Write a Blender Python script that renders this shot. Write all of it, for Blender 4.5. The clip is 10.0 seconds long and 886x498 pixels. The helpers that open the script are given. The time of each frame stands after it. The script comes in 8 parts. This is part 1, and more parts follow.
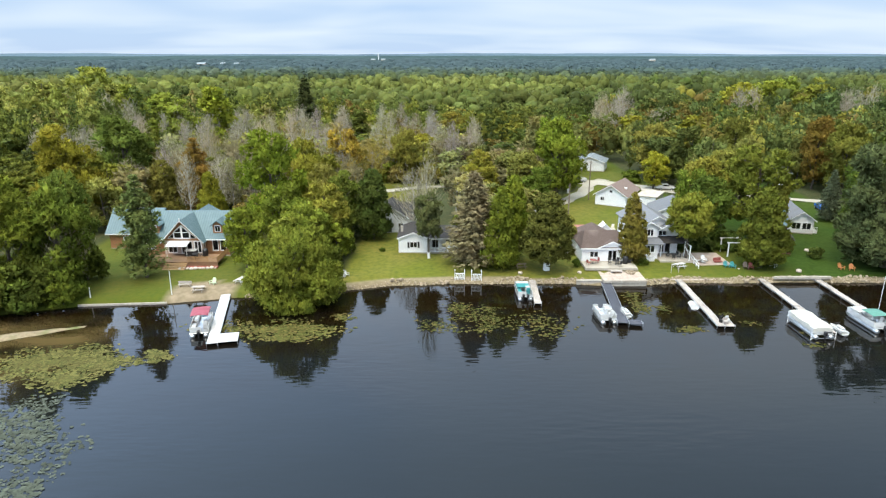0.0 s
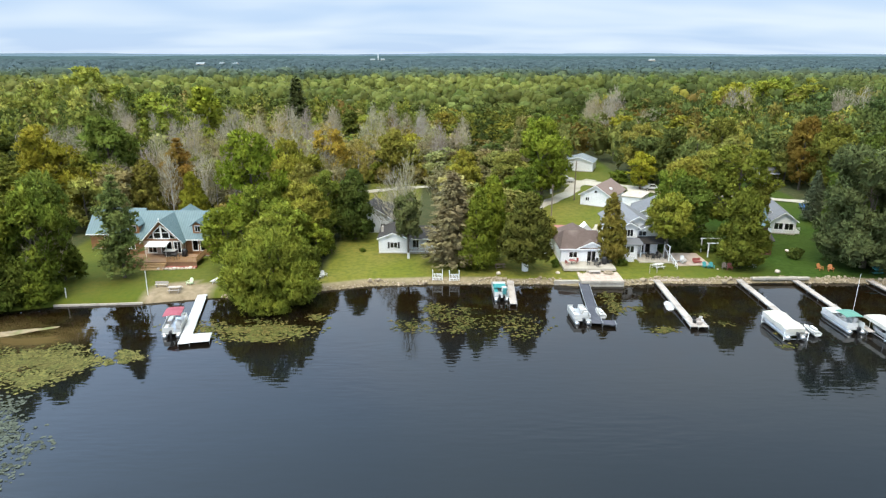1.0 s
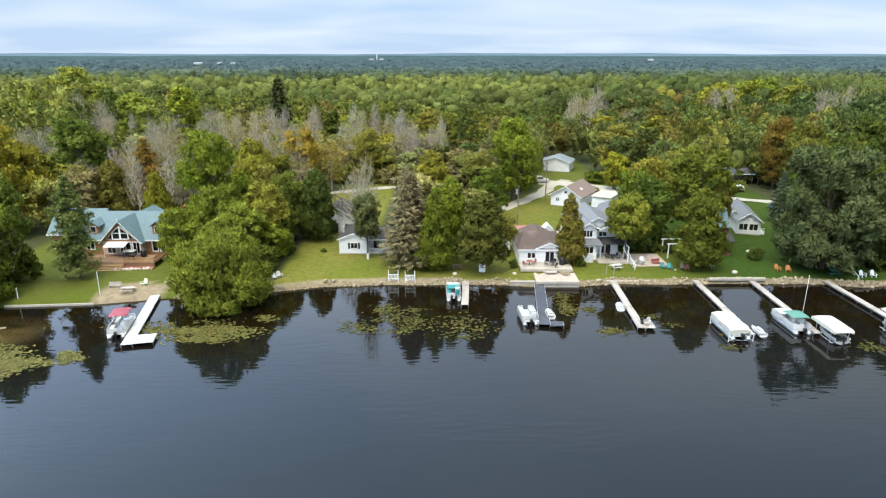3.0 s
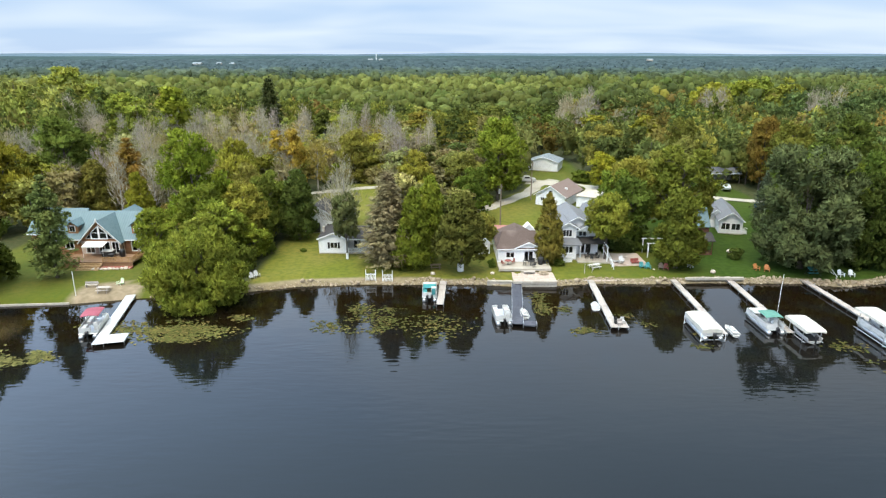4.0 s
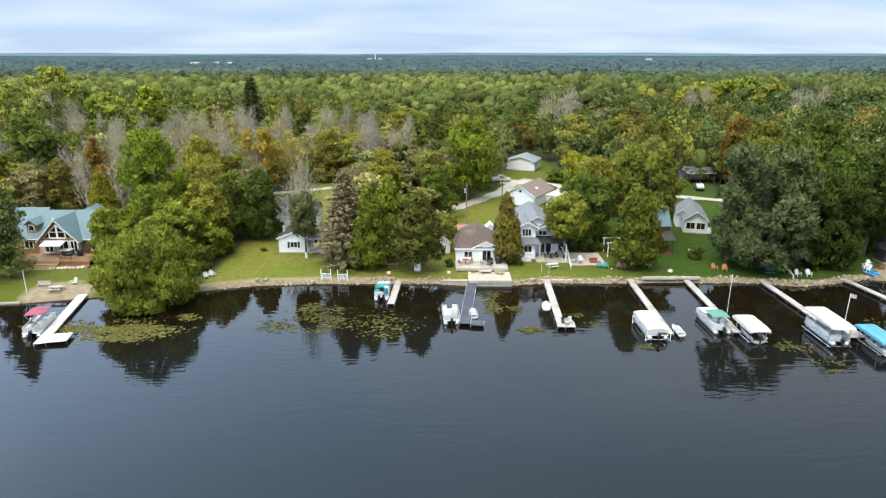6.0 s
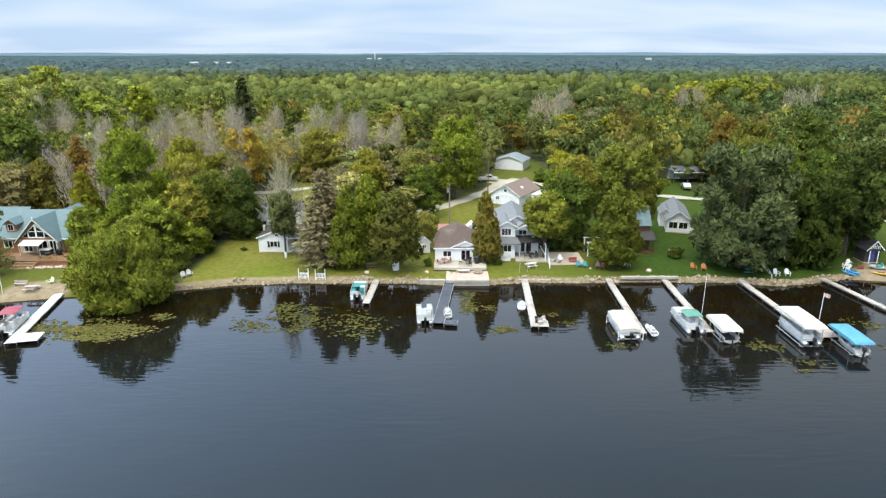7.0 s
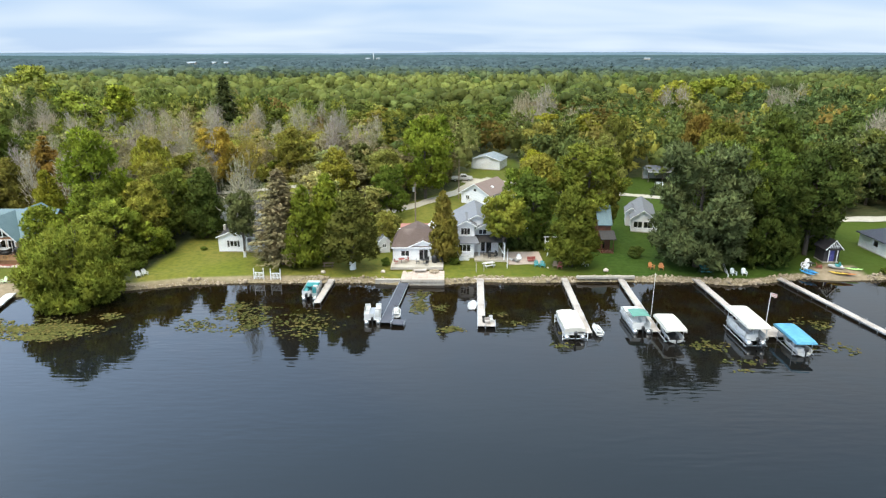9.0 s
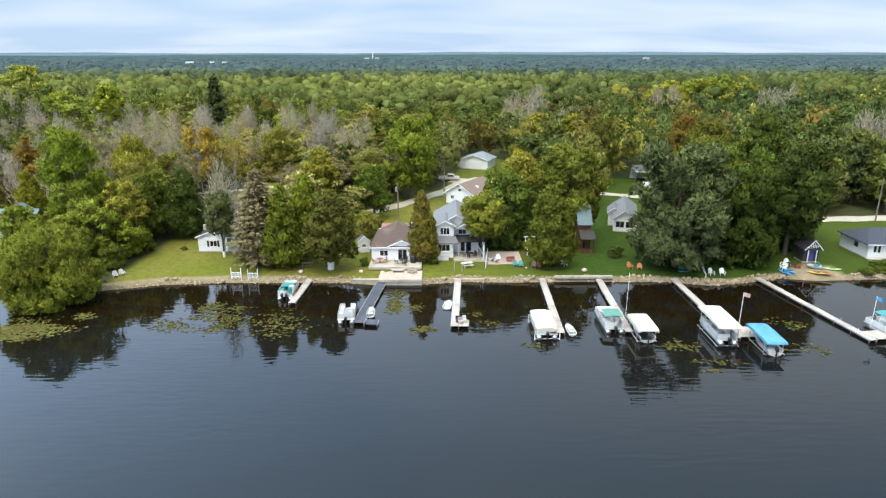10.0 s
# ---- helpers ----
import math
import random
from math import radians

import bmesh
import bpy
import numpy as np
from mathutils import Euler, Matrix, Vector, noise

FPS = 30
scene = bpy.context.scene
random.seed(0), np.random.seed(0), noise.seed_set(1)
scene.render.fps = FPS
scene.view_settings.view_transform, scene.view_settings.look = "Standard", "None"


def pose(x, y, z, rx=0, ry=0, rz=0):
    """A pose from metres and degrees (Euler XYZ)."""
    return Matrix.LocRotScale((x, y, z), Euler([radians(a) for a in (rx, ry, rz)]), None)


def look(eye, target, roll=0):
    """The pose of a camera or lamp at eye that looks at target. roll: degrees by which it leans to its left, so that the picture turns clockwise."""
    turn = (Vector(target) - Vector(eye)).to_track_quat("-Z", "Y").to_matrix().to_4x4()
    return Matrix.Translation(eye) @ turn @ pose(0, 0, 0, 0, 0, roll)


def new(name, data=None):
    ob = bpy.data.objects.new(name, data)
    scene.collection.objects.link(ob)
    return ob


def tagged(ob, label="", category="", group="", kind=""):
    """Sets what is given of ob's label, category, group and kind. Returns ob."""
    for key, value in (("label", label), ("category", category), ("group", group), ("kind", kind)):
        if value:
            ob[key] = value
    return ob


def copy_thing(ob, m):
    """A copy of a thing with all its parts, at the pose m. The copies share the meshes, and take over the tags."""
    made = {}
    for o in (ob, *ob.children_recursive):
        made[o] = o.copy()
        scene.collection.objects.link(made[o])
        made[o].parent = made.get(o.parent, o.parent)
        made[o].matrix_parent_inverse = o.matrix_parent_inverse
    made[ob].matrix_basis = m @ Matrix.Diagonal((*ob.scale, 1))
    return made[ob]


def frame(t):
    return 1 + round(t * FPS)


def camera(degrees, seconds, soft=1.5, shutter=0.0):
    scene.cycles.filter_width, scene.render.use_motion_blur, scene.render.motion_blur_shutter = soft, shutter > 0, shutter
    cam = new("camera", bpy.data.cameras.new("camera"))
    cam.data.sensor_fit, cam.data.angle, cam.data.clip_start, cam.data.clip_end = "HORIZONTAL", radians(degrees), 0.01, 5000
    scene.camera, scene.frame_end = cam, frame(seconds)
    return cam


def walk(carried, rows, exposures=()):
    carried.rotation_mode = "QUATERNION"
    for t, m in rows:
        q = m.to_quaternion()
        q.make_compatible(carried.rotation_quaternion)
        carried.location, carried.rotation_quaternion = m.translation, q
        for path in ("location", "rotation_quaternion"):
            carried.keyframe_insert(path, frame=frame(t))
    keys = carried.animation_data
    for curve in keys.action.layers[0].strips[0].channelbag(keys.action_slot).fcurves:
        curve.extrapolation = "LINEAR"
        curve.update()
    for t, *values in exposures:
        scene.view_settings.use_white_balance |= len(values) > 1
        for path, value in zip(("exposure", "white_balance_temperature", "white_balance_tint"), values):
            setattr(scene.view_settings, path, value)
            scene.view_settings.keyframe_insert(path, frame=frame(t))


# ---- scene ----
cam = camera(70.0, 10.0, soft=1.3)
METRES, EYE, TILT, LEAN, TURN = 35.0, 34.0, -17.1, 0.0, 0.0
ROWS = [
    (0.0, 0.0, 0.0, 0.0, 0.0, 0.0, -0.0),
    (0.5, 0.0497, 0.0004, 0.0003, 0.01, 0.0, -0.02),
    (1.0, 0.1003, 0.0006, 0.0017, 0.04, -0.0, -0.03),
    (1.5, 0.1499, 0.0008, 0.0031, 0.04, -0.0, -0.04),
    (2.0, 0.1994, 0.0022, 0.0046, 0.05, -0.01, -0.05),
    (2.5, 0.2488, 0.0025, 0.0057, 0.07, -0.01, -0.05),
    (4.0, 0.4007, 0.0072, 0.0034, 0.13, -0.01, -0.03),
    (4.5, 0.4505, 0.0087, 0.0029, 0.14, -0.01, -0.02),
    (5.0, 0.5007, 0.0112, 0.0027, 0.16, -0.02, -0.03),
    (5.5, 0.5508, 0.013, 0.0025, 0.18, -0.03, -0.04),
    (7.0, 0.7027, 0.0204, 0.0006, 0.27, -0.06, -0.05),
    (7.5, 0.7526, 0.0226, -0.0002, 0.29, -0.07, -0.04),
    (8.0, 0.8015, 0.0248, -0.0008, 0.3, -0.07, -0.05),
    (8.5, 0.8508, 0.0265, -0.0008, 0.3, -0.09, -0.05),
    (9.0, 0.9008, 0.0287, -0.0007, 0.32, -0.08, -0.04),
    (9.5, 0.95, 0.0306, -0.0003, 0.32, -0.09, -0.04),
    (10.0, 0.9992, 0.0325, -0.0006, 0.32, -0.09, -0.03),
]
walk(cam, [(t, pose(0, 0, EYE, TILT, LEAN, TURN) @ pose(METRES * x, METRES * y, METRES * z, 90 + pitch, roll, yaw)) for t, x, y, z, yaw, pitch, roll in ROWS])


# ---- sky and sun ----
def sky_world():
    w = bpy.data.worlds.new("overcast_sky")
    scene.world = w
    w.use_nodes = True
    nt = w.node_tree
    nt.nodes.clear()
    n, l = nt.nodes.new, nt.links.new
    out = n("ShaderNodeOutputWorld")
    bg = n("ShaderNodeBackground")
    sky = n("ShaderNodeTexSky")
    sky.sky_type = "NISHITA"
    sky.sun_disc = False
    sky.sun_elevation = radians(SUN_UP)
    sky.sun_rotation = radians(SUN_ROUND)
    sky.altitude, sky.air_density, sky.dust_density, sky.ozone_density = 200, 1.0, 0.4, 2.5
    tc = n("ShaderNodeTexCoord")
    sep = n("ShaderNodeSeparateXYZ")
    l(tc.outputs["Generated"], sep.inputs[0])
    # flat cloud sheets: the direction laid onto a plane overhead
    up = n("ShaderNodeMath"); up.operation = "ABSOLUTE"
    l(sep.outputs[2], up.inputs[0])
    lift = n("ShaderNodeMath"); lift.operation = "ADD"; lift.inputs[1].default_value = 0.13
    l(up.outputs[0], lift.inputs[0])
    dx = n("ShaderNodeMath"); dx.operation = "DIVIDE"
    dy = n("ShaderNodeMath"); dy.operation = "DIVIDE"
    l(sep.outputs[0], dx.inputs[0]); l(lift.outputs[0], dx.inputs[1])
    l(sep.outputs[1], dy.inputs[0]); l(lift.outputs[0], dy.inputs[1])
    com = n("ShaderNodeCombineXYZ")
    l(dx.outputs[0], com.inputs[0]); l(dy.outputs[0], com.inputs[1])
    mp = n("ShaderNodeMapping"); mp.inputs["Scale"].default_value = (0.55, 0.85, 1); mp.inputs["Location"].default_value = (1.3, 0.4, 0)
    mp.inputs["Rotation"].default_value = (0, 0, radians(-4))
    l(com.outputs[0], mp.inputs[0])
    n1 = n("ShaderNodeTexNoise"); n1.inputs["Scale"].default_value = 1.0; n1.inputs["Detail"].default_value = 2.5; n1.inputs["Roughness"].default_value = 0.5
    n1.inputs["Distortion"].default_value = 0.4
    l(mp.outputs[0], n1.inputs["Vector"])
    rmp = n("ShaderNodeValToRGB")
    rmp.color_ramp.elements[0].position, rmp.color_ramp.elements[0].color = 0.36, (0.1, 0.1, 0.1, 1)
    rmp.color_ramp.elements[1].position, rmp.color_ramp.elements[1].color = 0.66, (1, 1, 1, 1)
    l(n1.outputs[0], rmp.inputs[0])
    mix = n("ShaderNodeMix"); mix.data_type = "RGBA"
    gap = n("ShaderNodeMix"); gap.data_type = "RGBA"; gap.inputs[0].default_value = 0.8
    l(sky.outputs[0], gap.inputs[6]); gap.inputs[7].default_value = VEIL
    mix.inputs[7].default_value = CLOUD
    l(rmp.outputs[0], mix.inputs[0])
    l(gap.outputs[2], mix.inputs[6])
    # an overcast sky is brighter overhead, and here towards the west
    grow = n("ShaderNodeMapRange"); grow.interpolation_type = "SMOOTHSTEP"
    grow.inputs[1].default_value, grow.inputs[2].default_value = 0.08, 0.42
    l(up.outputs[0], grow.inputs[0])
    glow = n("ShaderNodeMapRange"); glow.inputs[1].default_value, glow.inputs[2].default_value = -0.6, 0.8
    glow.inputs[3].default_value, glow.inputs[4].default_value = ZENITH * 3.1, ZENITH * 0.72
    l(sep.outputs[0], glow.inputs[0])
    tot = n("ShaderNodeMix"); tot.data_type = "FLOAT"
    tot.inputs[2].default_value = HORIZON
    l(grow.outputs[0], tot.inputs[0]); l(glow.outputs[0], tot.inputs[3])
    amp = n("ShaderNodeMix"); amp.data_type = "RGBA"; amp.blend_type = "MULTIPLY"; amp.inputs[0].default_value = 1.0
    l(mix.outputs[2], amp.inputs[6]); l(tot.outputs[0], amp.inputs[7])
    over = n("ShaderNodeMapRange"); over.interpolation_type = "SMOOTHSTEP"
    over.inputs[1].default_value, over.inputs[2].default_value = 0.58, 0.95
    over.inputs[3].default_value, over.inputs[4].default_value = SKY, SKY * OVERHEAD
    l(sep.outputs[2], over.inputs[0])
    l(over.outputs[0], bg.inputs[1])
    white = n("ShaderNodeMapRange")
    white.inputs[1].default_value, white.inputs[2].default_value = 0.5, 0.9
    l(sep.outputs[2], white.inputs[0])
    warm = n("ShaderNodeMix"); warm.data_type = "RGBA"; warm.blend_type = "MULTIPLY"
    warm.inputs[7].default_value = (1.12, 1.0, 0.80, 1)
    l(white.outputs[0], warm.inputs[0]); l(amp.outputs[2], warm.inputs[6])
    l(warm.outputs[2], bg.inputs[0])
    l(bg.outputs[0], out.inputs[0])


SUN_UP, SUN_ROUND, SKY = 60, 204, 0.11
HORIZON, ZENITH, OVERHEAD = 1.0, 1.25, 1.9
CLOUD, VEIL = (8.5, 9.95, 11.4, 1), (5.8, 8.1, 11.7, 1)
sky_world()
sun = new("sun", bpy.data.lights.new("sun", "SUN"))
sun.data.energy, sun.data.angle, sun.data.color = 2.9, radians(20), (1.0, 0.86, 0.64)
_a, _r = radians(SUN_UP), radians(SUN_ROUND)
sun.matrix_world = look((math.sin(_r) * math.cos(_a) * 100, math.cos(_r) * math.cos(_a) * 100, math.sin(_a) * 100), (0, 0, 0))
scene.view_settings.exposure = -0.28


# ---- materials ----
def shader(name, rough=0.6, metal=0.0, spec=0.4):
    m = bpy.data.materials.new(name)
    m.use_nodes = True
    nt = m.node_tree
    b = nt.nodes["Principled BSDF"]
    b.inputs["Roughness"].default_value = rough
    b.inputs["Metallic"].default_value = metal
    b.inputs["Specular IOR Level"].default_value = spec
    return m, nt, b


def noise_fac(nt, scale, detail=4, lo=0.3, hi=0.7, coord="Object", stretch=(1, 1, 1)):
    tc = nt.nodes.new("ShaderNodeTexCoord")
    mp = nt.nodes.new("ShaderNodeMapping")
    mp.inputs["Scale"].default_value = stretch
    nt.links.new(tc.outputs[coord], mp.inputs[0])
    nz = nt.nodes.new("ShaderNodeTexNoise")
    nz.inputs["Scale"].default_value = scale
    nz.inputs["Detail"].default_value = detail
    nt.links.new(mp.outputs[0], nz.inputs["Vector"])
    mr = nt.nodes.new("ShaderNodeMapRange")
    mr.inputs[1].default_value, mr.inputs[2].default_value = lo, hi
    nt.links.new(nz.outputs[0], mr.inputs[0])
    return mr.outputs[0]


def blend(nt, fac, a, b):
    mx = nt.nodes.new("ShaderNodeMix")
    mx.data_type = "RGBA"
    for sock, v in ((mx.inputs[0], fac), (mx.inputs[6], a), (mx.inputs[7], b)):
        if isinstance(v, (tuple, float, int)):
            sock.default_value = v if not isinstance(v, tuple) else (*v[:3], 1)
        else:
            nt.links.new(v, sock)
    return mx.outputs[2]


def bumped(nt, b, height, strength=0.3, dist=0.05):
    bp = nt.nodes.new("ShaderNodeBump")
    bp.inputs["Strength"].default_value, bp.inputs["Distance"].default_value = strength, dist
    nt.links.new(height, bp.inputs["Height"])
    nt.links.new(bp.outputs[0], b.inputs["Normal"])


def surface(name, c1, c2, c3=None, scale=6.0, big=0.5, rough=0.6, metal=0.0, bump=0.2, stretch=(1, 1, 1), spec=0.4, coord="Object"):
    """Two tones in a fine grain, a third in broad weathered patches, small differences from piece to piece."""
    m, nt, b = shader(name, rough, metal, spec)
    fine = noise_fac(nt, scale, 5, 0.3, 0.7, coord, stretch)
    col = blend(nt, fine, c1, c2)
    wide = noise_fac(nt, big, 3, 0.5, 0.75, coord)
    col = blend(nt, wide, col, c3 or tuple(0.8 * v for v in c1))
    oi = nt.nodes.new("ShaderNodeObjectInfo")
    hsv = nt.nodes.new("ShaderNodeHueSaturation")
    mr = nt.nodes.new("ShaderNodeMapRange")
    mr.inputs[3].default_value, mr.inputs[4].default_value = 0.92, 1.08
    nt.links.new(oi.outputs["Random"], mr.inputs[0])
    nt.links.new(mr.outputs[0], hsv.inputs["Value"])
    nt.links.new(col, hsv.inputs["Color"])
    nt.links.new(hsv.outputs[0], b.inputs["Base Color"])
    if bump:
        bumped(nt, b, fine, bump, 0.02)
    return m


def ribbed(name, c1, c2, pitch, axis="x", rough=0.5, metal=0.0, bump=0.6, depth=0.03):
    """Boards, laps or seams that repeat along one axis."""
    m, nt, b = shader(name, rough, metal)
    tc = nt.nodes.new("ShaderNodeTexCoord")
    sep = nt.nodes.new("ShaderNodeSeparateXYZ")
    nt.links.new(tc.outputs["Object"], sep.inputs[0])
    mu = nt.nodes.new("ShaderNodeMath"); mu.operation = "MULTIPLY"; mu.inputs[1].default_value = 1 / pitch
    nt.links.new(sep.outputs["xyz".index(axis)], mu.inputs[0])
    fr = nt.nodes.new("ShaderNodeMath"); fr.operation = "FRACT"
    nt.links.new(mu.outputs[0], fr.inputs[0])
    tri = nt.nodes.new("ShaderNodeMath"); tri.operation = "PINGPONG"; tri.inputs[1].default_value = 0.5
    nt.links.new(fr.outputs[0], tri.inputs[0])
    edge = nt.nodes.new("ShaderNodeMapRange"); edge.inputs[1].default_value, edge.inputs[2].default_value = 0.0, 0.14
    nt.links.new(tri.outputs[0], edge.inputs[0])
    n1 = noise_fac(nt, 1.2, 4)
    col = blend(nt, n1, c1, c2)
    line = blend(nt, edge.outputs[0], tuple(0.6 * v for v in c1), col)
    nt.links.new(line, b.inputs["Base Color"])
    bumped(nt, b, edge.outputs[0], bump, depth)
    return m


def leaf_material(name, per_tree):
    """Leaves: the tree's own colour, changed a little from spray to spray, some light let through."""
    m, nt, b = shader(name, 0.7, 0, 0.03)
    out = nt.nodes["Material Output"]
    at = nt.nodes.new("ShaderNodeAttribute")
    at.attribute_name = "tint"
    tint = at.outputs["Color"]
    if per_tree:
        oi = nt.nodes.new("ShaderNodeObjectInfo")
        mul = nt.nodes.new("ShaderNodeMix")
        mul.data_type, mul.blend_type = "RGBA", "MULTIPLY"
        mul.inputs[0].default_value = 1.0
        nt.links.new(oi.outputs["Color"], mul.inputs[6])
        nt.links.new(at.outputs["Color"], mul.inputs[7])
        tint = mul.outputs[2]
    geo = nt.nodes.new("ShaderNodeNewGeometry")
    val = nt.nodes.new("ShaderNodeMapRange")
    val.inputs[3].default_value, val.inputs[4].default_value = (0.84, 1.16)
    nt.links.new(geo.outputs["Random Per Island"], val.inputs[0])
    hue = nt.nodes.new("ShaderNodeMapRange")
    hue.inputs[1].default_value, hue.inputs[2].default_value = 0.3, 0.7
    hue.inputs[3].default_value, hue.inputs[4].default_value = 0.484, 0.512
    nz = noise_fac(nt, 0.45, 3, 0, 1)
    nt.links.new(nz, hue.inputs[0])
    hsv = nt.nodes.new("ShaderNodeHueSaturation")
    nt.links.new(val.outputs[0], hsv.inputs["Value"])
    nt.links.new(hue.outputs[0], hsv.inputs["Hue"])
    nt.links.new(tint, hsv.inputs["Color"])
    nt.links.new(hsv.outputs[0], b.inputs["Base Color"])
    tr = nt.nodes.new("ShaderNodeBsdfTranslucent")
    nt.links.new(hsv.outputs[0], tr.inputs[0])
    mx = nt.nodes.new("ShaderNodeMixShader")
    mx.inputs[0].default_value = 0.26
    nt.links.new(b.outputs[0], mx.inputs[1])
    nt.links.new(tr.outputs[0], mx.inputs[2])
    nt.links.new(mx.outputs[0], out.inputs[0])
    return m


def water_material():
    m, nt, b = shader("lake_water", 0.015, 0, 0.5)
    b.inputs["IOR"].default_value = 1.33
    deep, shallow = (0.0056, 0.0084, 0.0104), (0.0075, 0.0042, 0.0012)
    at = nt.nodes.new("ShaderNodeAttribute")
    at.attribute_name = "shoal_reflection"
    sed = noise_fac(nt, 0.25, 4, 0.1, 0.55)
    mul = nt.nodes.new("ShaderNodeMath"); mul.operation = "MULTIPLY"
    nt.links.new(at.outputs["Fac"], mul.inputs[0])
    nt.links.new(sed, mul.inputs[1])
    col = blend(nt, mul.outputs[0], deep, shallow)
    bar_at = nt.nodes.new("ShaderNodeAttribute")
    bar_at.attribute_name = "sandbar"
    patch = nt.nodes.new("ShaderNodeMath"); patch.operation = "MULTIPLY"
    nt.links.new(bar_at.outputs["Fac"], patch.inputs[0])
    nt.links.new(noise_fac(nt, 0.16, 4, 0.32, 0.6, "Object", (0.7, 1.5, 1)), patch.inputs[1])
    col = blend(nt, patch.outputs[0], col, (0.085, 0.060, 0.024))
    nt.links.new(col, b.inputs["Base Color"])
    # ripples in wind lanes, smoother near the bank
    r1 = noise_fac(nt, 1.0, 1, 0, 1, "Object", (0.42, 1.6, 1))
    r2 = noise_fac(nt, 0.3, 2, 0, 1, "Object", (0.6, 1.2, 1))
    lane = noise_fac(nt, 0.035, 3, 0.25, 0.6, "Object", (0.6, 1.6, 1))
    m1 = nt.nodes.new("ShaderNodeMath"); m1.operation = "MULTIPLY"
    strong = nt.nodes.new("ShaderNodeMath"); strong.operation = "MULTIPLY"; strong.inputs[1].default_value = 1.15
    nt.links.new(r1, strong.inputs[0])
    nt.links.new(strong.outputs[0], m1.inputs[0]); nt.links.new(lane, m1.inputs[1])
    ad = nt.nodes.new("ShaderNodeMath"); ad.operation = "ADD"
    nt.links.new(m1.outputs[0], ad.inputs[0]); nt.links.new(r2, ad.inputs[1])
    calm = nt.nodes.new("ShaderNodeMapRange")
    calm.inputs[3].default_value, calm.inputs[4].default_value = 1.0, 0.55
    nt.links.new(at.outputs["Fac"], calm.inputs[0])
    lee = nt.nodes.new("ShaderNodeMath"); lee.operation = "MULTIPLY"
    nt.links.new(ad.outputs[0], lee.inputs[0]); nt.links.new(calm.outputs[0], lee.inputs[1])
    bumped(nt, b, lee.outputs[0], 0.6, 0.036)
    return m


def ground_material():
    m, nt, b = shader("ground_cover", 0.95, 0, 0.1)
    at = nt.nodes.new("ShaderNodeAttribute")
    at.attribute_name = "cover"
    sep = nt.nodes.new("ShaderNodeSeparateColor")
    nt.links.new(at.outputs["Color"], sep.inputs[0])
    fine = noise_fac(nt, 1.3, 6, 0.3, 0.7)
    broad = noise_fac(nt, 0.09, 4, 0.35, 0.7)
    lu = nt.nodes.new("ShaderNodeAttribute")
    lu.attribute_name = "lush_shade"
    dry = blend(nt, broad, (0.132, 0.138, 0.018), (0.175, 0.150, 0.034))
    # deep green, darkened so that the east lawns read as tree-shaded
    rich_shaded = blend(nt, broad, (0.020, 0.047, 0.005), (0.030, 0.052, 0.006))
    grass = blend(nt, lu.outputs["Fac"], dry, rich_shaded)
    grass = blend(nt, noise_fac(nt, 1.3, 6, 0.4, 0.9), grass, (0.050, 0.080, 0.013))
    floor_c = blend(nt, fine, (0.03, 0.045, 0.015), (0.07, 0.065, 0.03))
    # treetop colour for far ground; its blue patches repeat the woods' painted haze
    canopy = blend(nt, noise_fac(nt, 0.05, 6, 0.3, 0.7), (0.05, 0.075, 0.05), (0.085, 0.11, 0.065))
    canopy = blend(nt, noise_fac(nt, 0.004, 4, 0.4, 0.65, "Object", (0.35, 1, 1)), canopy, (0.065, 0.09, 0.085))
    sand = blend(nt, fine, (0.28, 0.22, 0.15), (0.19, 0.15, 0.095))
    col = blend(nt, sep.outputs[0], floor_c, grass)
    col = blend(nt, sep.outputs[1], col, sand)
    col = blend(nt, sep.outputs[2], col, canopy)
    nt.links.new(col, b.inputs["Base Color"])
    bumped(nt, b, fine, 0.5, 0.08)
    return m


M_LEAF, M_WOODS = leaf_material("leaves", True), leaf_material("woods_leaves", False)
M_BARK = surface("bark", (0.06, 0.048, 0.036), (0.115, 0.095, 0.078), scale=5, stretch=(3, 3, 0.5), bump=0.6, rough=0.9)
M_GREYWOOD = surface("dead_grey_wood", (0.26, 0.235, 0.21), (0.38, 0.35, 0.32), scale=5, stretch=(3, 3, 0.5), bump=0.4, rough=0.9)
M_WATER, M_GROUND = water_material(), ground_material()
M_STONE = surface("bank_stone", (0.25, 0.195, 0.13), (0.40, 0.325, 0.23), (0.17, 0.135, 0.09), scale=2.5, big=0.8, rough=0.9, bump=0.5)
M_CONCRETE = surface("concrete", (0.34, 0.30, 0.25), (0.44, 0.40, 0.34), (0.27, 0.24, 0.19), scale=4, big=0.6, rough=0.9)
M_PAVER = surface("patio_paver", (0.38, 0.30, 0.25), (0.48, 0.39, 0.33), (0.32, 0.25, 0.21), scale=5, big=0.7, rough=0.9)
M_GRAVEL = surface("gravel_drive", (0.32, 0.295, 0.24), (0.44, 0.41, 0.35), (0.26, 0.235, 0.18), scale=3, big=0.15, rough=1.0, bump=0.4)
M_WHITE = surface("white_paint", (0.76, 0.77, 0.78), (0.82, 0.82, 0.82), (0.68, 0.68, 0.66), scale=3, big=0.5, rough=0.55, bump=0.05)
M_SIDING = ribbed("white_lap_siding", (0.77, 0.775, 0.785), (0.81, 0.815, 0.825), 0.16, "z", 0.55)
M_GREYSIDING = ribbed("pale_grey_siding", (0.71, 0.71, 0.72), (0.77, 0.77, 0.77), 0.16, "z", 0.55)
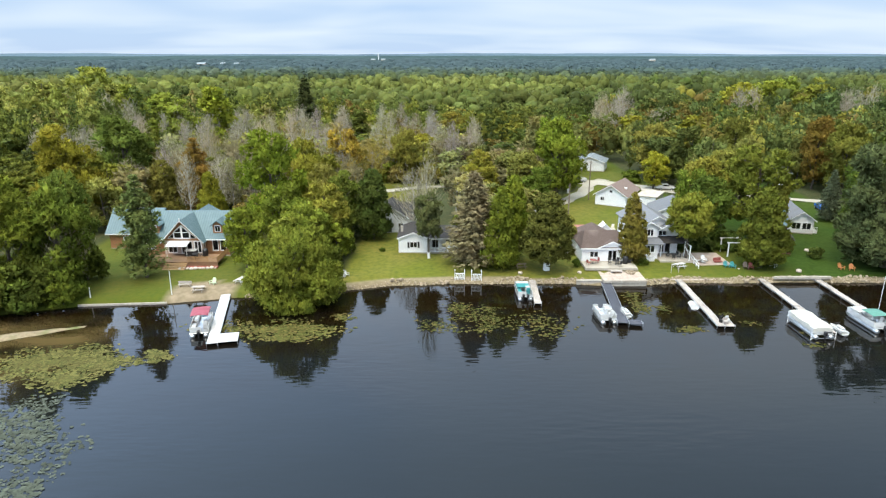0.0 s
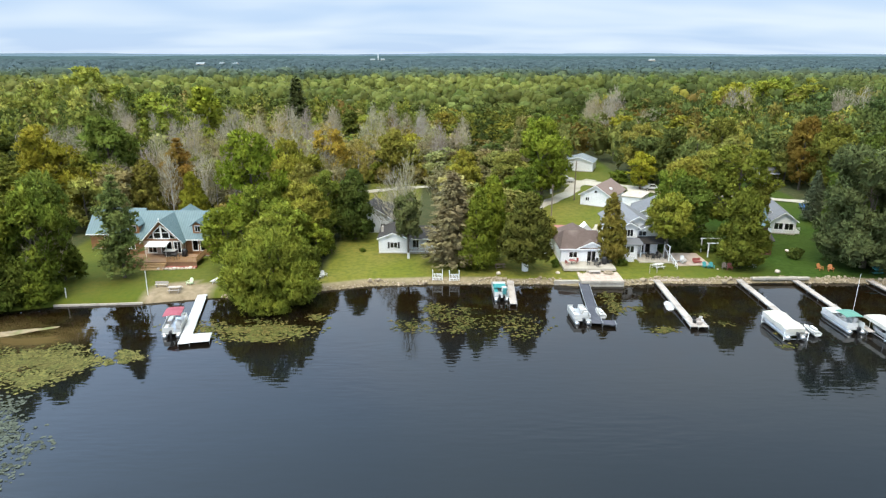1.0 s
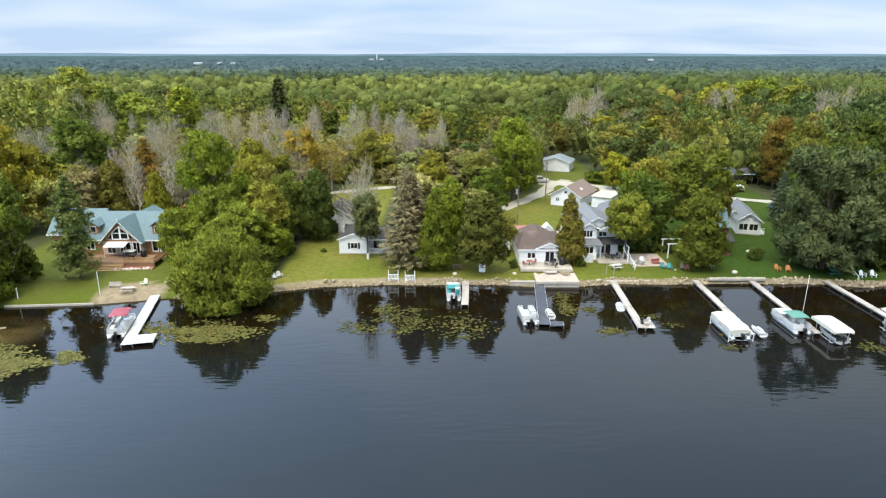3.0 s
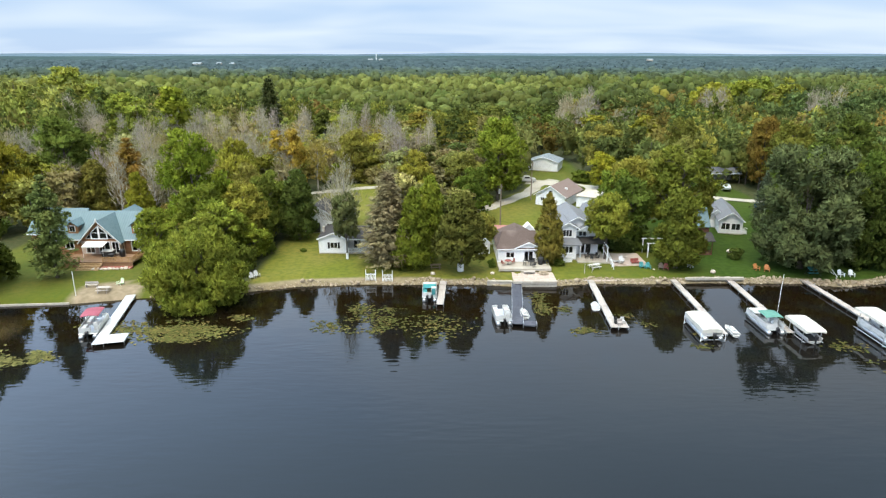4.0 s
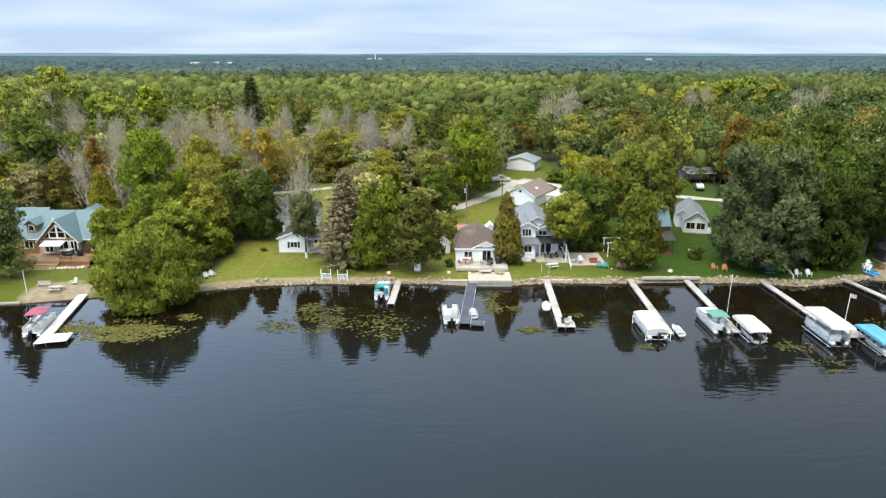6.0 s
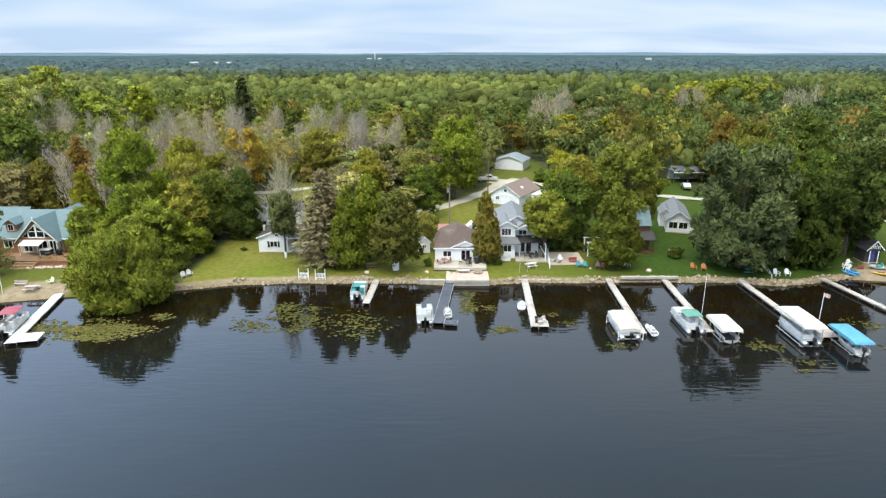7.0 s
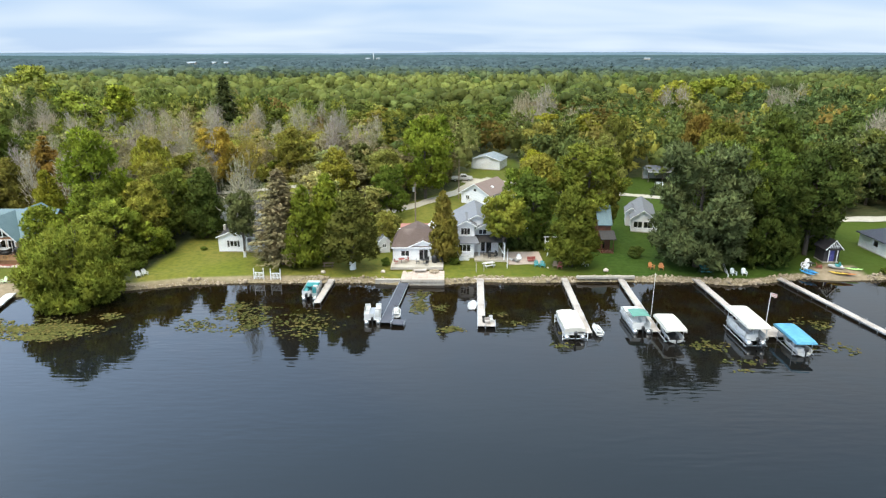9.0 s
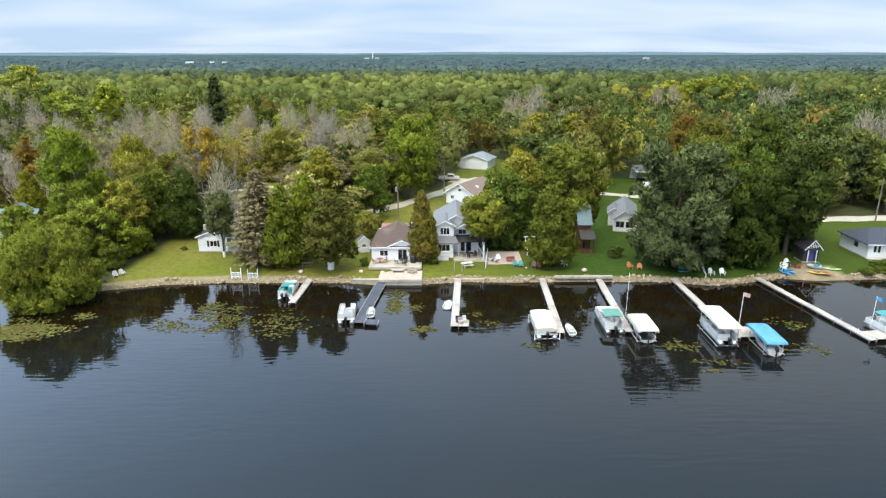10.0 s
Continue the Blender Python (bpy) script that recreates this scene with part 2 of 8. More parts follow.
M_LOG = ribbed("stained_logs", (0.28, 0.125, 0.055), (0.36, 0.175, 0.08), 0.24, "z", 0.45, 0, 1.0, 0.06)
M_DARKLOG = ribbed("dark_logs", (0.10, 0.040, 0.022), (0.15, 0.06, 0.035), 0.24, "z", 0.6, 0, 1.0, 0.06)
M_STONEWALL = surface("pinkish_stone_veneer", (0.46, 0.37, 0.32), (0.60, 0.51, 0.45), (0.40, 0.30, 0.25), scale=3.5, big=1.0, rough=0.9, bump=0.5)
M_GREENROOF = ribbed("blue_green_metal_roof", (0.085, 0.140, 0.155), (0.11, 0.17, 0.185), 0.42, "x", 0.5, 0.0, 0.6, 0.03)
M_GREENROOF_Y = ribbed("blue_green_metal_roof_cross", (0.085, 0.140, 0.155), (0.11, 0.17, 0.185), 0.42, "y", 0.5, 0.0, 0.6, 0.03)
M_BROWNROOF = surface("brown_shingles", (0.085, 0.062, 0.055), (0.14, 0.105, 0.092), (0.19, 0.15, 0.13), scale=9, big=0.35, rough=0.95, bump=0.5, spec=0.1)
M_TANROOF = surface("tan_brown_shingles", (0.17, 0.125, 0.11), (0.23, 0.175, 0.155), (0.20, 0.16, 0.145), scale=9, big=0.35, rough=0.95, bump=0.5, spec=0.1)
M_GREYROOF = surface("grey_shingles", (0.125, 0.13, 0.14), (0.185, 0.19, 0.205), (0.15, 0.15, 0.155), scale=9, big=0.35, rough=0.95, bump=0.5, spec=0.1)
M_DARKROOF = surface("charcoal_shingles", (0.036, 0.034, 0.034), (0.066, 0.062, 0.060), (0.052, 0.048, 0.046), scale=9, big=0.35, rough=0.95, bump=0.5, spec=0.1)
M_LIGHTROOF = ribbed("pale_metal_roof", (0.22, 0.25, 0.265), (0.28, 0.31, 0.325), 0.4, "y", 0.4, 0.3)
M_DECKWOOD = surface("stained_deck_wood", (0.21, 0.115, 0.06), (0.29, 0.17, 0.09), (0.165, 0.09, 0.05), scale=4, stretch=(0.4, 5, 5), rough=0.6)
M_GREYDECK = surface("weathered_boards", (0.33, 0.29, 0.26), (0.44, 0.395, 0.36), (0.26, 0.225, 0.20), scale=4, big=0.7, stretch=(4, 0.5, 4), rough=0.85)
M_WHITEDECK = surface("white_dock_panel", (0.50, 0.48, 0.47), (0.58, 0.565, 0.55), (0.41, 0.39, 0.37), scale=3, big=0.6, rough=0.6)
M_BLACKDECK = surface("dark_dock_panel", (0.035, 0.037, 0.05), (0.06, 0.062, 0.08), (0.075, 0.075, 0.09), scale=3, big=0.8, rough=0.6)
M_ALU = surface("aluminium", (0.55, 0.56, 0.57), (0.66, 0.67, 0.68), scale=3, rough=0.38, metal=0.85, bump=0.05)
M_DARKSTEEL = surface("dark_metal", (0.03, 0.03, 0.03), (0.05, 0.05, 0.05), scale=6, rough=0.5, metal=0.4)
M_HULL = surface("white_gelcoat", (0.47, 0.47, 0.46), (0.56, 0.56, 0.55), (0.39, 0.39, 0.37), scale=1.5, big=0.8, rough=0.25, bump=0.02)
M_VINYL = surface("white_vinyl_cover", (0.46, 0.44, 0.39), (0.54, 0.52, 0.46), (0.37, 0.355, 0.31), scale=2.0, big=0.8, rough=0.7, bump=0.15)
M_BLUECLOTH = surface("sky_blue_canvas", (0.06, 0.21, 0.32), (0.085, 0.26, 0.37), (0.05, 0.175, 0.27), scale=2.0, big=0.7, rough=0.75, bump=0.15)
M_REDCLOTH = surface("faded_red_canvas", (0.23, 0.05, 0.075), (0.30, 0.08, 0.105), (0.19, 0.04, 0.06), scale=2.0, big=0.7, rough=0.8, bump=0.15)
M_TEAL = surface("teal_plastic", (0.04, 0.23, 0.24), (0.06, 0.29, 0.30), scale=2.0, rough=0.5, bump=0.05)
M_GREENCLOTH = surface("green_canvas", (0.075, 0.20, 0.16), (0.11, 0.26, 0.21), scale=2.0, rough=0.8, bump=0.1)
M_BLACK = surface("black_plastic", (0.015, 0.015, 0.017), (0.03, 0.03, 0.032), scale=4, rough=0.4, bump=0.05)
M_REDWOOD = surface("red_paint", (0.22, 0.055, 0.045), (0.29, 0.08, 0.065), scale=3, rough=0.6)
M_ORANGE = surface("orange_plastic", (0.40, 0.15, 0.05), (0.48, 0.20, 0.07), scale=3, rough=0.55)
M_YELLOW = surface("yellow_plastic", (0.50, 0.32, 0.04), (0.58, 0.39, 0.06), scale=3, rough=0.45)
M_BLUEPLASTIC = surface("blue_plastic", (0.05, 0.27, 0.55), (0.08, 0.34, 0.63), scale=3, rough=0.45)
M_LIME = surface("lime_plastic", (0.32, 0.58, 0.16), (0.40, 0.66, 0.2), scale=3, rough=0.5)
M_PALELIME = surface("pale_lime_plastic", (0.52, 0.62, 0.40), (0.60, 0.70, 0.48), scale=3, rough=0.5)
M_CARBLUE = surface("blue_car_paint", (0.04, 0.14, 0.42), (0.05, 0.17, 0.48), scale=1, rough=0.25, bump=0)
M_TIMBERPOLE = surface("weathered_pole", (0.16, 0.12, 0.09), (0.24, 0.19, 0.15), scale=4, stretch=(3, 3, 0.4), rough=0.9)


def glass_material():
    m, nt, b = shader("window_glass", 0.02, 0, 0.5)
    b.inputs["Base Color"].default_value = (0.62, 0.68, 0.70, 1)
    b.inputs["Transmission Weight"].default_value = 1.0
    b.inputs["IOR"].default_value = 1.45
    return m


M_GLASS = glass_material()


# ---- small building helpers ----
def mesh_of(name, bm, mat):
    me = bpy.data.meshes.new(name)
    bm.normal_update()
    bm.to_mesh(me)
    bm.free()
    me.materials.append(mat)
    return me


def part(name, bm, mat, parent, label="", smooth=False):
    me = mesh_of(name, bm, mat)
    if smooth:
        me.polygons.foreach_set("use_smooth", [True] * len(me.polygons))
    ob = new(name, me)
    ob.parent = parent
    return tagged(ob, label)


def thing(name, m, label, category, group="", kind=""):
    ob = new(name)
    ob.empty_display_size = 0.3
    ob.matrix_basis = m
    return tagged(ob, label, category, group, kind)


def box(bm, x0, x1, y0, y1, z0, z1, m=None, bevel=0.0):
    vs = [bm.verts.new(p) for p in ((x0, y0, z0), (x1, y0, z0), (x1, y1, z0), (x0, y1, z0), (x0, y0, z1), (x1, y0, z1), (x1, y1, z1), (x0, y1, z1))]
    fs = [bm.faces.new([vs[i] for i in q]) for q in ((3, 2, 1, 0), (4, 5, 6, 7), (0, 1, 5, 4), (1, 2, 6, 5), (2, 3, 7, 6), (3, 0, 4, 7))]
    if bevel:
        es = list({e for f in fs for e in f.edges})
        done = bmesh.ops.bevel(bm, geom=es, offset=bevel, segments=1, affect="EDGES")
        vs = list({v for f in done["faces"] for v in f.verts} | {v for v in vs if v.is_valid})
    if m is not None:
        bmesh.ops.transform(bm, matrix=m, verts=vs)
    return bm


def boxes(*args, bevel=0.0):
    bm = bmesh.new()
    for a in args:
        box(bm, *a, bevel=bevel)
    return bm


def bar(bm, a, b, r=0.03, sides=6, r2=None):
    """A round bar from a to b."""
    a, b = Vector(a), Vector(b)
    d = b - a
    q = d.to_track_quat("Z", "Y").to_matrix()
    rings = []
    for p, rr in ((a, r), (b, r if r2 is None else r2)):
        rings.append([bm.verts.new(p + q @ Vector((math.cos(2 * math.pi * i / sides) * rr, math.sin(2 * math.pi * i / sides) * rr, 0))) for i in range(sides)])
    for i in range(sides):
        j = (i + 1) % sides
        bm.faces.new((rings[0][i], rings[0][j], rings[1][j], rings[1][i]))
    bm.faces.new(rings[0][::-1])
    bm.faces.new(rings[1])
    return bm


def bars(*pairs, r=0.03, sides=6):
    bm = bmesh.new()
    for a, b in pairs:
        bar(bm, a, b, r, sides)
    return bm


def loft(bm, rings, cap=True):
    """Skin through rings of points that have the same count."""
    vr = [[bm.verts.new(p) for p in ring] for ring in rings]
    k = len(vr[0])
    for r0, r1 in zip(vr, vr[1:]):
        for i in range(k):
            j = (i + 1) % k
            bm.faces.new((r0[i], r0[j], r1[j], r1[i]))
    if cap:
        bm.faces.new(vr[0][::-1])
        bm.faces.new(vr[-1])
    return bm


def prism(bm, pts, axis, lo, hi):
    """A polygon of (u, v) pushed along an axis: 'y' takes x, z; 'x' takes y, z; 'z' takes x, y."""
    def at(u, v, w):
        return {"y": (u, w, v), "x": (w, u, v), "z": (u, v, w)}[axis]
    a = [bm.verts.new(at(u, v, lo)) for u, v in pts]
    b = [bm.verts.new(at(u, v, hi)) for u, v in pts]
    bm.faces.new(a)
    bm.faces.new(b[::-1])
    for i in range(len(pts)):
        j = (i + 1) % len(pts)
        bm.faces.new((a[j], a[i], b[i], b[j]))
    bmesh.ops.recalc_face_normals(bm, faces=bm.faces[:])
    return bm


def raw_mesh(name, verts, faces_quads, mat, tint=None, normals=None):
    """A mesh of alike faces from arrays; tint gives each corner point a colour."""
    me = bpy.data.meshes.new(name)
    nv, nf = len(verts), len(faces_quads)
    me.vertices.add(nv)
    me.vertices.foreach_set("co", np.ascontiguousarray(verts, dtype=np.float32).ravel())
    k = len(faces_quads[0])
    me.loops.add(nf * k)
    me.loops.foreach_set("vertex_index", np.ascontiguousarray(faces_quads, dtype=np.int32).ravel())
    me.polygons.add(nf)
    me.polygons.foreach_set("loop_start", np.arange(0, nf * k, k, dtype=np.int32))
    if tint is not None:
        ca = me.attributes.new("tint", "FLOAT_COLOR", "POINT")
        ca.data.foreach_set("color", np.ascontiguousarray(tint, dtype=np.float32).ravel())
    me.update(calc_edges=True)
    if normals is not None:
        me.polygons.foreach_set("use_smooth", np.ones(nf, dtype=bool))
        me.normals_split_custom_set_from_vertices(np.ascontiguousarray(normals, dtype=np.float32))
    me.materials.append(mat)
    return me


# ---- land and water ----
SHORE_X = (-4800, -120, -75, -60, -51, -39, -30, -22, -15.6, -9, 1.4, 19, 24, 30.4, 36.7, 45, 54, 69, 75, 82, 87, 92, 103, 130, 4800)
SHORE_Y = (60, 66, 75, 80, 82.9, 84.0, 86.3, 86.4, 88.8, 91.0, 92.1, 92.1, 91.3, 91.3, 92.6, 92.3, 92.8, 92.6, 91.0, 92.6, 94.3, 93.2, 94.0, 96, 100)


def shore(x):
    return float(np.interp(x, SHORE_X, SHORE_Y))


def land_z(x, y):
    s = y - np.interp(x, SHORE_X, SHORE_Y)
    z = np.interp(s, (-4, -1, 0, 0.9, 2.5, 40, 200, 1800, 3200, 4700), (-2.0, -0.8, -0.05, 0.65, 0.9, 1.1, 1.6, 3, 7, 20))
    roll = np.sin(x * 0.0011 + 0.7) * 5 + np.sin(x * 0.0027 + y * 0.0009) * 3.5 + np.sin(x * 0.0071 + 2) * 1.6
    return z + roll * np.clip((s - 1900) / 2500, 0, 1)


# open yards and drives: x0, x1, y0, y1
CLEAR = ((-62, -28, 70, 116), (-15.5, 2, 80, 122), (-15.5, -2, 118, 166), (2, 22, 80, 113), (20, 35, 80, 134), (30, 60, 80, 128), (36, 54, 128, 180),
         (38, 53, 176, 202), (60, 80, 80, 134), (68, 88, 130, 172), (80, 99, 80, 111), (99, 132, 80, 128), (-70, -60, 80, 96))


def is_clear(x, y):
    if any(a <= x <= b and c <= y <= d for a, b, c, d in CLEAR):
        return True
    return 128 < y < 182 and 22 + (y - 136) * 0.68 - 3 < x < 40


def ground_sheet():
    xs = np.concatenate([-np.geomspace(4800, 90, 40), np.arange(-84, 135, 1.5), np.geomspace(138, 4800, 40)])
    ss = np.concatenate([[-6, -3, -1.2, -0.5, 0, 0.35, 0.7, 1.1, 1.7, 2.5], np.arange(3.5, 110, 1.5), np.geomspace(112, 4700, 60)])
    X, S = np.meshgrid(xs, ss)
    Y = S + np.interp(X, SHORE_X, SHORE_Y)
    Z = land_z(X, Y)
    wob = np.sin(X * 0.9 + Y * 0.3) * 0.03 + np.sin(X * 0.37 - Y * 0.61) * 0.05
    Z = Z + wob * (S > 2)
    v = np.stack([X, Y, Z], -1).reshape(-1, 3)
    nx, ny = len(xs), len(ss)
    i = (np.arange(ny - 1)[:, None] * nx + np.arange(nx - 1)[None]).ravel()
    me = raw_mesh("ground", v, np.stack([i, i + 1, i + nx + 1, i + nx], -1), M_GROUND)
    cov = np.zeros((len(v), 4), np.float32)
    cov[:, 3] = 1
    for k, (x, y, _) in enumerate(v):
        if y < 210 and -75 < x < 140:
            cov[k, 0] = 1.0 if is_clear(x, y) else 0.0
        if -39.5 < x < -31 and y < 90.2 or 88.5 < x < 97.5 and y < 98.3:
            cov[k, 1] = 1.0
    # greenness by yard; the high east values also paint in the maples' shade
    lush_shade = np.interp(v[:, 0], (-70, -60, -30, -17, 20, 30, 48, 58, 140), (0.5, 0.5, 0.42, 0.08, 0.1, 0.15, 0.5, 1.0, 0.75)).astype(np.float32)
    la = me.attributes.new("lush_shade", "FLOAT", "POINT")
    la.data.foreach_set("value", lush_shade)
    s_all = S.ravel()
    cov[:, 1] = np.maximum(cov[:, 1], 0.85 * (s_all < np.where(v[:, 0] < 12, 1.2, 1.0)) * (v[:, 0] > -18))
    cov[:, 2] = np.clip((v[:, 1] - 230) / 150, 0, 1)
    ca = me.attributes.new("cover", "FLOAT_COLOR", "POINT")
    ca.data.foreach_set("color", cov.ravel())
    me.polygons.foreach_set("use_smooth", [True] * len(me.polygons))
    return tagged(new("ground", me), "mown lakeside lawns and forest floor running back to low hills", "ground", kind="structure")


def water_sheet():
    xs = np.concatenate([-np.geomspace(4800, 90, 20), np.arange(-86, 135, 2.0), np.geomspace(138, 4800, 20)])
    ys = np.concatenate([[-4800, -2000, -800, -300, -100, -40], np.arange(-20, 60, 5.0), np.arange(60, 102, 1.0)])
    X, Y = np.meshgrid(xs, ys)
    v = np.stack([X, Y, 0 * X], -1).reshape(-1, 3)
    nx, ny = len(xs), len(ys)
    i = (np.arange(ny - 1)[:, None] * nx + np.arange(nx - 1)[None]).ravel()
    me = raw_mesh("water", v, np.stack([i, i + 1, i + nx + 1, i + nx], -1), M_WATER)
    gap = np.interp(v[:, 0], SHORE_X, SHORE_Y) - v[:, 1]
    # brown shallows near the bank, widened eastward to paint the great maple's reflection
    sh = np.clip(1.4 - gap / np.interp(v[:, 0], (40, 60), (26, 34)), 0, 1) * 0.95
    left = np.clip((-30 - v[:, 0]) / 14, 0, 1) * np.clip((v[:, 1] - 52) / 14, 0, 1)
    fac = np.clip(np.maximum(sh, left), 0, 1)
    at = me.attributes.new("shoal_reflection", "FLOAT", "POINT")
    at.data.foreach_set("value", fac.astype(np.float32))
    bank = np.clip((-40 - v[:, 0]) / 6, 0, 1) * np.clip((v[:, 1] - 58) / 8, 0, 1) * np.clip((80 - v[:, 1]) / 5, 0, 1)
    at = me.attributes.new("sandbar", "FLOAT", "POINT")
    at.data.foreach_set("value", bank.astype(np.float32))
    return tagged(new("water", me), "calm dark lake water with faint ripples and tree reflections", "lake", kind="structure")


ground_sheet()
water_sheet()


def ribbon(name, pts, width, z, mat, label, category):
    """A strip of made ground along a line of (x, y)."""
    bm = bmesh.new()
    P = [Vector((x, y, 0)) for x, y in pts]
    fine = []
    for a, b in zip(P, P[1:]):
        n = max(2, int((b - a).length / 2))
        fine += [a.lerp(b, i / n) for i in range(n)]
    fine.append(P[-1])
    for _ in range(6):
        fine = [fine[0]] + [(fine[i - 1] + fine[i] * 2 + fine[i + 1]) / 4 for i in range(1, len(fine) - 1)] + [fine[-1]]
    prev = None
    for i, p in enumerate(fine):
        d = (fine[min(i + 1, len(fine) - 1)] - fine[max(i - 1, 0)]).normalized()
        s = Vector((d.y, -d.x, 0)) * (width / 2 + 0.25 * math.sin(i * 1.7))
        row = [bm.verts.new((*(p + s * k).xy, land_z((p + s * k).x, (p + s * k).y) + z - abs(k) * 0.05)) for k in (-1, -0.5, 0, 0.5, 1)]
        if prev:
            for j in range(4):
                bm.faces.new((prev[j], prev[j + 1], row[j + 1], row[j]))
        prev = row
    return tagged(new(name, mesh_of(name, bm, mat)), label, category, kind="structure")


ribbon("road", [(6, 120), (14, 129), (22.6, 136.5), (30, 147), (36, 156), (38.5, 166), (44, 171)], 3.4, 0.12, M_GRAVEL, "pale gravel drive with two worn wheel tracks", "road")
ribbon("road", [(36, 168), (44, 166), (51, 160), (60, 155), (70, 152)], 6.0, 0.16, M_GRAVEL, "wide pale gravel yard and lane behind the garages", "road")
ribbon("road", [(46, 164), (48, 156), (49, 148)], 7.0, 0.2, M_CONCRETE, "pale concrete apron beside the garage", "driveway")
ribbon("road", [(-30, 150), (-16, 154.5), (-8, 160), (6, 163)], 3.0, 0.14, M_GRAVEL, "narrow pale gravel lane among trees", "road")
ribbon("road", [(100, 127), (115, 127), (140, 129)], 4.0, 0.14, M_GRAVEL, "gravel lane behind the last house", "road")
ribbon("road", [(70, 152), (78, 149), (84, 145.5), (89, 144)], 3.2, 0.16, M_GRAVEL, "pale gravel turning place behind a grey house", "road")
ribbon("path", [(31, 110), (32.5, 118), (34.5, 124)], 0.9, 0.12, M_CONCRETE, "narrow pale concrete footpath across grass", "path")


def spit():
    bm = bmesh.new()
    rings = []
    for u in np.linspace(0, 1, 26):
        cx, cy = -46.6 - 26 * u, 76.0 - 9.6 * u - 3.4 * u * u
        w = 0.3 + 4.2 * u ** 0.75
        rings.append([(cx + (0.3 * t) * w, cy + t * w + 0.12 * math.sin(u * 40 + t * 3), -0.25 + 0.55 * (1 - t * t) * min(1, 0.62 + u)) for t in np.linspace(-1.2, 1.2, 9)])
    vr = [[bm.verts.new(p) for p in r] for r in rings]
    for a, b in zip(vr, vr[1:]):
        for i in range(8):
            bm.faces.new((a[i], b[i], b[i + 1], a[i + 1]))
    m = surface("spit_sand", (0.19, 0.145, 0.085), (0.29, 0.235, 0.155), (0.085, 0.12, 0.025), scale=2.2, big=0.35, rough=0.95)
    return tagged(new("sand_spit", mesh_of("sand_spit", bm, m)), "low sandy spit with grass patches rising out of the lake", "sand bank", kind="structure")


spit()


def bank_stones():
    """Rough field stones tipped along the waterline."""
    rng = np.random.default_rng(5)
    v, f = [], []
    base = np.array([[-1, -1, -0.8], [1, -1, -0.8], [1, 1, -0.8], [-1, 1, -0.8], [-0.75, -0.75, 0.8], [0.75, -0.75, 0.8], [0.75, 0.75, 0.8], [-0.75, 0.75, 0.8]]) * 0.5
    quads = np.array([[3, 2, 1, 0], [4, 5, 6, 7], [0, 1, 5, 4], [1, 2, 6, 5], [2, 3, 7, 6], [3, 0, 4, 7]])
    x = -29.0
    while x < 104:
        x += rng.uniform(0.025, 0.085)
        if 22.6 < x < 31.2 or 51.5 < x < 60.5 and rng.random() < 0.7 or 88.5 < x < 97 or -26 < x < -17:
            continue
        low = x < 10
        s = rng.uniform(0.02, 1.0) * (0.8 if low else 1.1) + 0.25 * math.sin(x * 0.7)
        y = shore(x) + s - 0.1
        size = min(0.7, 0.15 * math.exp(rng.normal(0.1, 0.5))) * (0.75 if low else 1.0)
        p = base * size * rng.uniform(0.7, 1.3, 3) + rng.normal(0, 0.05 * size, (8, 3))
        a = rng.uniform(0, 6.28)
        c, sn = math.cos(a), math.sin(a)
        p = p @ np.array([[c, sn, 0], [-sn, c, 0], [0, 0, 1]])
        n0 = sum(len(q) for q in v)
        v.append(p + [x, y, float(land_z(x, y)) + size * 0.12])
        f.append(quads + n0)
    me = raw_mesh("bank_stones", np.concatenate(v), np.concatenate(f), M_STONE)
    return tagged(new("bank_stones", me), "grey and tan field stones along the lake bank", "stones", kind="stuff")


bank_stones()


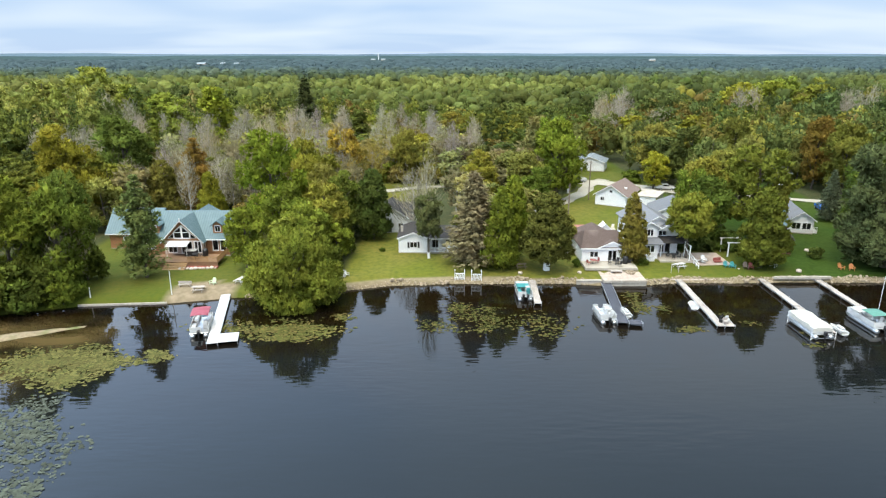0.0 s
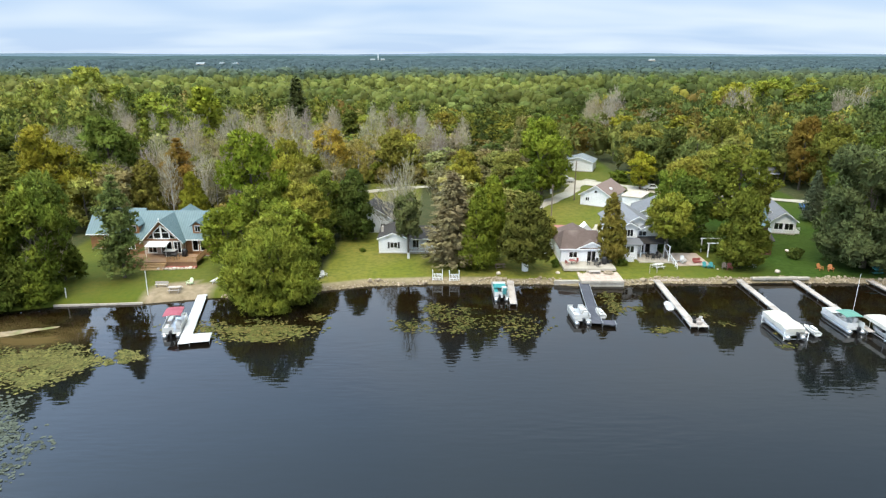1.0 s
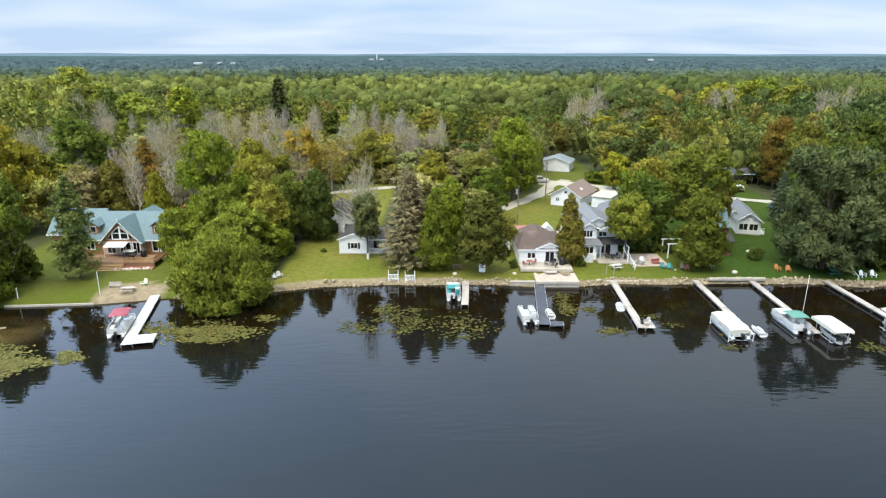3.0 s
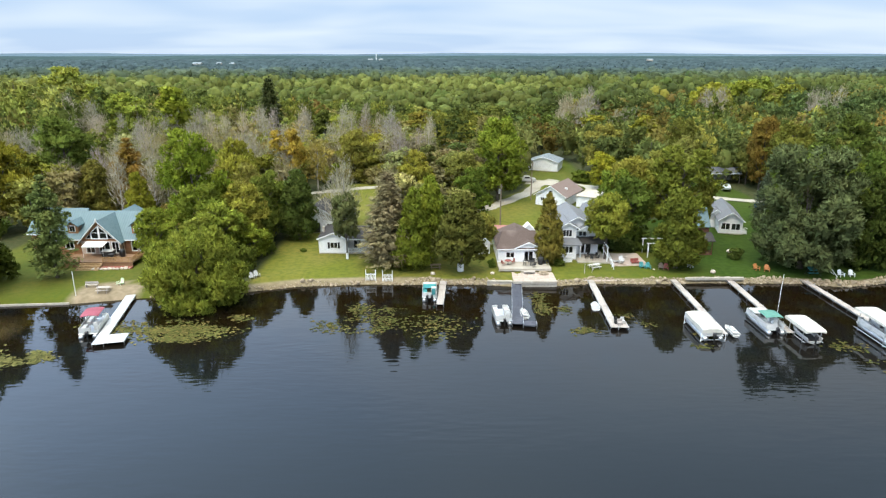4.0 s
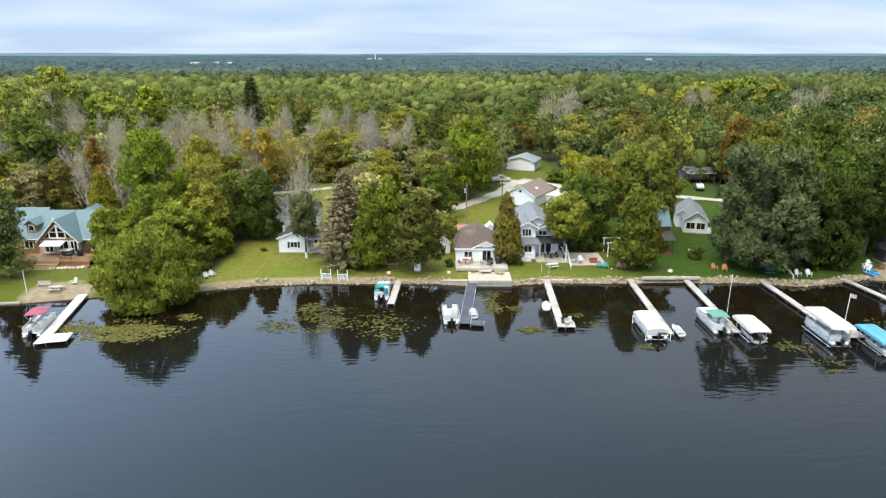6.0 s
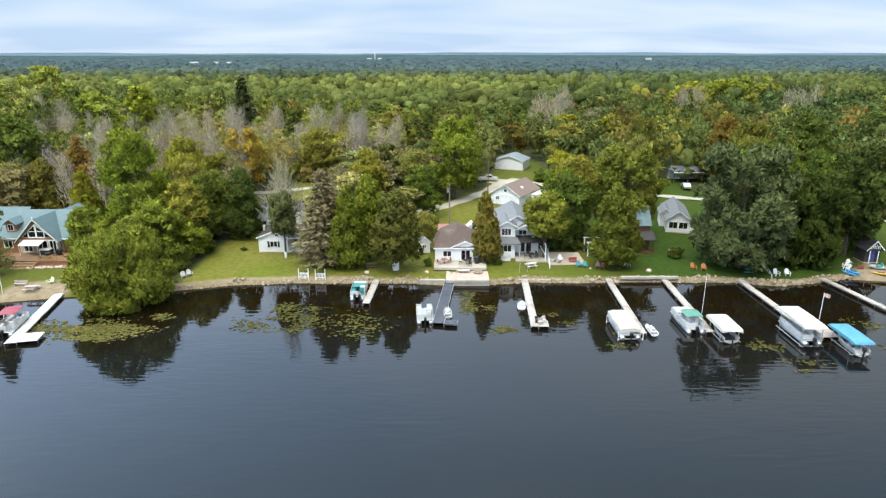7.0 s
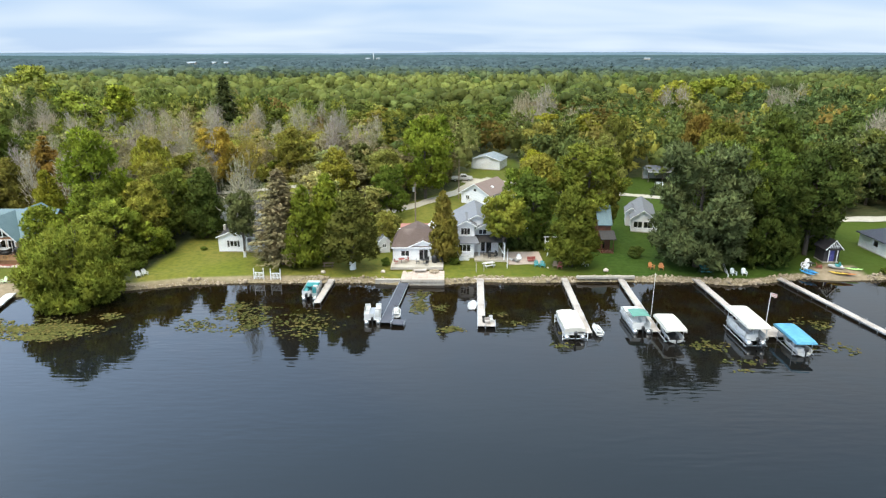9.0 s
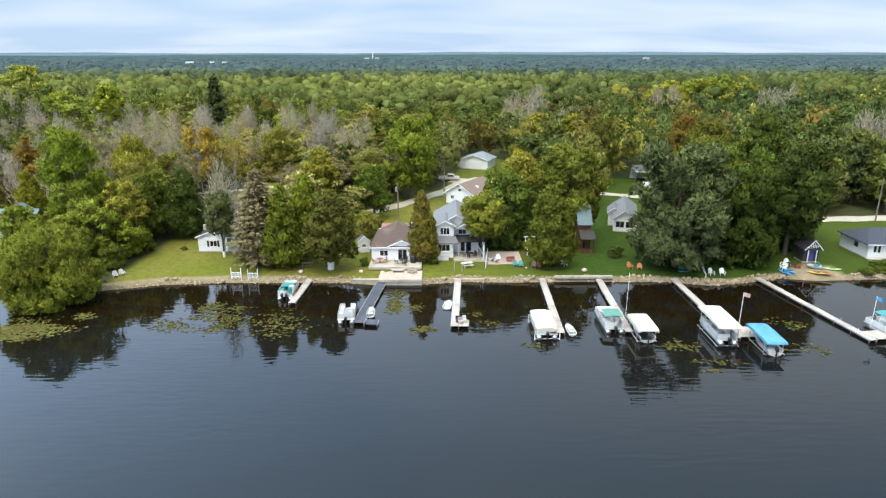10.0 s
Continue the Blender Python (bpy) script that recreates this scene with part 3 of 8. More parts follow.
def lily_pads():
    """Floating leaves in loose rafts."""
    rng = np.random.default_rng(8)
    rafts = ((-44, 66.5, 5.2, 2.6, 1700), (-41, 62.8, 3.2, 3.4, 900), (-46.5, 66, 3.5, 3.0, 600), (-38.5, 65.5, 3.0, 2.6, 500), (-34.2, 67.7, 1.8, 1.6, 280), (-22, 75, 8.0, 2.4, 1350), (-19, 72.5, 5, 2.0, 250), (-14, 80, 3, 2.5, 90),
             (3.0, 77, 5, 3.0, 360), (10, 78.5, 8, 5.0, 380), (2.0, 81, 4, 2.5, 160), (28, 82.5, 2.6, 3.6, 330), (30.5, 75, 2.5, 1.6, 110), (40, 76.5, 3, 2.5, 60),
             (44.5, 72.5, 3, 1.5, 90), (63, 71, 4, 2.5, 80), (66, 66, 5, 2, 40), (76.5, 72, 4, 4, 120), (80, 76, 3, 3, 60), (-42, 55, 4.5, 4.0, 480), (-38.8, 49.5, 4, 4.0, 460), (-35.5, 44, 3.5, 4.2, 380), (-33, 40, 3, 3, 200))
    v, f, t = [], [], []
    k = 6
    for cx, cy, rx, ry, n in rafts:
        lumps = rng.normal(0, 0.55, (max(3, n // 45), 2))
        for _ in range(n):
            l = lumps[rng.integers(len(lumps))] + rng.normal(0, 0.22, 2)
            x, y = cx + l[0] * rx, cy + l[1] * ry
            if y > shore(x) - 0.6:
                continue
            r = rng.uniform(0.12, 0.30)
            a0 = rng.uniform(0, 6.28)
            lift = rng.uniform(0.006, 0.05)
            ang = a0 + np.arange(k) * 5.9 / (k - 1)
            tilt = rng.normal(0, 0.12, 2)
            ring = np.stack([np.cos(ang) * r, np.sin(ang) * r * 0.9, np.zeros(k)], -1)
            ring[:, 2] = lift + np.maximum(0, ring[:, 0] * tilt[0] + ring[:, 1] * tilt[1])
            n0 = len(v) * (k + 1)
            v.append(np.vstack([[0, 0, lift], ring]) + [x, y, 0])
            f += [[n0, n0 + 1 + i, n0 + 2 + i, n0 + 3 + i] for i in range(0, k - 2, 2)]
            pale = cy < 60
            if pale:
                c = np.array([0.150, 0.170, 0.130])
            else:
                c = np.array((0.165, 0.175, 0.05)) if rng.random() < 0.6 else np.array((0.26, 0.22, 0.07))
                if cx < -33:
                    c = np.array((0.25, 0.235, 0.08)) if rng.random() < 0.7 else np.array((0.14, 0.15, 0.05))
            if cx > -10:
                c = c * 0.66
            t.append(np.tile(np.append(c * rng.uniform(0.4, 0.85), 1), (k + 1, 1)))
    me = raw_mesh("lily_pads", np.concatenate(v), np.array(f), M_WOODS, np.concatenate(t))
    return tagged(new("lily_pads", me), "rafts of green and yellowing lily pads floating on dark water", "water lilies", kind="stuff")


lily_pads()


# ---- trees ----
def unit(a):
    return a / np.maximum(np.linalg.norm(a, axis=-1, keepdims=True), 1e-6)


def sprays(rng, P, N, G, size, m=7, spread=0.55, slim=0.36, vary=0.16, calm=0.3):
    """Tufts of m leaf sprays at the points P: they face along N, grow along G, and each tuft has its own tone. Rows: place, normal, tone."""
    k = len(P)
    i = np.repeat(np.arange(k), m)
    q = k * m
    t = unit(G[i] + rng.normal(0, spread, (q, 3)))
    base = P[i] + rng.normal(0, 0.42 * size, (q, 3))
    n = N[i] + rng.normal(0, 0.35, (q, 3))
    n = unit(n - t * np.sum(n * t, -1, keepdims=True))
    b = np.cross(n, t)
    L = (size * rng.uniform(0.6, 1.35, q))[:, None]
    w = slim * L * rng.uniform(0.75, 1.25, (q, 1))
    tri = np.stack([base - b * w - t * L * 0.35, base + t * L * 0.85, base + b * w - t * L * 0.35], 1)
    face = unit(N + rng.normal(0, calm, (k, 3)))[i]
    soft = unit(face + 0.35 * n)
    tone = np.exp(rng.normal(0, vary, k))[i] * rng.uniform(0.88, 1.12, q)
    return np.concatenate([tri, np.repeat(soft[:, None], 3, 1), np.repeat(tone[:, None, None], 3, 1)], -1).reshape(-1, 7)


def card_faces(nv):
    return np.arange(nv).reshape(-1, 3)


def clothed(rng, C, lr, n, size, tall=0.85, lift=0.45, m=7, spread=0.55, slim=0.36, vary=0.16, inner=0.14, keep=0.82, under=-0.45):
    """Boughs as rounded masses at C of radius lr, clothed with tufts where they are not buried in one another."""
    lobes = len(C)
    k = n // m
    k_in = int(k * inner)
    which = rng.choice(lobes, k * 4, p=lr ** 2 / np.sum(lr ** 2))
    d = rng.normal(0, 1, (k * 4, 3))
    d[:, 2] = np.where(d[:, 2] < under, -d[:, 2] * 0.7, d[:, 2])
    d = unit(d)
    P = C[which] + d * (lr[which] * rng.uniform(0.84, 1.1, k * 4))[:, None] * [1, 1, tall]
    gap = (P[:, None, :] - C[None]) / (lr[None, :, None] * np.array([1, 1, tall]))
    near = np.sum(gap * gap, -1) < keep * keep
    near[np.arange(len(P)), which] = False
    free = ~near.any(1)
    P, d, which = P[free][: k - k_in], d[free][: k - k_in], which[free][: k - k_in]
    mid = C.mean(0)
    N = unit(d + 0.35 * unit(P - mid) + [0, 0, 0.18])
    G = unit(d + [0, 0, lift])
    out = [sprays(rng, P, N, G, size, m, spread, slim, vary)]
    w2 = rng.choice(lobes, k_in, p=lr ** 3 / np.sum(lr ** 3))
    d2 = unit(rng.normal(0, 1, (k_in, 3)))
    out.append(sprays(rng, C[w2] + d2 * (lr[w2] * 0.6)[:, None] * [1, 1, tall], unit(d2 + [0, 0, 0.4]), d2, size * 1.7, m, spread, 0.45, vary))
    return np.vstack(out)


def broadleaf(rng, H, R, low, n, size, lobes=34, power=0.75, top=0.5, lift=0.45, inner=0.14, lobe=(0.2, 0.42), skirt=0.18, slim=0.36, vary=0.16, m=7, spread=0.55):
    """A round-headed crown, H high and R in radius, that starts at the height low."""
    u = rng.beta(1.6 + top, 1.7, lobes)
    u[: int(lobes * skirt)] = rng.uniform(0, 0.22, int(lobes * skirt))
    prof = np.sin(np.pi * np.clip(u * 0.82 + 0.13, 0, 1)) ** power
    ang = rng.uniform(0, 2 * np.pi, lobes) + np.arange(lobes) * 2.4
    rad = R * prof * np.sqrt(rng.uniform(0.12, 1, lobes)) * 0.82
    lr = R * rng.uniform(*lobe, lobes) * (0.65 + 0.35 * prof)
    z = low + (H - low) * (0.06 + 0.90 * u)
    C = np.stack([np.cos(ang) * rad, np.sin(ang) * rad, np.clip(z, low + lr * 0.5, H - lr * 0.8)], -1)
    return clothed(rng, C, lr, n, size, 0.85, lift, m, spread, slim, vary, inner)


def dome(rng, H, R, low, n, size, rings=4, around=9):
    """A far crown: one rounded head with billows, leaf sprays over a closed body of leaves."""
    d = rng.normal(0, 1, (n, 3))
    d[:, 2] = np.abs(d[:, 2]) * np.where(rng.random(n) < 0.22, -1, 1)
    d = unit(d)
    k = rng.normal(0, 1, (7, 3)) * 2.6
    ph = rng.uniform(0, 6.28, 7)
    lump = 1 + 0.15 * np.sum(np.sin(d @ k.T + ph), -1) / 1.6
    mid = low + (H - low) * 0.55
    P = d * lump[:, None] * rng.uniform(0.84, 1.1, (n, 1)) * [R, R, (H - low) * 0.45] + [0, 0, mid]
    P[:, 2] = np.where(d[:, 2] < 0, mid + (P[:, 2] - mid) * 1.15, P[:, 2])
    leaf = sprays(rng, P, unit(d + [0, 0, 0.2]), unit(d + [0, 0, 0.5]), size, 3, 0.5, 0.5, 0.12)
    el = np.radians(np.linspace(-40, 90, rings + 1))
    az = np.linspace(0, 2 * np.pi, around + 1)
    E, A = np.meshgrid(el, az, indexing="ij")
    g = np.stack([np.cos(E) * np.cos(A), np.cos(E) * np.sin(A), np.sin(E)], -1)
    q = g * (1 + 0.15 * np.sum(np.sin(g @ k.T + ph), -1) / 1.6)[..., None] * [R * 0.86, R * 0.86, (H - low) * 0.385] + [0, 0, mid]
    full = np.concatenate([q, unit(g + [0, 0, 0.2]), np.ones(g.shape[:2] + (1,))], -1)
    a, b, c, e = full[:-1, :-1], full[:-1, 1:], full[1:, 1:], full[1:, :-1]
    body = np.concatenate([np.stack([a, b, c], 2).reshape(-1, 7), np.stack([a, c, e], 2)[:-1].reshape(-1, 7)])
    return np.vstack([leaf, body])


def billows(rng, H, R, low, n, size, lobes=8, rings=3, around=6):
    """A far crown made of several rounded heads that grow into one another."""
    out = []
    for i in range(lobes):
        u = (i + 0.5) / lobes
        a = i * 2.4 + rng.uniform(-0.5, 0.5)
        s = rng.uniform(0.42, 0.62)
        q = dome(rng, H, R, low, n // lobes, size, rings, around)
        q[:, :2] *= s
        q[:, 2] = (q[:, 2] - H * 0.5) * s * 0.78 + H * 0.5
        off = R * 0.62 * math.sin(math.pi * (0.22 + 0.62 * (1 - u))) * rng.uniform(0.6, 1.1)
        q[:, 0] += math.cos(a) * off
        q[:, 1] += math.sin(a) * off
        q[:, 2] += H * (0.27 - 0.52 * (1 - u) ** 1.15)
        out.append(q)
    v = np.vstack(out)
    v[:, 3:6] = unit(v[:, 3:6] * 0.85 + unit(v[:, :3] - [0, 0, H * 0.45]) * 0.35)
    return v


def leafy_head(rng, n, size, lobes):
    """A crown of unit height: clumps of leaf sprays round a small closed body of leaves."""
    leaf = broadleaf(rng, 15, 5.0, 1.2, n, size * 15, lobes, 0.6, 0.25, 0.5, 0.1, (0.24, 0.46), 0.1, 0.46, 0.13)
    core = dome(rng, 9.4, 2.2, 1.0, 0, 0.1, 3, 7)
    v = np.vstack([leaf, core])
    v[:, :3] /= 15
    return v


def spruce_sprays(rng, H, R, n, size, tiers=24, sag=0.35):
    u = np.repeat(np.linspace(0.03, 0.985, tiers), n // tiers // 4)
    k = len(u)
    branch = rng.integers(0, 11, k)
    tier = np.repeat(np.arange(tiers), n // tiers // 4)
    ang = branch * 2 * np.pi / 11 + tier * 1.1 + rng.normal(0, 0.11, k)
    reach = R * np.minimum(1.0, 1.25 * (1 - u) ** 0.72) * (0.78 + 0.3 * np.sin(branch * 2.3 + tier * 1.9))
    q = rng.uniform(0.15, 1, k) ** 0.6
    r = reach * q + 0.08
    z = H * (0.06 + 0.94 * u) - sag * r + 0.10 * r * r / max(R, 0.1) + rng.normal(0, 0.006 * H, k)
    P = np.stack([np.cos(ang) * r, np.sin(ang) * r, z], -1)
    o = unit(np.stack([np.cos(ang), np.sin(ang), -sag * np.ones(k)], -1))
    nrm = unit(np.stack([np.cos(ang) * 0.6, np.sin(ang) * 0.6, np.ones(k)], -1))
    return sprays(rng, P, nrm, o, size * 1.45, 4, 0.32, 0.34, 0.14)


def cedar_sprays(rng, H, R, n, size, blunt=0.62, low=0.5, lobes=70):
    """A dense column of upright plumes."""
    u = rng.beta(1.1, 1.2, lobes)
    prof = np.minimum(1, 0.66 + u * 2.0) * (1 - u * 0.97) ** blunt
    prof = prof / prof.max()
    ang = np.arange(lobes) * 2.4 + rng.uniform(-0.4, 0.4, lobes)
    lr = R * rng.uniform(0.17, 0.34, lobes) * (0.45 + 0.55 * prof)
    rad = np.maximum(0, R * prof - lr) * rng.uniform(0.72, 1.06, lobes)
    C = np.stack([np.cos(ang) * rad, np.sin(ang) * rad, np.clip(low + (H - low) * u, low + lr, H - lr * 1.3)], -1)
    spine = np.array([[0, 0, low + (H - low) * q] for q in np.linspace(0.12, 0.9, 9)])
    C = np.vstack([C, spine])
    lr = np.concatenate([lr, R * 0.62 * (1 - np.linspace(0.12, 0.9, 9)) ** blunt])
    return clothed(rng, C, lr, n, size * 1.35, 1.35, 0.9, 6, 0.4, 0.36, 0.13, 0.1)


def twigs(rng, H, R, low, n):
    """Fine upright twigs that fill the head of a leafless tree."""
    u = rng.beta(1.6, 1.3, n)
    prof = np.sin(np.pi * np.clip(u * 0.8 + 0.16, 0, 1)) ** 0.7
    stem = rng.integers(0, 14, n)
    ang = stem * 2.4 + rng.normal(0, 0.22, n)
    r = R * prof * np.sqrt(rng.uniform(0.05, 1, n))
    P = np.stack([np.cos(ang) * r, np.sin(ang) * r, low + (H - low) * u * (0.86 + 0.14 * np.sin(stem * 1.9))], -1)
    o = unit(np.stack([np.cos(ang) * 0.55, np.sin(ang) * 0.55, np.ones(n)], -1) + rng.normal(0, 0.25, (n, 3)))
    face = unit(np.stack([np.cos(ang), np.sin(ang), 0.5 * np.ones(n)], -1))
    return sprays(rng, P, face, o, 0.85, 1, 0.1, 0.07, 0.12)


def limb_mesh(rng, H, base_r, crown_low, R, limbs, name, mat, depth=1, top=0.82, sides=7, keep=0.45):
    """A bent, tapered trunk with limbs that rise into the crown, and twigs for bare trees."""
    bm = bmesh.new()

    def tube(pts, r0, r1, k):
        rings = []
        for i, p in enumerate(pts):
            a = pts[max(i - 1, 0)]
            b = pts[min(i + 1, len(pts) - 1)]
            q = Vector(b - a).to_track_quat("Z", "Y").to_matrix()
            rr = r0 + (r1 - r0) * i / (len(pts) - 1)
            rings.append([Vector(p) + q @ Vector((math.cos(2 * math.pi * j / k) * rr, math.sin(2 * math.pi * j / k) * rr, 0)) for j in range(k)])
        loft(bm, rings)

    bend = rng.normal(0, 0.02 * H, 2)
    trunk = [np.array([bend[0] * (i / 5) ** 2, bend[1] * (i / 5) ** 2, -0.3 + (H * top + 0.3) * i / 5]) for i in range(6)]
    tube([np.array([0, 0, -0.3]), np.array([0, 0, 0.05]), *[t for t in trunk[1:]]], base_r * 1.25, base_r * 0.25, sides)

    def grow(p, d, length, r, left):
        pts, seg = [p], (3 if left == depth else 2)
        for i in range(seg):
            d = unit(d + rng.normal(0, 0.16, 3) + [0, 0, 0.12])
            pts.append(pts[-1] + d * length / seg)
        tube(pts, r, r * 0.35, 4 if left == depth else 3)
        if left > 0:
            for _ in range(rng.integers(3, 6)):
                j = rng.integers(1, seg + 1)
                grow(pts[j], unit(d + rng.normal(0, 0.6, 3)), length * rng.uniform(0.4, 0.62), r * keep, left - 1)

    for i in range(limbs):
        z = crown_low * 0.8 + (H * top - crown_low * 0.8) * (i / limbs) ** 1.1
        a = i * 2.4 + rng.uniform(-0.4, 0.4)
        length = R * rng.uniform(0.55, 0.9) * (1.05 - 0.6 * z / H)
        f = z / (H * top)
        p = np.array([bend[0] * f * f, bend[1] * f * f, z])
        grow(p, np.array([math.cos(a), math.sin(a), rng.uniform(0.5, 1.0)]), length, base_r * (0.5 - 0.3 * f), depth)
    return mesh_of(name, bm, mat)


KINDS = {}


def tones(v):
    return np.concatenate([np.repeat(v[:, 6:7], 3, 1), np.ones((len(v), 1))], 1)


def tree_kind(key, name, label, crown_v, wood):
    root = thing(name, pose(0, 0, -500), label, "tree")
    wood_ob = new("trunk", wood)
    wood_ob.parent = root
    if crown_v is not None:
        crown = new("crown", raw_mesh("crown", crown_v[:, :3], card_faces(len(crown_v)), M_LEAF, tones(crown_v), crown_v[:, 3:6]))
        crown.parent = root
    KINDS[key] = root


def make_kinds():
    rng = np.random.default_rng(21)
    for i in range(4):
        tree_kind(f"maple{i}", "maple_tree", "", broadleaf(rng, 16, 6.0, 1.6, 12500, 0.39, (58, 44, 70, 50)[i], (0.75, 0.6, 0.7, 0.9)[i], (0.5, 0.2, 0.4, 0.7)[i], lobe=(0.15, 0.33), slim=0.27, vary=0.2), limb_mesh(rng, 16, 0.34, 3.2, 6, 12, "trunk", M_BARK))
    tree_kind("high", "shade_tree", "", broadleaf(rng, 14, 4.8, 4.4, 13000, 0.32, 54, 0.7, 0.2, skirt=0.1, lobe=(0.15, 0.32)), limb_mesh(rng, 14, 0.26, 4.2, 4.8, 12, "trunk", M_BARK))
    tree_kind("wide", "maple_tree", "", broadleaf(rng, 10, 8.6, 0.3, 46000, 0.34, 170, 0.5, -0.1, 0.25, 0.1, (0.10, 0.20), 0.24, 0.24, 0.2, 7, 0.5), limb_mesh(rng, 10, 0.4, 1.6, 6, 6, "trunk", M_BARK))
    tree_kind("great", "silver_maple_tree", "", broadleaf(rng, 20, 8.8, 0.3, 32000, 0.47, 130, 0.42, -0.3, 0.35, 0.14, (0.11, 0.24), 0.3, 0.24, 0.24), limb_mesh(rng, 20, 0.5, 3, 6.0, 7, "trunk", M_BARK, 1, 0.5))
    tree_kind("bush", "shrub", "", broadleaf(rng, 5, 3.2, 0.1, 3600, 0.36, 24, 0.5, 0.1), limb_mesh(rng, 5, 0.12, 0.6, 3, 7, "trunk", M_BARK, 0))
    tree_kind("spruce", "spruce_tree", "", np.vstack([spruce_sprays(rng, 15, 3.3, 12000, 0.24, 30, 0.2), cedar_sprays(rng, 14.6, 2.7, 4500, 0.2, 0.85, 0.8)]), limb_mesh(rng, 15, 0.26, 1, 1.2, 5, "trunk", M_BARK, 0, 0.95))
    tree_kind("pine", "pine_tree", "", np.vstack([spruce_sprays(rng, 14, 3.2, 5200, 0.26, 15, 0.05), broadleaf(rng, 13.4, 2.7, 1.0, 5600, 0.3, 44, 0.8, 0.0, slim=0.26)]), limb_mesh(rng, 14, 0.24, 1, 1.5, 6, "trunk", M_BARK, 0, 0.95))
    for i in range(2):
        tree_kind(f"cedar{i}", "cedar_tree", "", cedar_sprays(rng, 13, 3.7, 15000, 0.22, 0.6 - 0.12 * i, 0.5 + 0.3 * i), limb_mesh(rng, 13, 0.3, 1, 1.5, 5, "trunk", M_BARK, 0, 0.9))
    tree_kind("cedar2", "cedar_tree", "", cedar_sprays(rng, 13, 3.7, 15000, 0.22, 0.5, 2.0, 90), limb_mesh(rng, 13, 0.3, 2, 1.5, 5, "trunk", M_BARK, 0, 0.9))
    tree_kind("bare", "bare_tree", "", twigs(rng, 14, 3.8, 3.0, 950), limb_mesh(rng, 14, 0.2, 3.0, 3.8, 12, "trunk", M_GREYWOOD, 1, 0.7, keep=0.6))
    tree_kind("bare2", "bare_tree", "", twigs(rng, 15, 2.9, 3.5, 750), limb_mesh(rng, 15, 0.17, 4.0, 2.6, 12, "trunk", M_GREYWOOD, 1, 0.8, keep=0.6))
    tree_kind("thin", "half_bare_tree", "", np.vstack([broadleaf(rng, 13, 3.4, 2.0, 2000, 0.34, 34, 0.8, 0.3, 0.6, slim=0.22, lobe=(0.14, 0.3)), twigs(rng, 13, 3.2, 3.0, 500)]), limb_mesh(rng, 13, 0.16, 3.0, 3.4, 10, "trunk", M_GREYWOOD, 1, 0.7, keep=0.6))
    for i in range(5):
        w = (4.6, 3.7, 5.2, 3.4, 4.4)[i]
        tree_kind(f"wood{i}", "forest_tree", "", broadleaf(rng, 15, w, 0.9, 3500, 0.50, (26, 34, 22, 40, 30)[i], (0.6, 0.7, 0.5, 0.8, 0.45)[i], (0.2, 0.4, 0.1, 0.5, 0.0)[i], lobe=(0.2, 0.42), slim=0.42), limb_mesh(rng, 15, 0.22, 3, w, 6, "trunk", M_BARK, 0))
    tree_kind("woodfir", "forest_conifer", "", spruce_sprays(rng, 15, 3.0, 3800, 0.36, 18), limb_mesh(rng, 15, 0.2, 2, 1, 3, "trunk", M_BARK, 0, 0.95))


make_kinds()
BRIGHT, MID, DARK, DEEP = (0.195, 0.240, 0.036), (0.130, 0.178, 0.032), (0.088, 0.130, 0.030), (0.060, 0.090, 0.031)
YELLOW, OLIVE, TAN, ORANGE, RUST, GREYGREEN = (0.235, 0.25, 0.04), (0.19, 0.20, 0.060), (0.205, 0.202, 0.095), (0.27, 0.185, 0.045), (0.17, 0.135, 0.055), (0.15, 0.18, 0.10)
TWIG = (0.345, 0.305, 0.220)
WORDS = {BRIGHT: "bright green", MID: "green", DARK: "dark green", DEEP: "very dark green", YELLOW: "yellow-green", OLIVE: "olive green", TAN: "tan and thinning",
         ORANGE: "orange turning", RUST: "rust brown", GREYGREEN: "grey-green"}
PLANTED = {"n": 0}


def plant(kind, x, y, h, r, tint, label, group="", turn=None):
    """A tree of a kind, h high and r in crown radius, standing on the ground."""
    root = KINDS[kind]
    base = {"maple": (16, 6.0), "wide": (10, 8.6), "high": (14, 4.8), "great": (20, 8.8), "bush": (5, 3.2), "spruce": (15, 3.3), "pine": (14, 3.2), "cedar": (13, 3.7), "bare": (14, 3.6),
            "thin": (13, 3.4), "wood": (15, 4.4), "woodfir": (15, 3.0)}[kind if kind == "woodfir" else kind.rstrip("0123456789")]
    PLANTED["n"] += 1
    a = (PLANTED["n"] * 137.5 if turn is None else turn)
    m = pose(x, y, float(land_z(x, y)) - 0.05, 0, 0, a) @ Matrix.Diagonal((r / base[1], r / base[1], h / base[0], 1))
    ob = copy_thing(root, m)
    for c in ob.children:
        j = [random.uniform(0.88, 1.12) for _ in range(3)]
        warm = (1, 1, 1) if kind.startswith("bare") else (1.29, 1.18, 0.78)
        c.color = (tint[0] * warm[0] * j[0] ** 0.5 * j[1], tint[1] * warm[1] * j[1], tint[2] * warm[2] * j[2], 1)
    return tagged(ob, label, "tree" if kind != "bush" else "shrub", group)


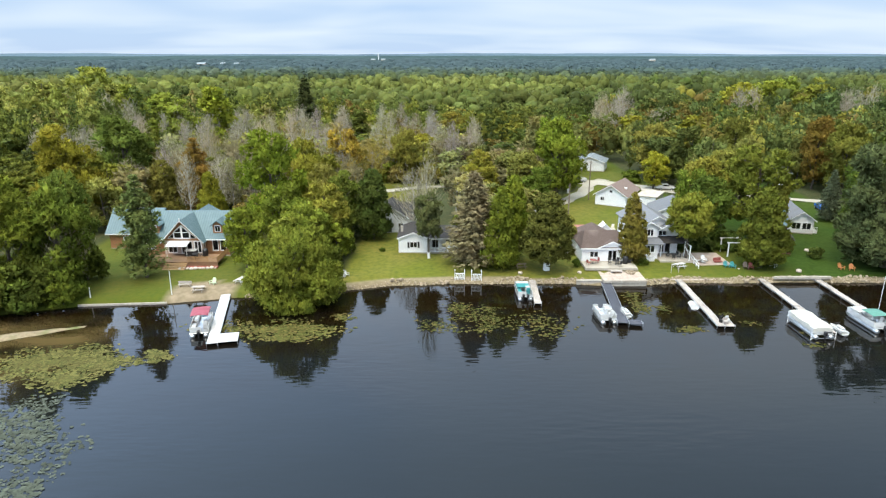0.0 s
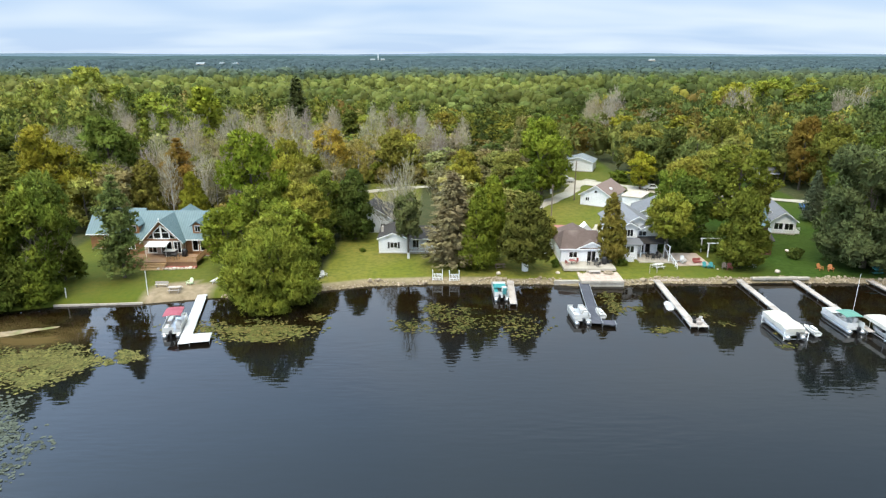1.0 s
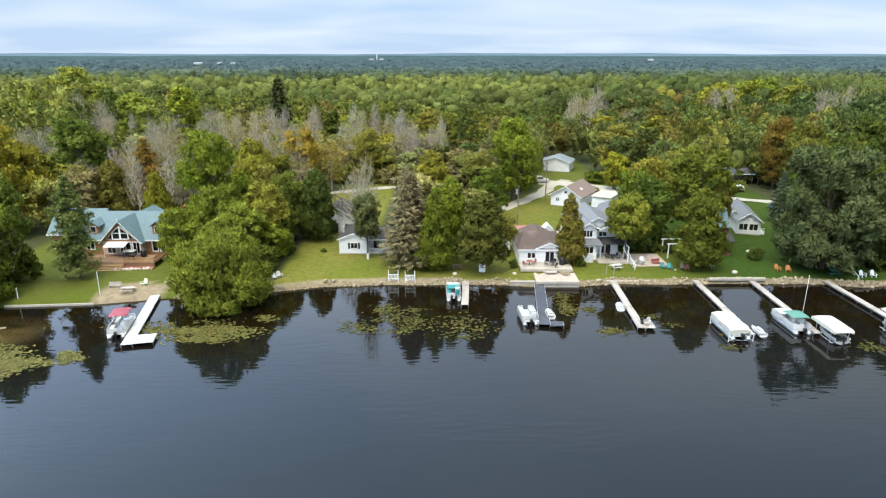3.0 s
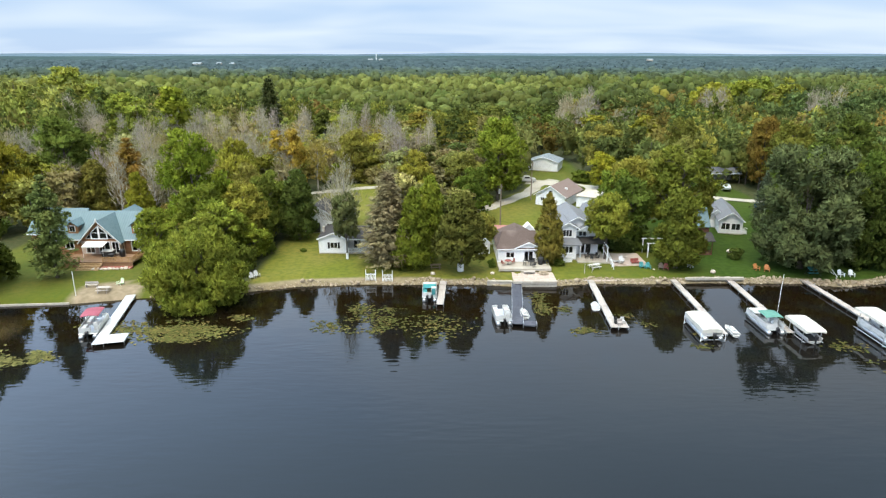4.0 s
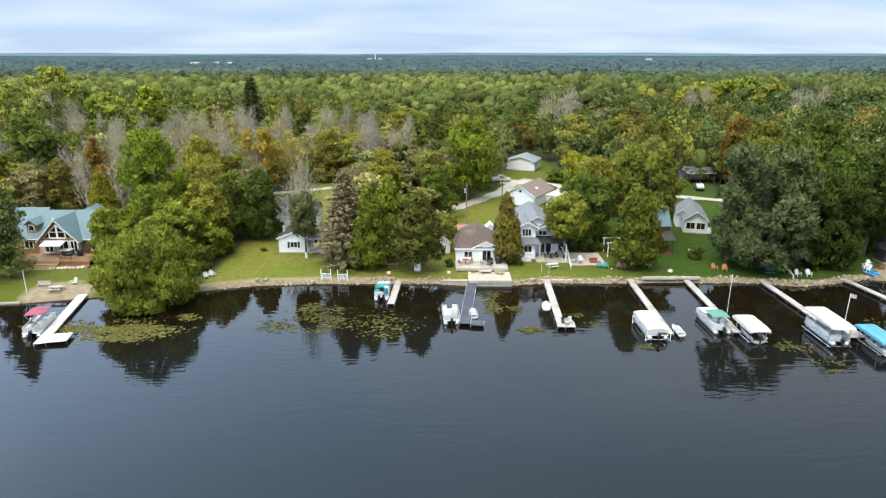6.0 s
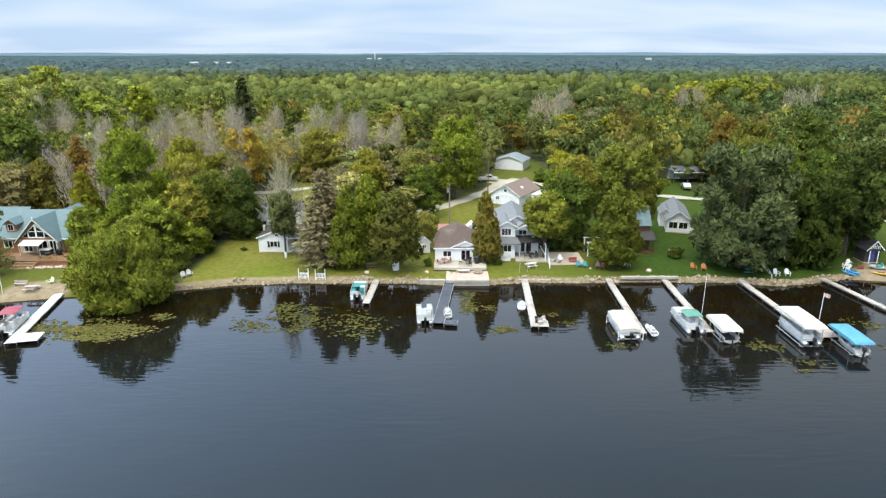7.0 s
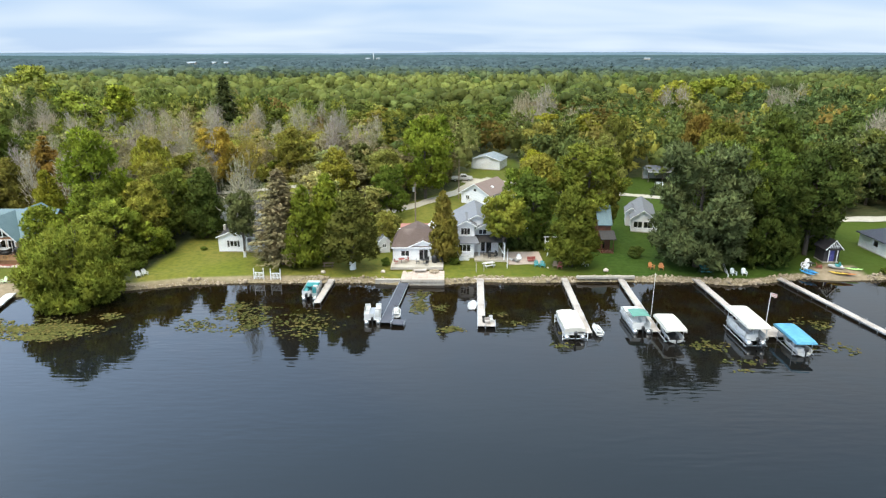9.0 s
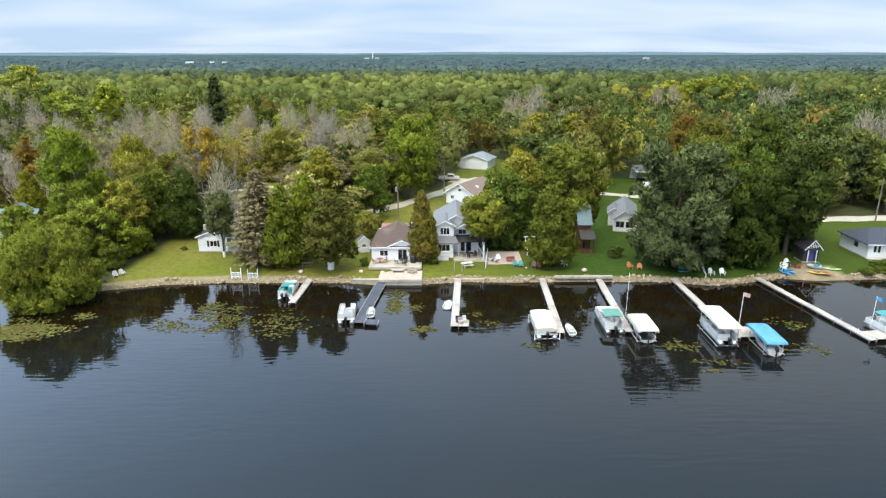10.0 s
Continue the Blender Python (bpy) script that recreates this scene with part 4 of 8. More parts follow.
def front_trees():
    # by the log house and the inlet
    plant("maple0", -55.0, 86.0, 16.0, 4.8, (0.100, 0.145, 0.034), "tall green tree on the lake edge beside a lawn")
    plant("maple1", -61.0, 84.5, 17.5, 5.6, (0.135, 0.180, 0.034), "tall green tree leaning over the inlet")
    plant("maple2", -56.5, 91.5, 16.6, 5.0, (0.105, 0.145, 0.040), "leafy tree with some bare limbs beside a lawn")
    plant("bare", -54.8, 88.0, 12.5, 3.2, TWIG, "grey bare limbs among green leaves")
    plant("pine", -45.9, 92.5, 16.0, 3.5, (0.125, 0.170, 0.070), "feathery green tree alone on the lawn before a log house")
    plant("maple1", -30.2, 110.0, 20.4, 6.8, (0.118, 0.165, 0.030), "large round maple behind the log house")
    plant("maple2", -31.2, 95.8, 10.6, 4.0, (0.150, 0.200, 0.034), "bright green young maple beside the log house")
    plant("wide", -20.8, 84.3, 12.2, 7.6, (0.150, 0.195, 0.042), "broad light green tree overhanging the lake edge")
    for x, y, h, r, c in ((-22.5, 100, 10.5, 4.5, (0.155, 0.195, 0.044)), (-20.5, 106, 12, 4.6, OLIVE), (-24.5, 96, 9, 4.0, (0.155, 0.195, 0.044)), (-18.8, 111, 12.5, 4.2, (0.11, 0.145, 0.036)), (-26.5, 103, 12.5, 5, (0.115, 0.155, 0.034)), (-17.8, 101.5, 6.5, 3.0, MID), (-22, 114, 14, 4.6, OLIVE)):
        plant("maple1" if h > 11 else "maple0", x, y, h, r, c, "leafy tree in a hedge row beside a lawn", "hedge row")
    for x, y, h, r in ((-62.5, 82, 6.5, 4.2), (-57.5, 82.6, 6.5, 3.8), (-53.2, 83.8, 5.5, 2.8), (-67, 79, 8, 5), (-18.2, 96.5, 4.0, 2.4), (-17.2, 105, 4.2, 2.2), (-54.5, 91.5, 6.0, 3.0), (-66, 79.0, 6, 3.8), (-61, 80.4, 5.5, 3.6), (-57.2, 81.4, 4.8, 3.2), (-53.4, 82.8, 4.0, 2.6), (-70, 77.5, 7, 4)):
        plant("bush", x, y, h, r, (0.082, 0.115, 0.028), "dense green shrub at the edge of a lawn")
    # by the white cottages
    plant("cedar1", -13.0, 113.6, 13.0, 4.1, DEEP, "dark dense tree behind the lawn")
    washed = plant("high", -2.4, 102.2, 11.6, 2.9, (0.11, 0.135, 0.062), "thin grey-green tree before a white house", turn=20)
    plant("bare2", -2.6, 103.4, 16.5, 2.8, TWIG, "bare grey tree top above a white house")
    plant("spruce", 5.0, 98.6, 15.4, 4.9, (0.175, 0.165, 0.125), "tall grey-green spruce on the lake bank")
    plant("cedar0", 9.0, 96.8, 13.3, 3.5, (0.135, 0.165, 0.030), "tall green cedar on the lake bank")
    plant("cedar1", 11.5, 102.5, 14.0, 3.6, MID, "green cedar behind the bank trees")
    part("painted_base", bars(((0, 0, 0.0), (0, 0, 1.3)), r=0.37, sides=9), M_WHITE, washed, "whitewashed trunk base")
    washed = plant("cedar2", 16.6, 96.2, 12.6, 4.7, (0.098, 0.112, 0.034), "broad olive cedar with a whitewashed trunk on the lake bank")
    part("painted_base", bars(((0, 0, 0.0), (0, 0, 1.3)), r=0.42, sides=9), M_WHITE, washed, "whitewashed trunk base")
    plant("maple2", 21.2, 106.5, 7.0, 2.3, OLIVE, "small olive tree beside the brown-roofed cottage")
    plant("cedar0", 31.0, 99.8, 11.8, 3.1, (0.145, 0.135, 0.040), "bronze-green cedar between two cottages")
    plant("high", 41.0, 101.8, 11.6, 4.2, (0.190, 0.222, 0.042), "yellow-green maple beside a patio")
    plant("maple2", 46.5, 108, 13.2, 4.8, DARK, "dark green tree behind a shaded patio")
    plant("maple1", 44.5, 111, 13.5, 4.2, MID, "green tree beside a grey house")
    plant("maple1", 57.2, 113.5, 17.2, 7.4, (0.115, 0.135, 0.034), "large olive-green tree behind a cedar")
    plant("maple2", 48.5, 116.5, 15.2, 5.2, OLIVE, "olive tree behind a patio")
    plant("cedar1", 51.5, 97.6, 13.0, 4.5, (0.10, 0.128, 0.032), "broad dark green cedar on the bank")
    plant("high", 60.2, 111.5, 11.8, 2.5, (0.10, 0.115, 0.03), "olive tree beside a grey house")
    plant("great", 71.6, 97.6, 21.4, 9.0, (0.074, 0.100, 0.056), "huge grey-green silver maple on the lake bank")
    plant("great", 82.6, 98.6, 16.8, 6.2, (0.044, 0.064, 0.022), "tall dark maple shading the lawn")
    plant("maple2", 99.0, 111.5, 17.5, 5.6, (0.05, 0.072, 0.022), "tall dark maple behind a small cabin")
    plant("maple3", 92.2, 103.6, 18.6, 6.8, (0.048, 0.070, 0.023), "tall dark green maple by the beach")
    plant("maple2", 88.6, 107.0, 17.5, 5.4, DARK, "dark green maple behind a small cabin")
    plant("maple1", 80.3, 106.5, 18.0, 5.4, MID, "green maple behind the bank trees")
    plant("maple0", 76.5, 110.5, 17.0, 5.8, DARK, "dark green maple behind the bank trees")
    plant("bush", 63.2, 102.5, 1.9, 1.3, DEEP, "small dark round shrub on a lawn")
    # dark leaf masses added where only tree shade lies behind the patio
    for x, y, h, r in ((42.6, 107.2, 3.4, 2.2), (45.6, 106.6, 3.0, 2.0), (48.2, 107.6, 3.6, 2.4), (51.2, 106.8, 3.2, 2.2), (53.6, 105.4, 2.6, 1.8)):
        plant("bush", x, y, h, r, DEEP, "added dark shrub that stands for shade behind a patio")
    # more added shrubs, their dark leaves deepening the shade under the maples
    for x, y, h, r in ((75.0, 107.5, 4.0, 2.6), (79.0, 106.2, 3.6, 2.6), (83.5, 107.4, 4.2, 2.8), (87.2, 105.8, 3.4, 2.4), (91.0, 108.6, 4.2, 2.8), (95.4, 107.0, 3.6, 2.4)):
        plant("bush", x, y, h, r, DEEP, "added dark shrub that deepens the shade below tall maples")
    plant("bush", -10.6, 106, 0.7, 0.6, DARK, "tiny plant on a lawn")
    for x, y, h, r in ((104, 97.8, 1.0, 1.1), (106.5, 98.2, 1.0, 1.1), (100.6, 94.8, 0.9, 1.2), (103.5, 95.4, 0.9, 1.3), (21.8, 97.8, 1.4, 0.7), (32.8, 98.6, 1.2, 0.9)):
        plant("bush", x, y, h, r, DARK, "low green shrub planted by a house")
    # round the drives and garages
    plant("maple2", 18.0, 140, 12.5, 5.2, OLIVE, "olive green tree beside the gravel drive")
    plant("maple0", 26.6, 146.5, 19.2, 7.0, (0.130, 0.175, 0.032), "large green tree beside the gravel drive")
    plant("maple1", 20, 128.5, 11.0, 4.6, DARK, "green tree by the gravel drive")
    plant("maple1", 28.5, 165, 17.5, 5.6, MID, "green tree beside the gravel drive")
    plant("maple2", 53.5, 158.5, 9.6, 4.2, YELLOW, "small yellow-green tree by the lane")
    plant("bush", 50.5, 168, 3.2, 3.0, DARK, "dark hedge near a shed")
    plant("bush", 46.5, 152.5, 2.2, 2.4, DARK, "low planting bed by the drive")
    plant("maple0", 57.0, 172, 15.5, 5.8, OLIVE, "green tree near a shed")
    plant("maple1", 60.0, 176, 12.5, 4.8, GREYGREEN, "pale grey-green tree by the lane")
    plant("maple2", 63.5, 146, 11.0, 4.0, MID, "green tree behind a grey house")
    plant("maple0", 60.5, 136, 14.0, 5.4, OLIVE, "olive tree behind a grey house")
    plant("spruce", 79.5, 127, 10.5, 2.4, (0.085, 0.11, 0.085), "small blue-grey spruce on a lawn")
    plant("maple1", 88, 123, 16.5, 6.0, DARK, "dark tree at the edge of the woods")
    plant("cedar1", 63.5, 158, 12.5, 3.6, DARK, "dark conifer near the lane")
    for i in range(9):
        plant("bush", -17 + 2.6 * i, 168 + 1.5 * math.sin(i * 2.1), 4.2 + math.sin(i * 1.3), 3.0, (OLIVE, MID, TAN)[i % 3], "rough shrub along a gravel lane")
    for i in range(6):
        plant("bush", 4 + 3.2 * i, 116 + 1.5 * math.sin(i * 2.1), 4.6 + math.sin(i * 1.3), 2.8, (MID, DARK, OLIVE)[i % 3], "rough shrub at the edge of the woods")
    plant("maple2", -10, 168, 14.0, 5.0, OLIVE, "olive tree behind the lane")


front_trees()


# trees that stand out of the woods: kind, x, y, height, crown radius, tint, label
LANDMARKS = (
    ("maple1", -73.0, 120, 20.0, 7.2, (0.175, 0.175, 0.035), "yellowing maple at the edge of the woods"),
    ("maple2", -74.5, 147, 19.5, 7.6, (0.092, 0.128, 0.044), "tall dark green maple at the edge of the woods"),
    ("pine", -51.8, 131.5, 16.3, 4.2, (0.230, 0.160, 0.050), "rust-topped feathery conifer in the woods"),
    ("cedar1", -56.6, 126.5, 12.6, 4.2, (0.150, 0.150, 0.040), "olive feathery conifer behind the log house"),
    ("cedar0", -44.6, 118.8, 11.6, 3.6, (0.165, 0.175, 0.035), "light green conifer behind the log house"),
    ("maple0", -28.2, 128, 17.2, 4.6, (0.200, 0.215, 0.048), "yellow-green maple behind a larger maple"),
    ("bare2", -55.3, 150.5, 18.0, 3.0, TWIG, "pale leafless trunk standing in the woods"),
    ("bare2", -58.0, 153.0, 17.0, 3.0, TWIG, "pale leafless trunk standing in the woods"),
    ("maple3", -74.4, 211, 22.5, 8.4, (0.200, 0.245, 0.042), "bright green tree above thinning woods"),
    ("maple0", -92.0, 216, 21.5, 8.0, (0.185, 0.225, 0.045), "bright green tree above thinning woods"),
    ("maple2", -170.0, 316, 27.0, 11.0, (0.190, 0.225, 0.075), "tall bright green tree above the woods"),
    ("maple1", -188.0, 306, 24.0, 10.0, (0.175, 0.205, 0.072), "tall bright green tree above the woods"),
    ("maple0", -150.0, 300, 23.0, 9.0, (0.165, 0.198, 0.070), "tall bright green tree above the woods"),
    ("maple3", -126.0, 262, 21.0, 8.5, (0.200, 0.235, 0.050), "bright green tree above the woods"),
    ("woodfir", -51.5, 243, 24.0, 6.2, (0.052, 0.072, 0.036), "dark spruce standing above the woods"),
    ("maple1", -24.2, 153, 15.6, 5.4, (0.260, 0.215, 0.048), "orange and yellow maple among bare trees"),
    ("thin", -18.0, 158, 14.0, 4.4, (0.290, 0.250, 0.080), "thin yellow-tan tree among bare trees"),
    ("bare", -5.4, 114.5, 13.6, 4.2, TWIG, "leafless tree with spreading pale limbs"),
    ("bare2", -116.0, 224, 19.0, 3.6, TWIG, "leafless grey tree standing in the woods"),
    ("bare", -111.0, 228, 18.0, 4.2, TWIG, "leafless grey tree standing in the woods"),
    ("bare2", -44.5, 187, 17.0, 3.6, TWIG, "leafless grey tree standing in the woods"),
    ("bare", -61.0, 196, 18.0, 4.2, TWIG, "leafless grey tree standing in the woods"),
    ("maple2", -21.3, 230, 13.6, 5.6, (0.195, 0.235, 0.048), "bright green tree in the woods"),
    ("maple3", -30.0, 236, 13.0, 5.6, (0.120, 0.150, 0.040), "green tree in the woods"),
    ("maple0", -6.4, 191, 10.6, 4.2, (0.270, 0.265, 0.050), "small yellow-green tree among tan thickets"),
    ("maple3", 8.0, 135, 13.6, 4.6, (0.230, 0.225, 0.045), "yellow-green tree behind the bank trees"),
    ("maple1", -18.4, 116, 12.2, 4.6, (0.120, 0.155, 0.034), "green tree in a hedge row"),
    ("maple3", 5.4, 254, 12.5, 6.6, (0.170, 0.160, 0.050), "olive brown tree in the woods"),
    ("maple1", 71.3, 182, 16.0, 7.0, (0.215, 0.215, 0.042), "yellow-green tree in the woods"),
    ("maple0", 61.0, 186, 14.0, 5.6, (0.185, 0.190, 0.042), "olive yellow tree in the woods"),
    ("maple2", 67.5, 232, 11.8, 5.6, (0.230, 0.230, 0.045), "yellow-green tree in the woods"),
    ("bare", 77.0, 236, 13.6, 3.4, TWIG, "leafless pale tree in the woods"),
    ("bare", 80.5, 238, 14.0, 3.4, TWIG, "leafless pale tree in the woods"),
    ("bare2", 83.5, 237, 13.0, 3.0, TWIG, "leafless pale tree in the woods"),
    ("maple1", 133.0, 293, 21.5, 9.0, (0.215, 0.235, 0.048), "bright yellow-green tree above the woods"),
    ("maple3", 150.0, 300, 21.0, 9.0, (0.190, 0.220, 0.048), "bright green tree above the woods"),
    ("maple2", 165.5, 319, 25.5, 10.0, (0.150, 0.190, 0.050), "tall green tree above the woods"),
    ("maple0", 164.0, 285, 23.0, 9.0, (0.175, 0.205, 0.050), "tall green tree above the woods"),
    ("bare", 160.0, 257, 20.5, 5.0, TWIG, "leafless grey tree standing in the woods"),
    ("bare", 166.0, 260, 20.0, 5.0, TWIG, "leafless grey tree standing in the woods"),
    ("bare2", 171.0, 258, 20.0, 4.4, TWIG, "leafless grey tree standing in the woods"),
    ("maple3", 65.8, 137.5, 16.2, 4.8, (0.165, 0.185, 0.085), "pale grey-green tree near a house"),
    ("maple1", 74.0, 161.0, 17.6, 4.6, (0.120, 0.135, 0.036), "olive green tree behind a carport"),
    ("maple2", 93.5, 158, 18.4, 4.8, (0.155, 0.125, 0.040), "rust-tinged tree beside a carport"),
    ("maple0", 96.0, 150, 18.0, 6.4, (0.110, 0.125, 0.034), "olive green tree in the woods"),
    ("maple3", 105.0, 142.5, 20.0, 7.2, (0.056, 0.082, 0.026), "tall dark green tree in the woods"),
    ("maple1", 56.0, 246, 12.6, 6.4, (0.085, 0.115, 0.034), "dark green tree in the woods"),
    ("maple0", 53.7, 133.5, 10.8, 4.8, (0.125, 0.155, 0.034), "green tree behind a patio"),
)
for _i, (_k, _x, _y, _h, _r, _c, _l) in enumerate(LANDMARKS):
    plant(f"wood{_i % 5}" if _y > 170 and _k.startswith("maple") else _k, _x, _y, _h, _r, _c, _l)


def taken(x, y):
    """Whether one of the trees above already stands there."""
    return any((x - l[1]) ** 2 + (y - l[2]) ** 2 < (0.8 * l[4] + 1.5) ** 2 for l in LANDMARKS if abs(x - l[1]) < 12)


def stand_height(x, y):
    """How tall the woods grow: low behind the drives, tall in the far west and east."""
    mid = math.exp(-((x - 30) / 75) ** 2)
    return (1.06 - 0.36 * mid) if 205 < y < 300 else (1.0 - 0.15 * mid) if y < 420 else 1.0


def pick_tint(x, y, rng):
    """The colours of the woods change in broad drifts: thinning and tan in the west, green in the north, distance haze
    put into the far leaves.
    """
    w = math.sin(x * 0.021 + 1.0) + math.sin(y * 0.017 - x * 0.008) + rng.normal(0, 0.55)
    thinning = -80 < x < 8 and 112 < y < 235
    if thinning and rng.random() < 0.56:
        return [(0.250, 0.235, 0.125), (0.215, 0.225, 0.085), OLIVE, (0.185, 0.190, 0.065), (0.195, 0.215, 0.120), ORANGE if rng.random() < 0.2 else (0.255, 0.240, 0.130), (0.205, 0.180, 0.080)][rng.integers(7)]
    if y < 420 and rng.random() < 0.018:
        return [(0.200, 0.165, 0.060), RUST, TAN][rng.integers(3)]
    if x > 70 and 150 < y < 330 and rng.random() < 0.18:
        return [OLIVE, (0.19, 0.195, 0.05), (0.13, 0.125, 0.045)][rng.integers(3)]
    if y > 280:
        # blend towards blue-grey: the haze of distance, carried by the leaf colour
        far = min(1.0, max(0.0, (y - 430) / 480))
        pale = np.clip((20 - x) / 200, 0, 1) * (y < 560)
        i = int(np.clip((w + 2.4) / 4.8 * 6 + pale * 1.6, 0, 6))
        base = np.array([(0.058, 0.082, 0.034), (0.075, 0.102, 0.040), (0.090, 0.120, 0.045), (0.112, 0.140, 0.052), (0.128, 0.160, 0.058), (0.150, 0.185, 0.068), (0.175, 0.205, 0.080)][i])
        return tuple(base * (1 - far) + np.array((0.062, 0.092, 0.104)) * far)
    if x < 5 and y > 200 and rng.random() < 0.55:
        return [(0.150, 0.185, 0.060), (0.185, 0.205, 0.070), (0.120, 0.155, 0.045), (0.19, 0.185, 0.09)][rng.integers(4)]
    if 15 < x < 130 and y > 205 and rng.random() < 0.6:
        return [(0.062, 0.088, 0.030), (0.078, 0.108, 0.032), (0.125, 0.105, 0.036), (0.105, 0.125, 0.036)][rng.integers(4)]
    if x > 40:
        return [(0.046, 0.074, 0.038), (0.055, 0.088, 0.043), (0.068, 0.104, 0.048), (0.081, 0.117, 0.052), (0.092, 0.128, 0.054), (0.112, 0.145, 0.058), (0.134, 0.154, 0.060),
                (0.130, 0.112, 0.050)][int(np.clip((w + 2.6) / 5.2 * 8, 0, 7))]
    if x > 2 and y < 215:
        return [(0.185, 0.185, 0.105), (0.165, 0.180, 0.090), (0.140, 0.165, 0.070), (0.195, 0.180, 0.115)][rng.integers(4)]
    return [(0.058, 0.078, 0.028), (0.080, 0.104, 0.030), (0.104, 0.126, 0.033), (0.122, 0.142, 0.037), (0.146, 0.158, 0.038), (0.165, 0.178, 0.042), (0.19, 0.205, 0.046),
            (0.175, 0.160, 0.052)][int(np.clip((w + 2.6) / 5.2 * 8, 0, 7))]


def in_view(x, y, pad=14):
    return -0.735 * y - pad < x < 0.735 * y + 42 + pad


def near_woods():
    rng = np.random.default_rng(77)
    n = 0
    for y in np.arange(112, 172, 6.6):
        for x in np.arange(-150, 200, 6.6):
            px, py = x + rng.uniform(-2.6, 2.6), y + rng.uniform(-2.6, 2.6)
            if not in_view(px, py, 6) or is_clear(px, py) or is_clear(px - 3, py - 3) or is_clear(px + 3, py - 2) or taken(px, py) or n > 225:
                continue
            tint = pick_tint(px, py, rng)
            dim = rng.uniform(0.75, 1.15)
            h = rng.uniform(12.0, 18.0)
            bareish = -75 < px < 5 and py > 120
            if bareish:
                h *= 0.7
            elif px < 23:
                h *= 0.68
            roll = rng.random()
            if bareish and roll < 0.2:
                plant("bare" if roll < 0.12 else "bare2", px, py, rng.uniform(12, 17), rng.uniform(2.4, 3.8), TWIG, "leafless grey tree standing in the woods", "near woods")
            elif bareish and roll < 0.6:
                plant("thin", px, py, rng.uniform(11, 15), rng.uniform(3.0, 4.4), (0.205, 0.200, 0.165), "half-bare tree with thin tan leaves", "near woods")
            elif roll > 0.965:
                plant("woodfir", px, py, h * 1.05, rng.uniform(2.6, 3.4), DEEP, "dark green conifer in the woods", "near woods")
            else:
                plant(f"wood{rng.integers(5)}", px, py, h, rng.uniform(3.6, 5.4), tuple(dim * v for v in tint), f"{WORDS.get(tint, 'olive green')} broadleaf tree in the woods", "near woods")
            n += 1


near_woods()


def grey_trees():
    """Bare grey trees that stand out of the thinning woods."""
    rng = np.random.default_rng(55)
    for i in range(64):
        x, y = rng.uniform(-110, 10), rng.uniform(150, 250)
        if is_clear(x, y):
            continue
        plant("bare2" if i % 3 else "bare", x, y, rng.uniform(11.5, 16.5), rng.uniform(2.4, 4.0), TWIG, "leafless grey tree above the woods", "grey trees")
    for x, y in ((58, 240), (62, 250), (66, 244), (70, 252), (120, 262), (128, 268), (138, 150), (142, 156), (148, 153), (146, 163), (152, 160), (134, 154), (140, 161), (150, 148), (156, 156)):
        plant("bare", x, y, rng.uniform(18, 22), rng.uniform(3.4, 4.6), TWIG, "leafless grey tree above the woods", "grey trees")


grey_trees()
for _k in KINDS.values():
    for _o in (*_k.children_recursive, _k):
        bpy.data.objects.remove(_o)


def far_woods(name, label, y0, y1, step, count, size, height, radius, seed, fir=0.05, body=(4, 9), heads=0):
    """Woods too many to count: crowns of leaf sprays joined into one sheet."""
    rng = np.random.default_rng(seed)
    temps = [leafy_head(rng, count, size, heads) if heads > 6 else billows(rng, 1.0, 0.33, 0.05, count, size, heads, *body) if heads else dome(rng, 1.0, 0.33, 0.05, count, size, *body) for _ in range(8)]
    cone = [spruce_sprays(rng, 1.0, 0.2, count, size, 12) for _ in range(2)] if count >= 100 else temps[:2]
    V, T = [], []
    for y in np.arange(y0, y1, step):
        for x in np.arange(-0.735 * y - 14, 0.735 * y + 56, step):
            px, py = x + rng.uniform(-0.45, 0.45) * step, y + rng.uniform(-0.45, 0.45) * step
            if is_clear(px, py) or taken(px, py):
                continue
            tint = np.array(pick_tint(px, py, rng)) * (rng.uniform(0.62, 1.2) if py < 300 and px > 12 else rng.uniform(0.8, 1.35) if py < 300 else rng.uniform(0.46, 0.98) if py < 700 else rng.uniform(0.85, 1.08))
            h = height * rng.uniform(0.74, 1.24) * stand_height(px, py)
            if -110 < px < 12 and py < 245:
                h *= 0.66
            elif 12 <= px < 26 and py < 215:
                h *= 0.55
            is_fir = rng.random() < fir
            t = (cone[rng.integers(2)] if is_fir else temps[rng.integers(8)])
            if is_fir:
                tint = np.array(DEEP)
            a = rng.uniform(0, 6.28)
            c, s = math.cos(a), math.sin(a)
            w = radius / 0.33 * rng.uniform(0.62, 1.35)
            p = np.stack([(t[:, 0] * c - t[:, 1] * s) * w + px, (t[:, 0] * s + t[:, 1] * c) * w + py, t[:, 2] * h + float(land_z(px, py)), t[:, 3] * c - t[:, 4] * s, t[:, 3] * s + t[:, 4] * c, t[:, 5], t[:, 6]], -1)
            V.append(p)
            # past 500 m less warmth, which keeps the painted haze blue
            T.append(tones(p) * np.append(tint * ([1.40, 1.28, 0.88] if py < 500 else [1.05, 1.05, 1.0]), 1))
    V, T = np.concatenate(V), np.concatenate(T)
    ob = new(name, raw_mesh(name, V[:, :3], card_faces(len(V)), M_WOODS, T, V[:, 3:6]))
    return tagged(ob, label, "woods", kind="stuff")


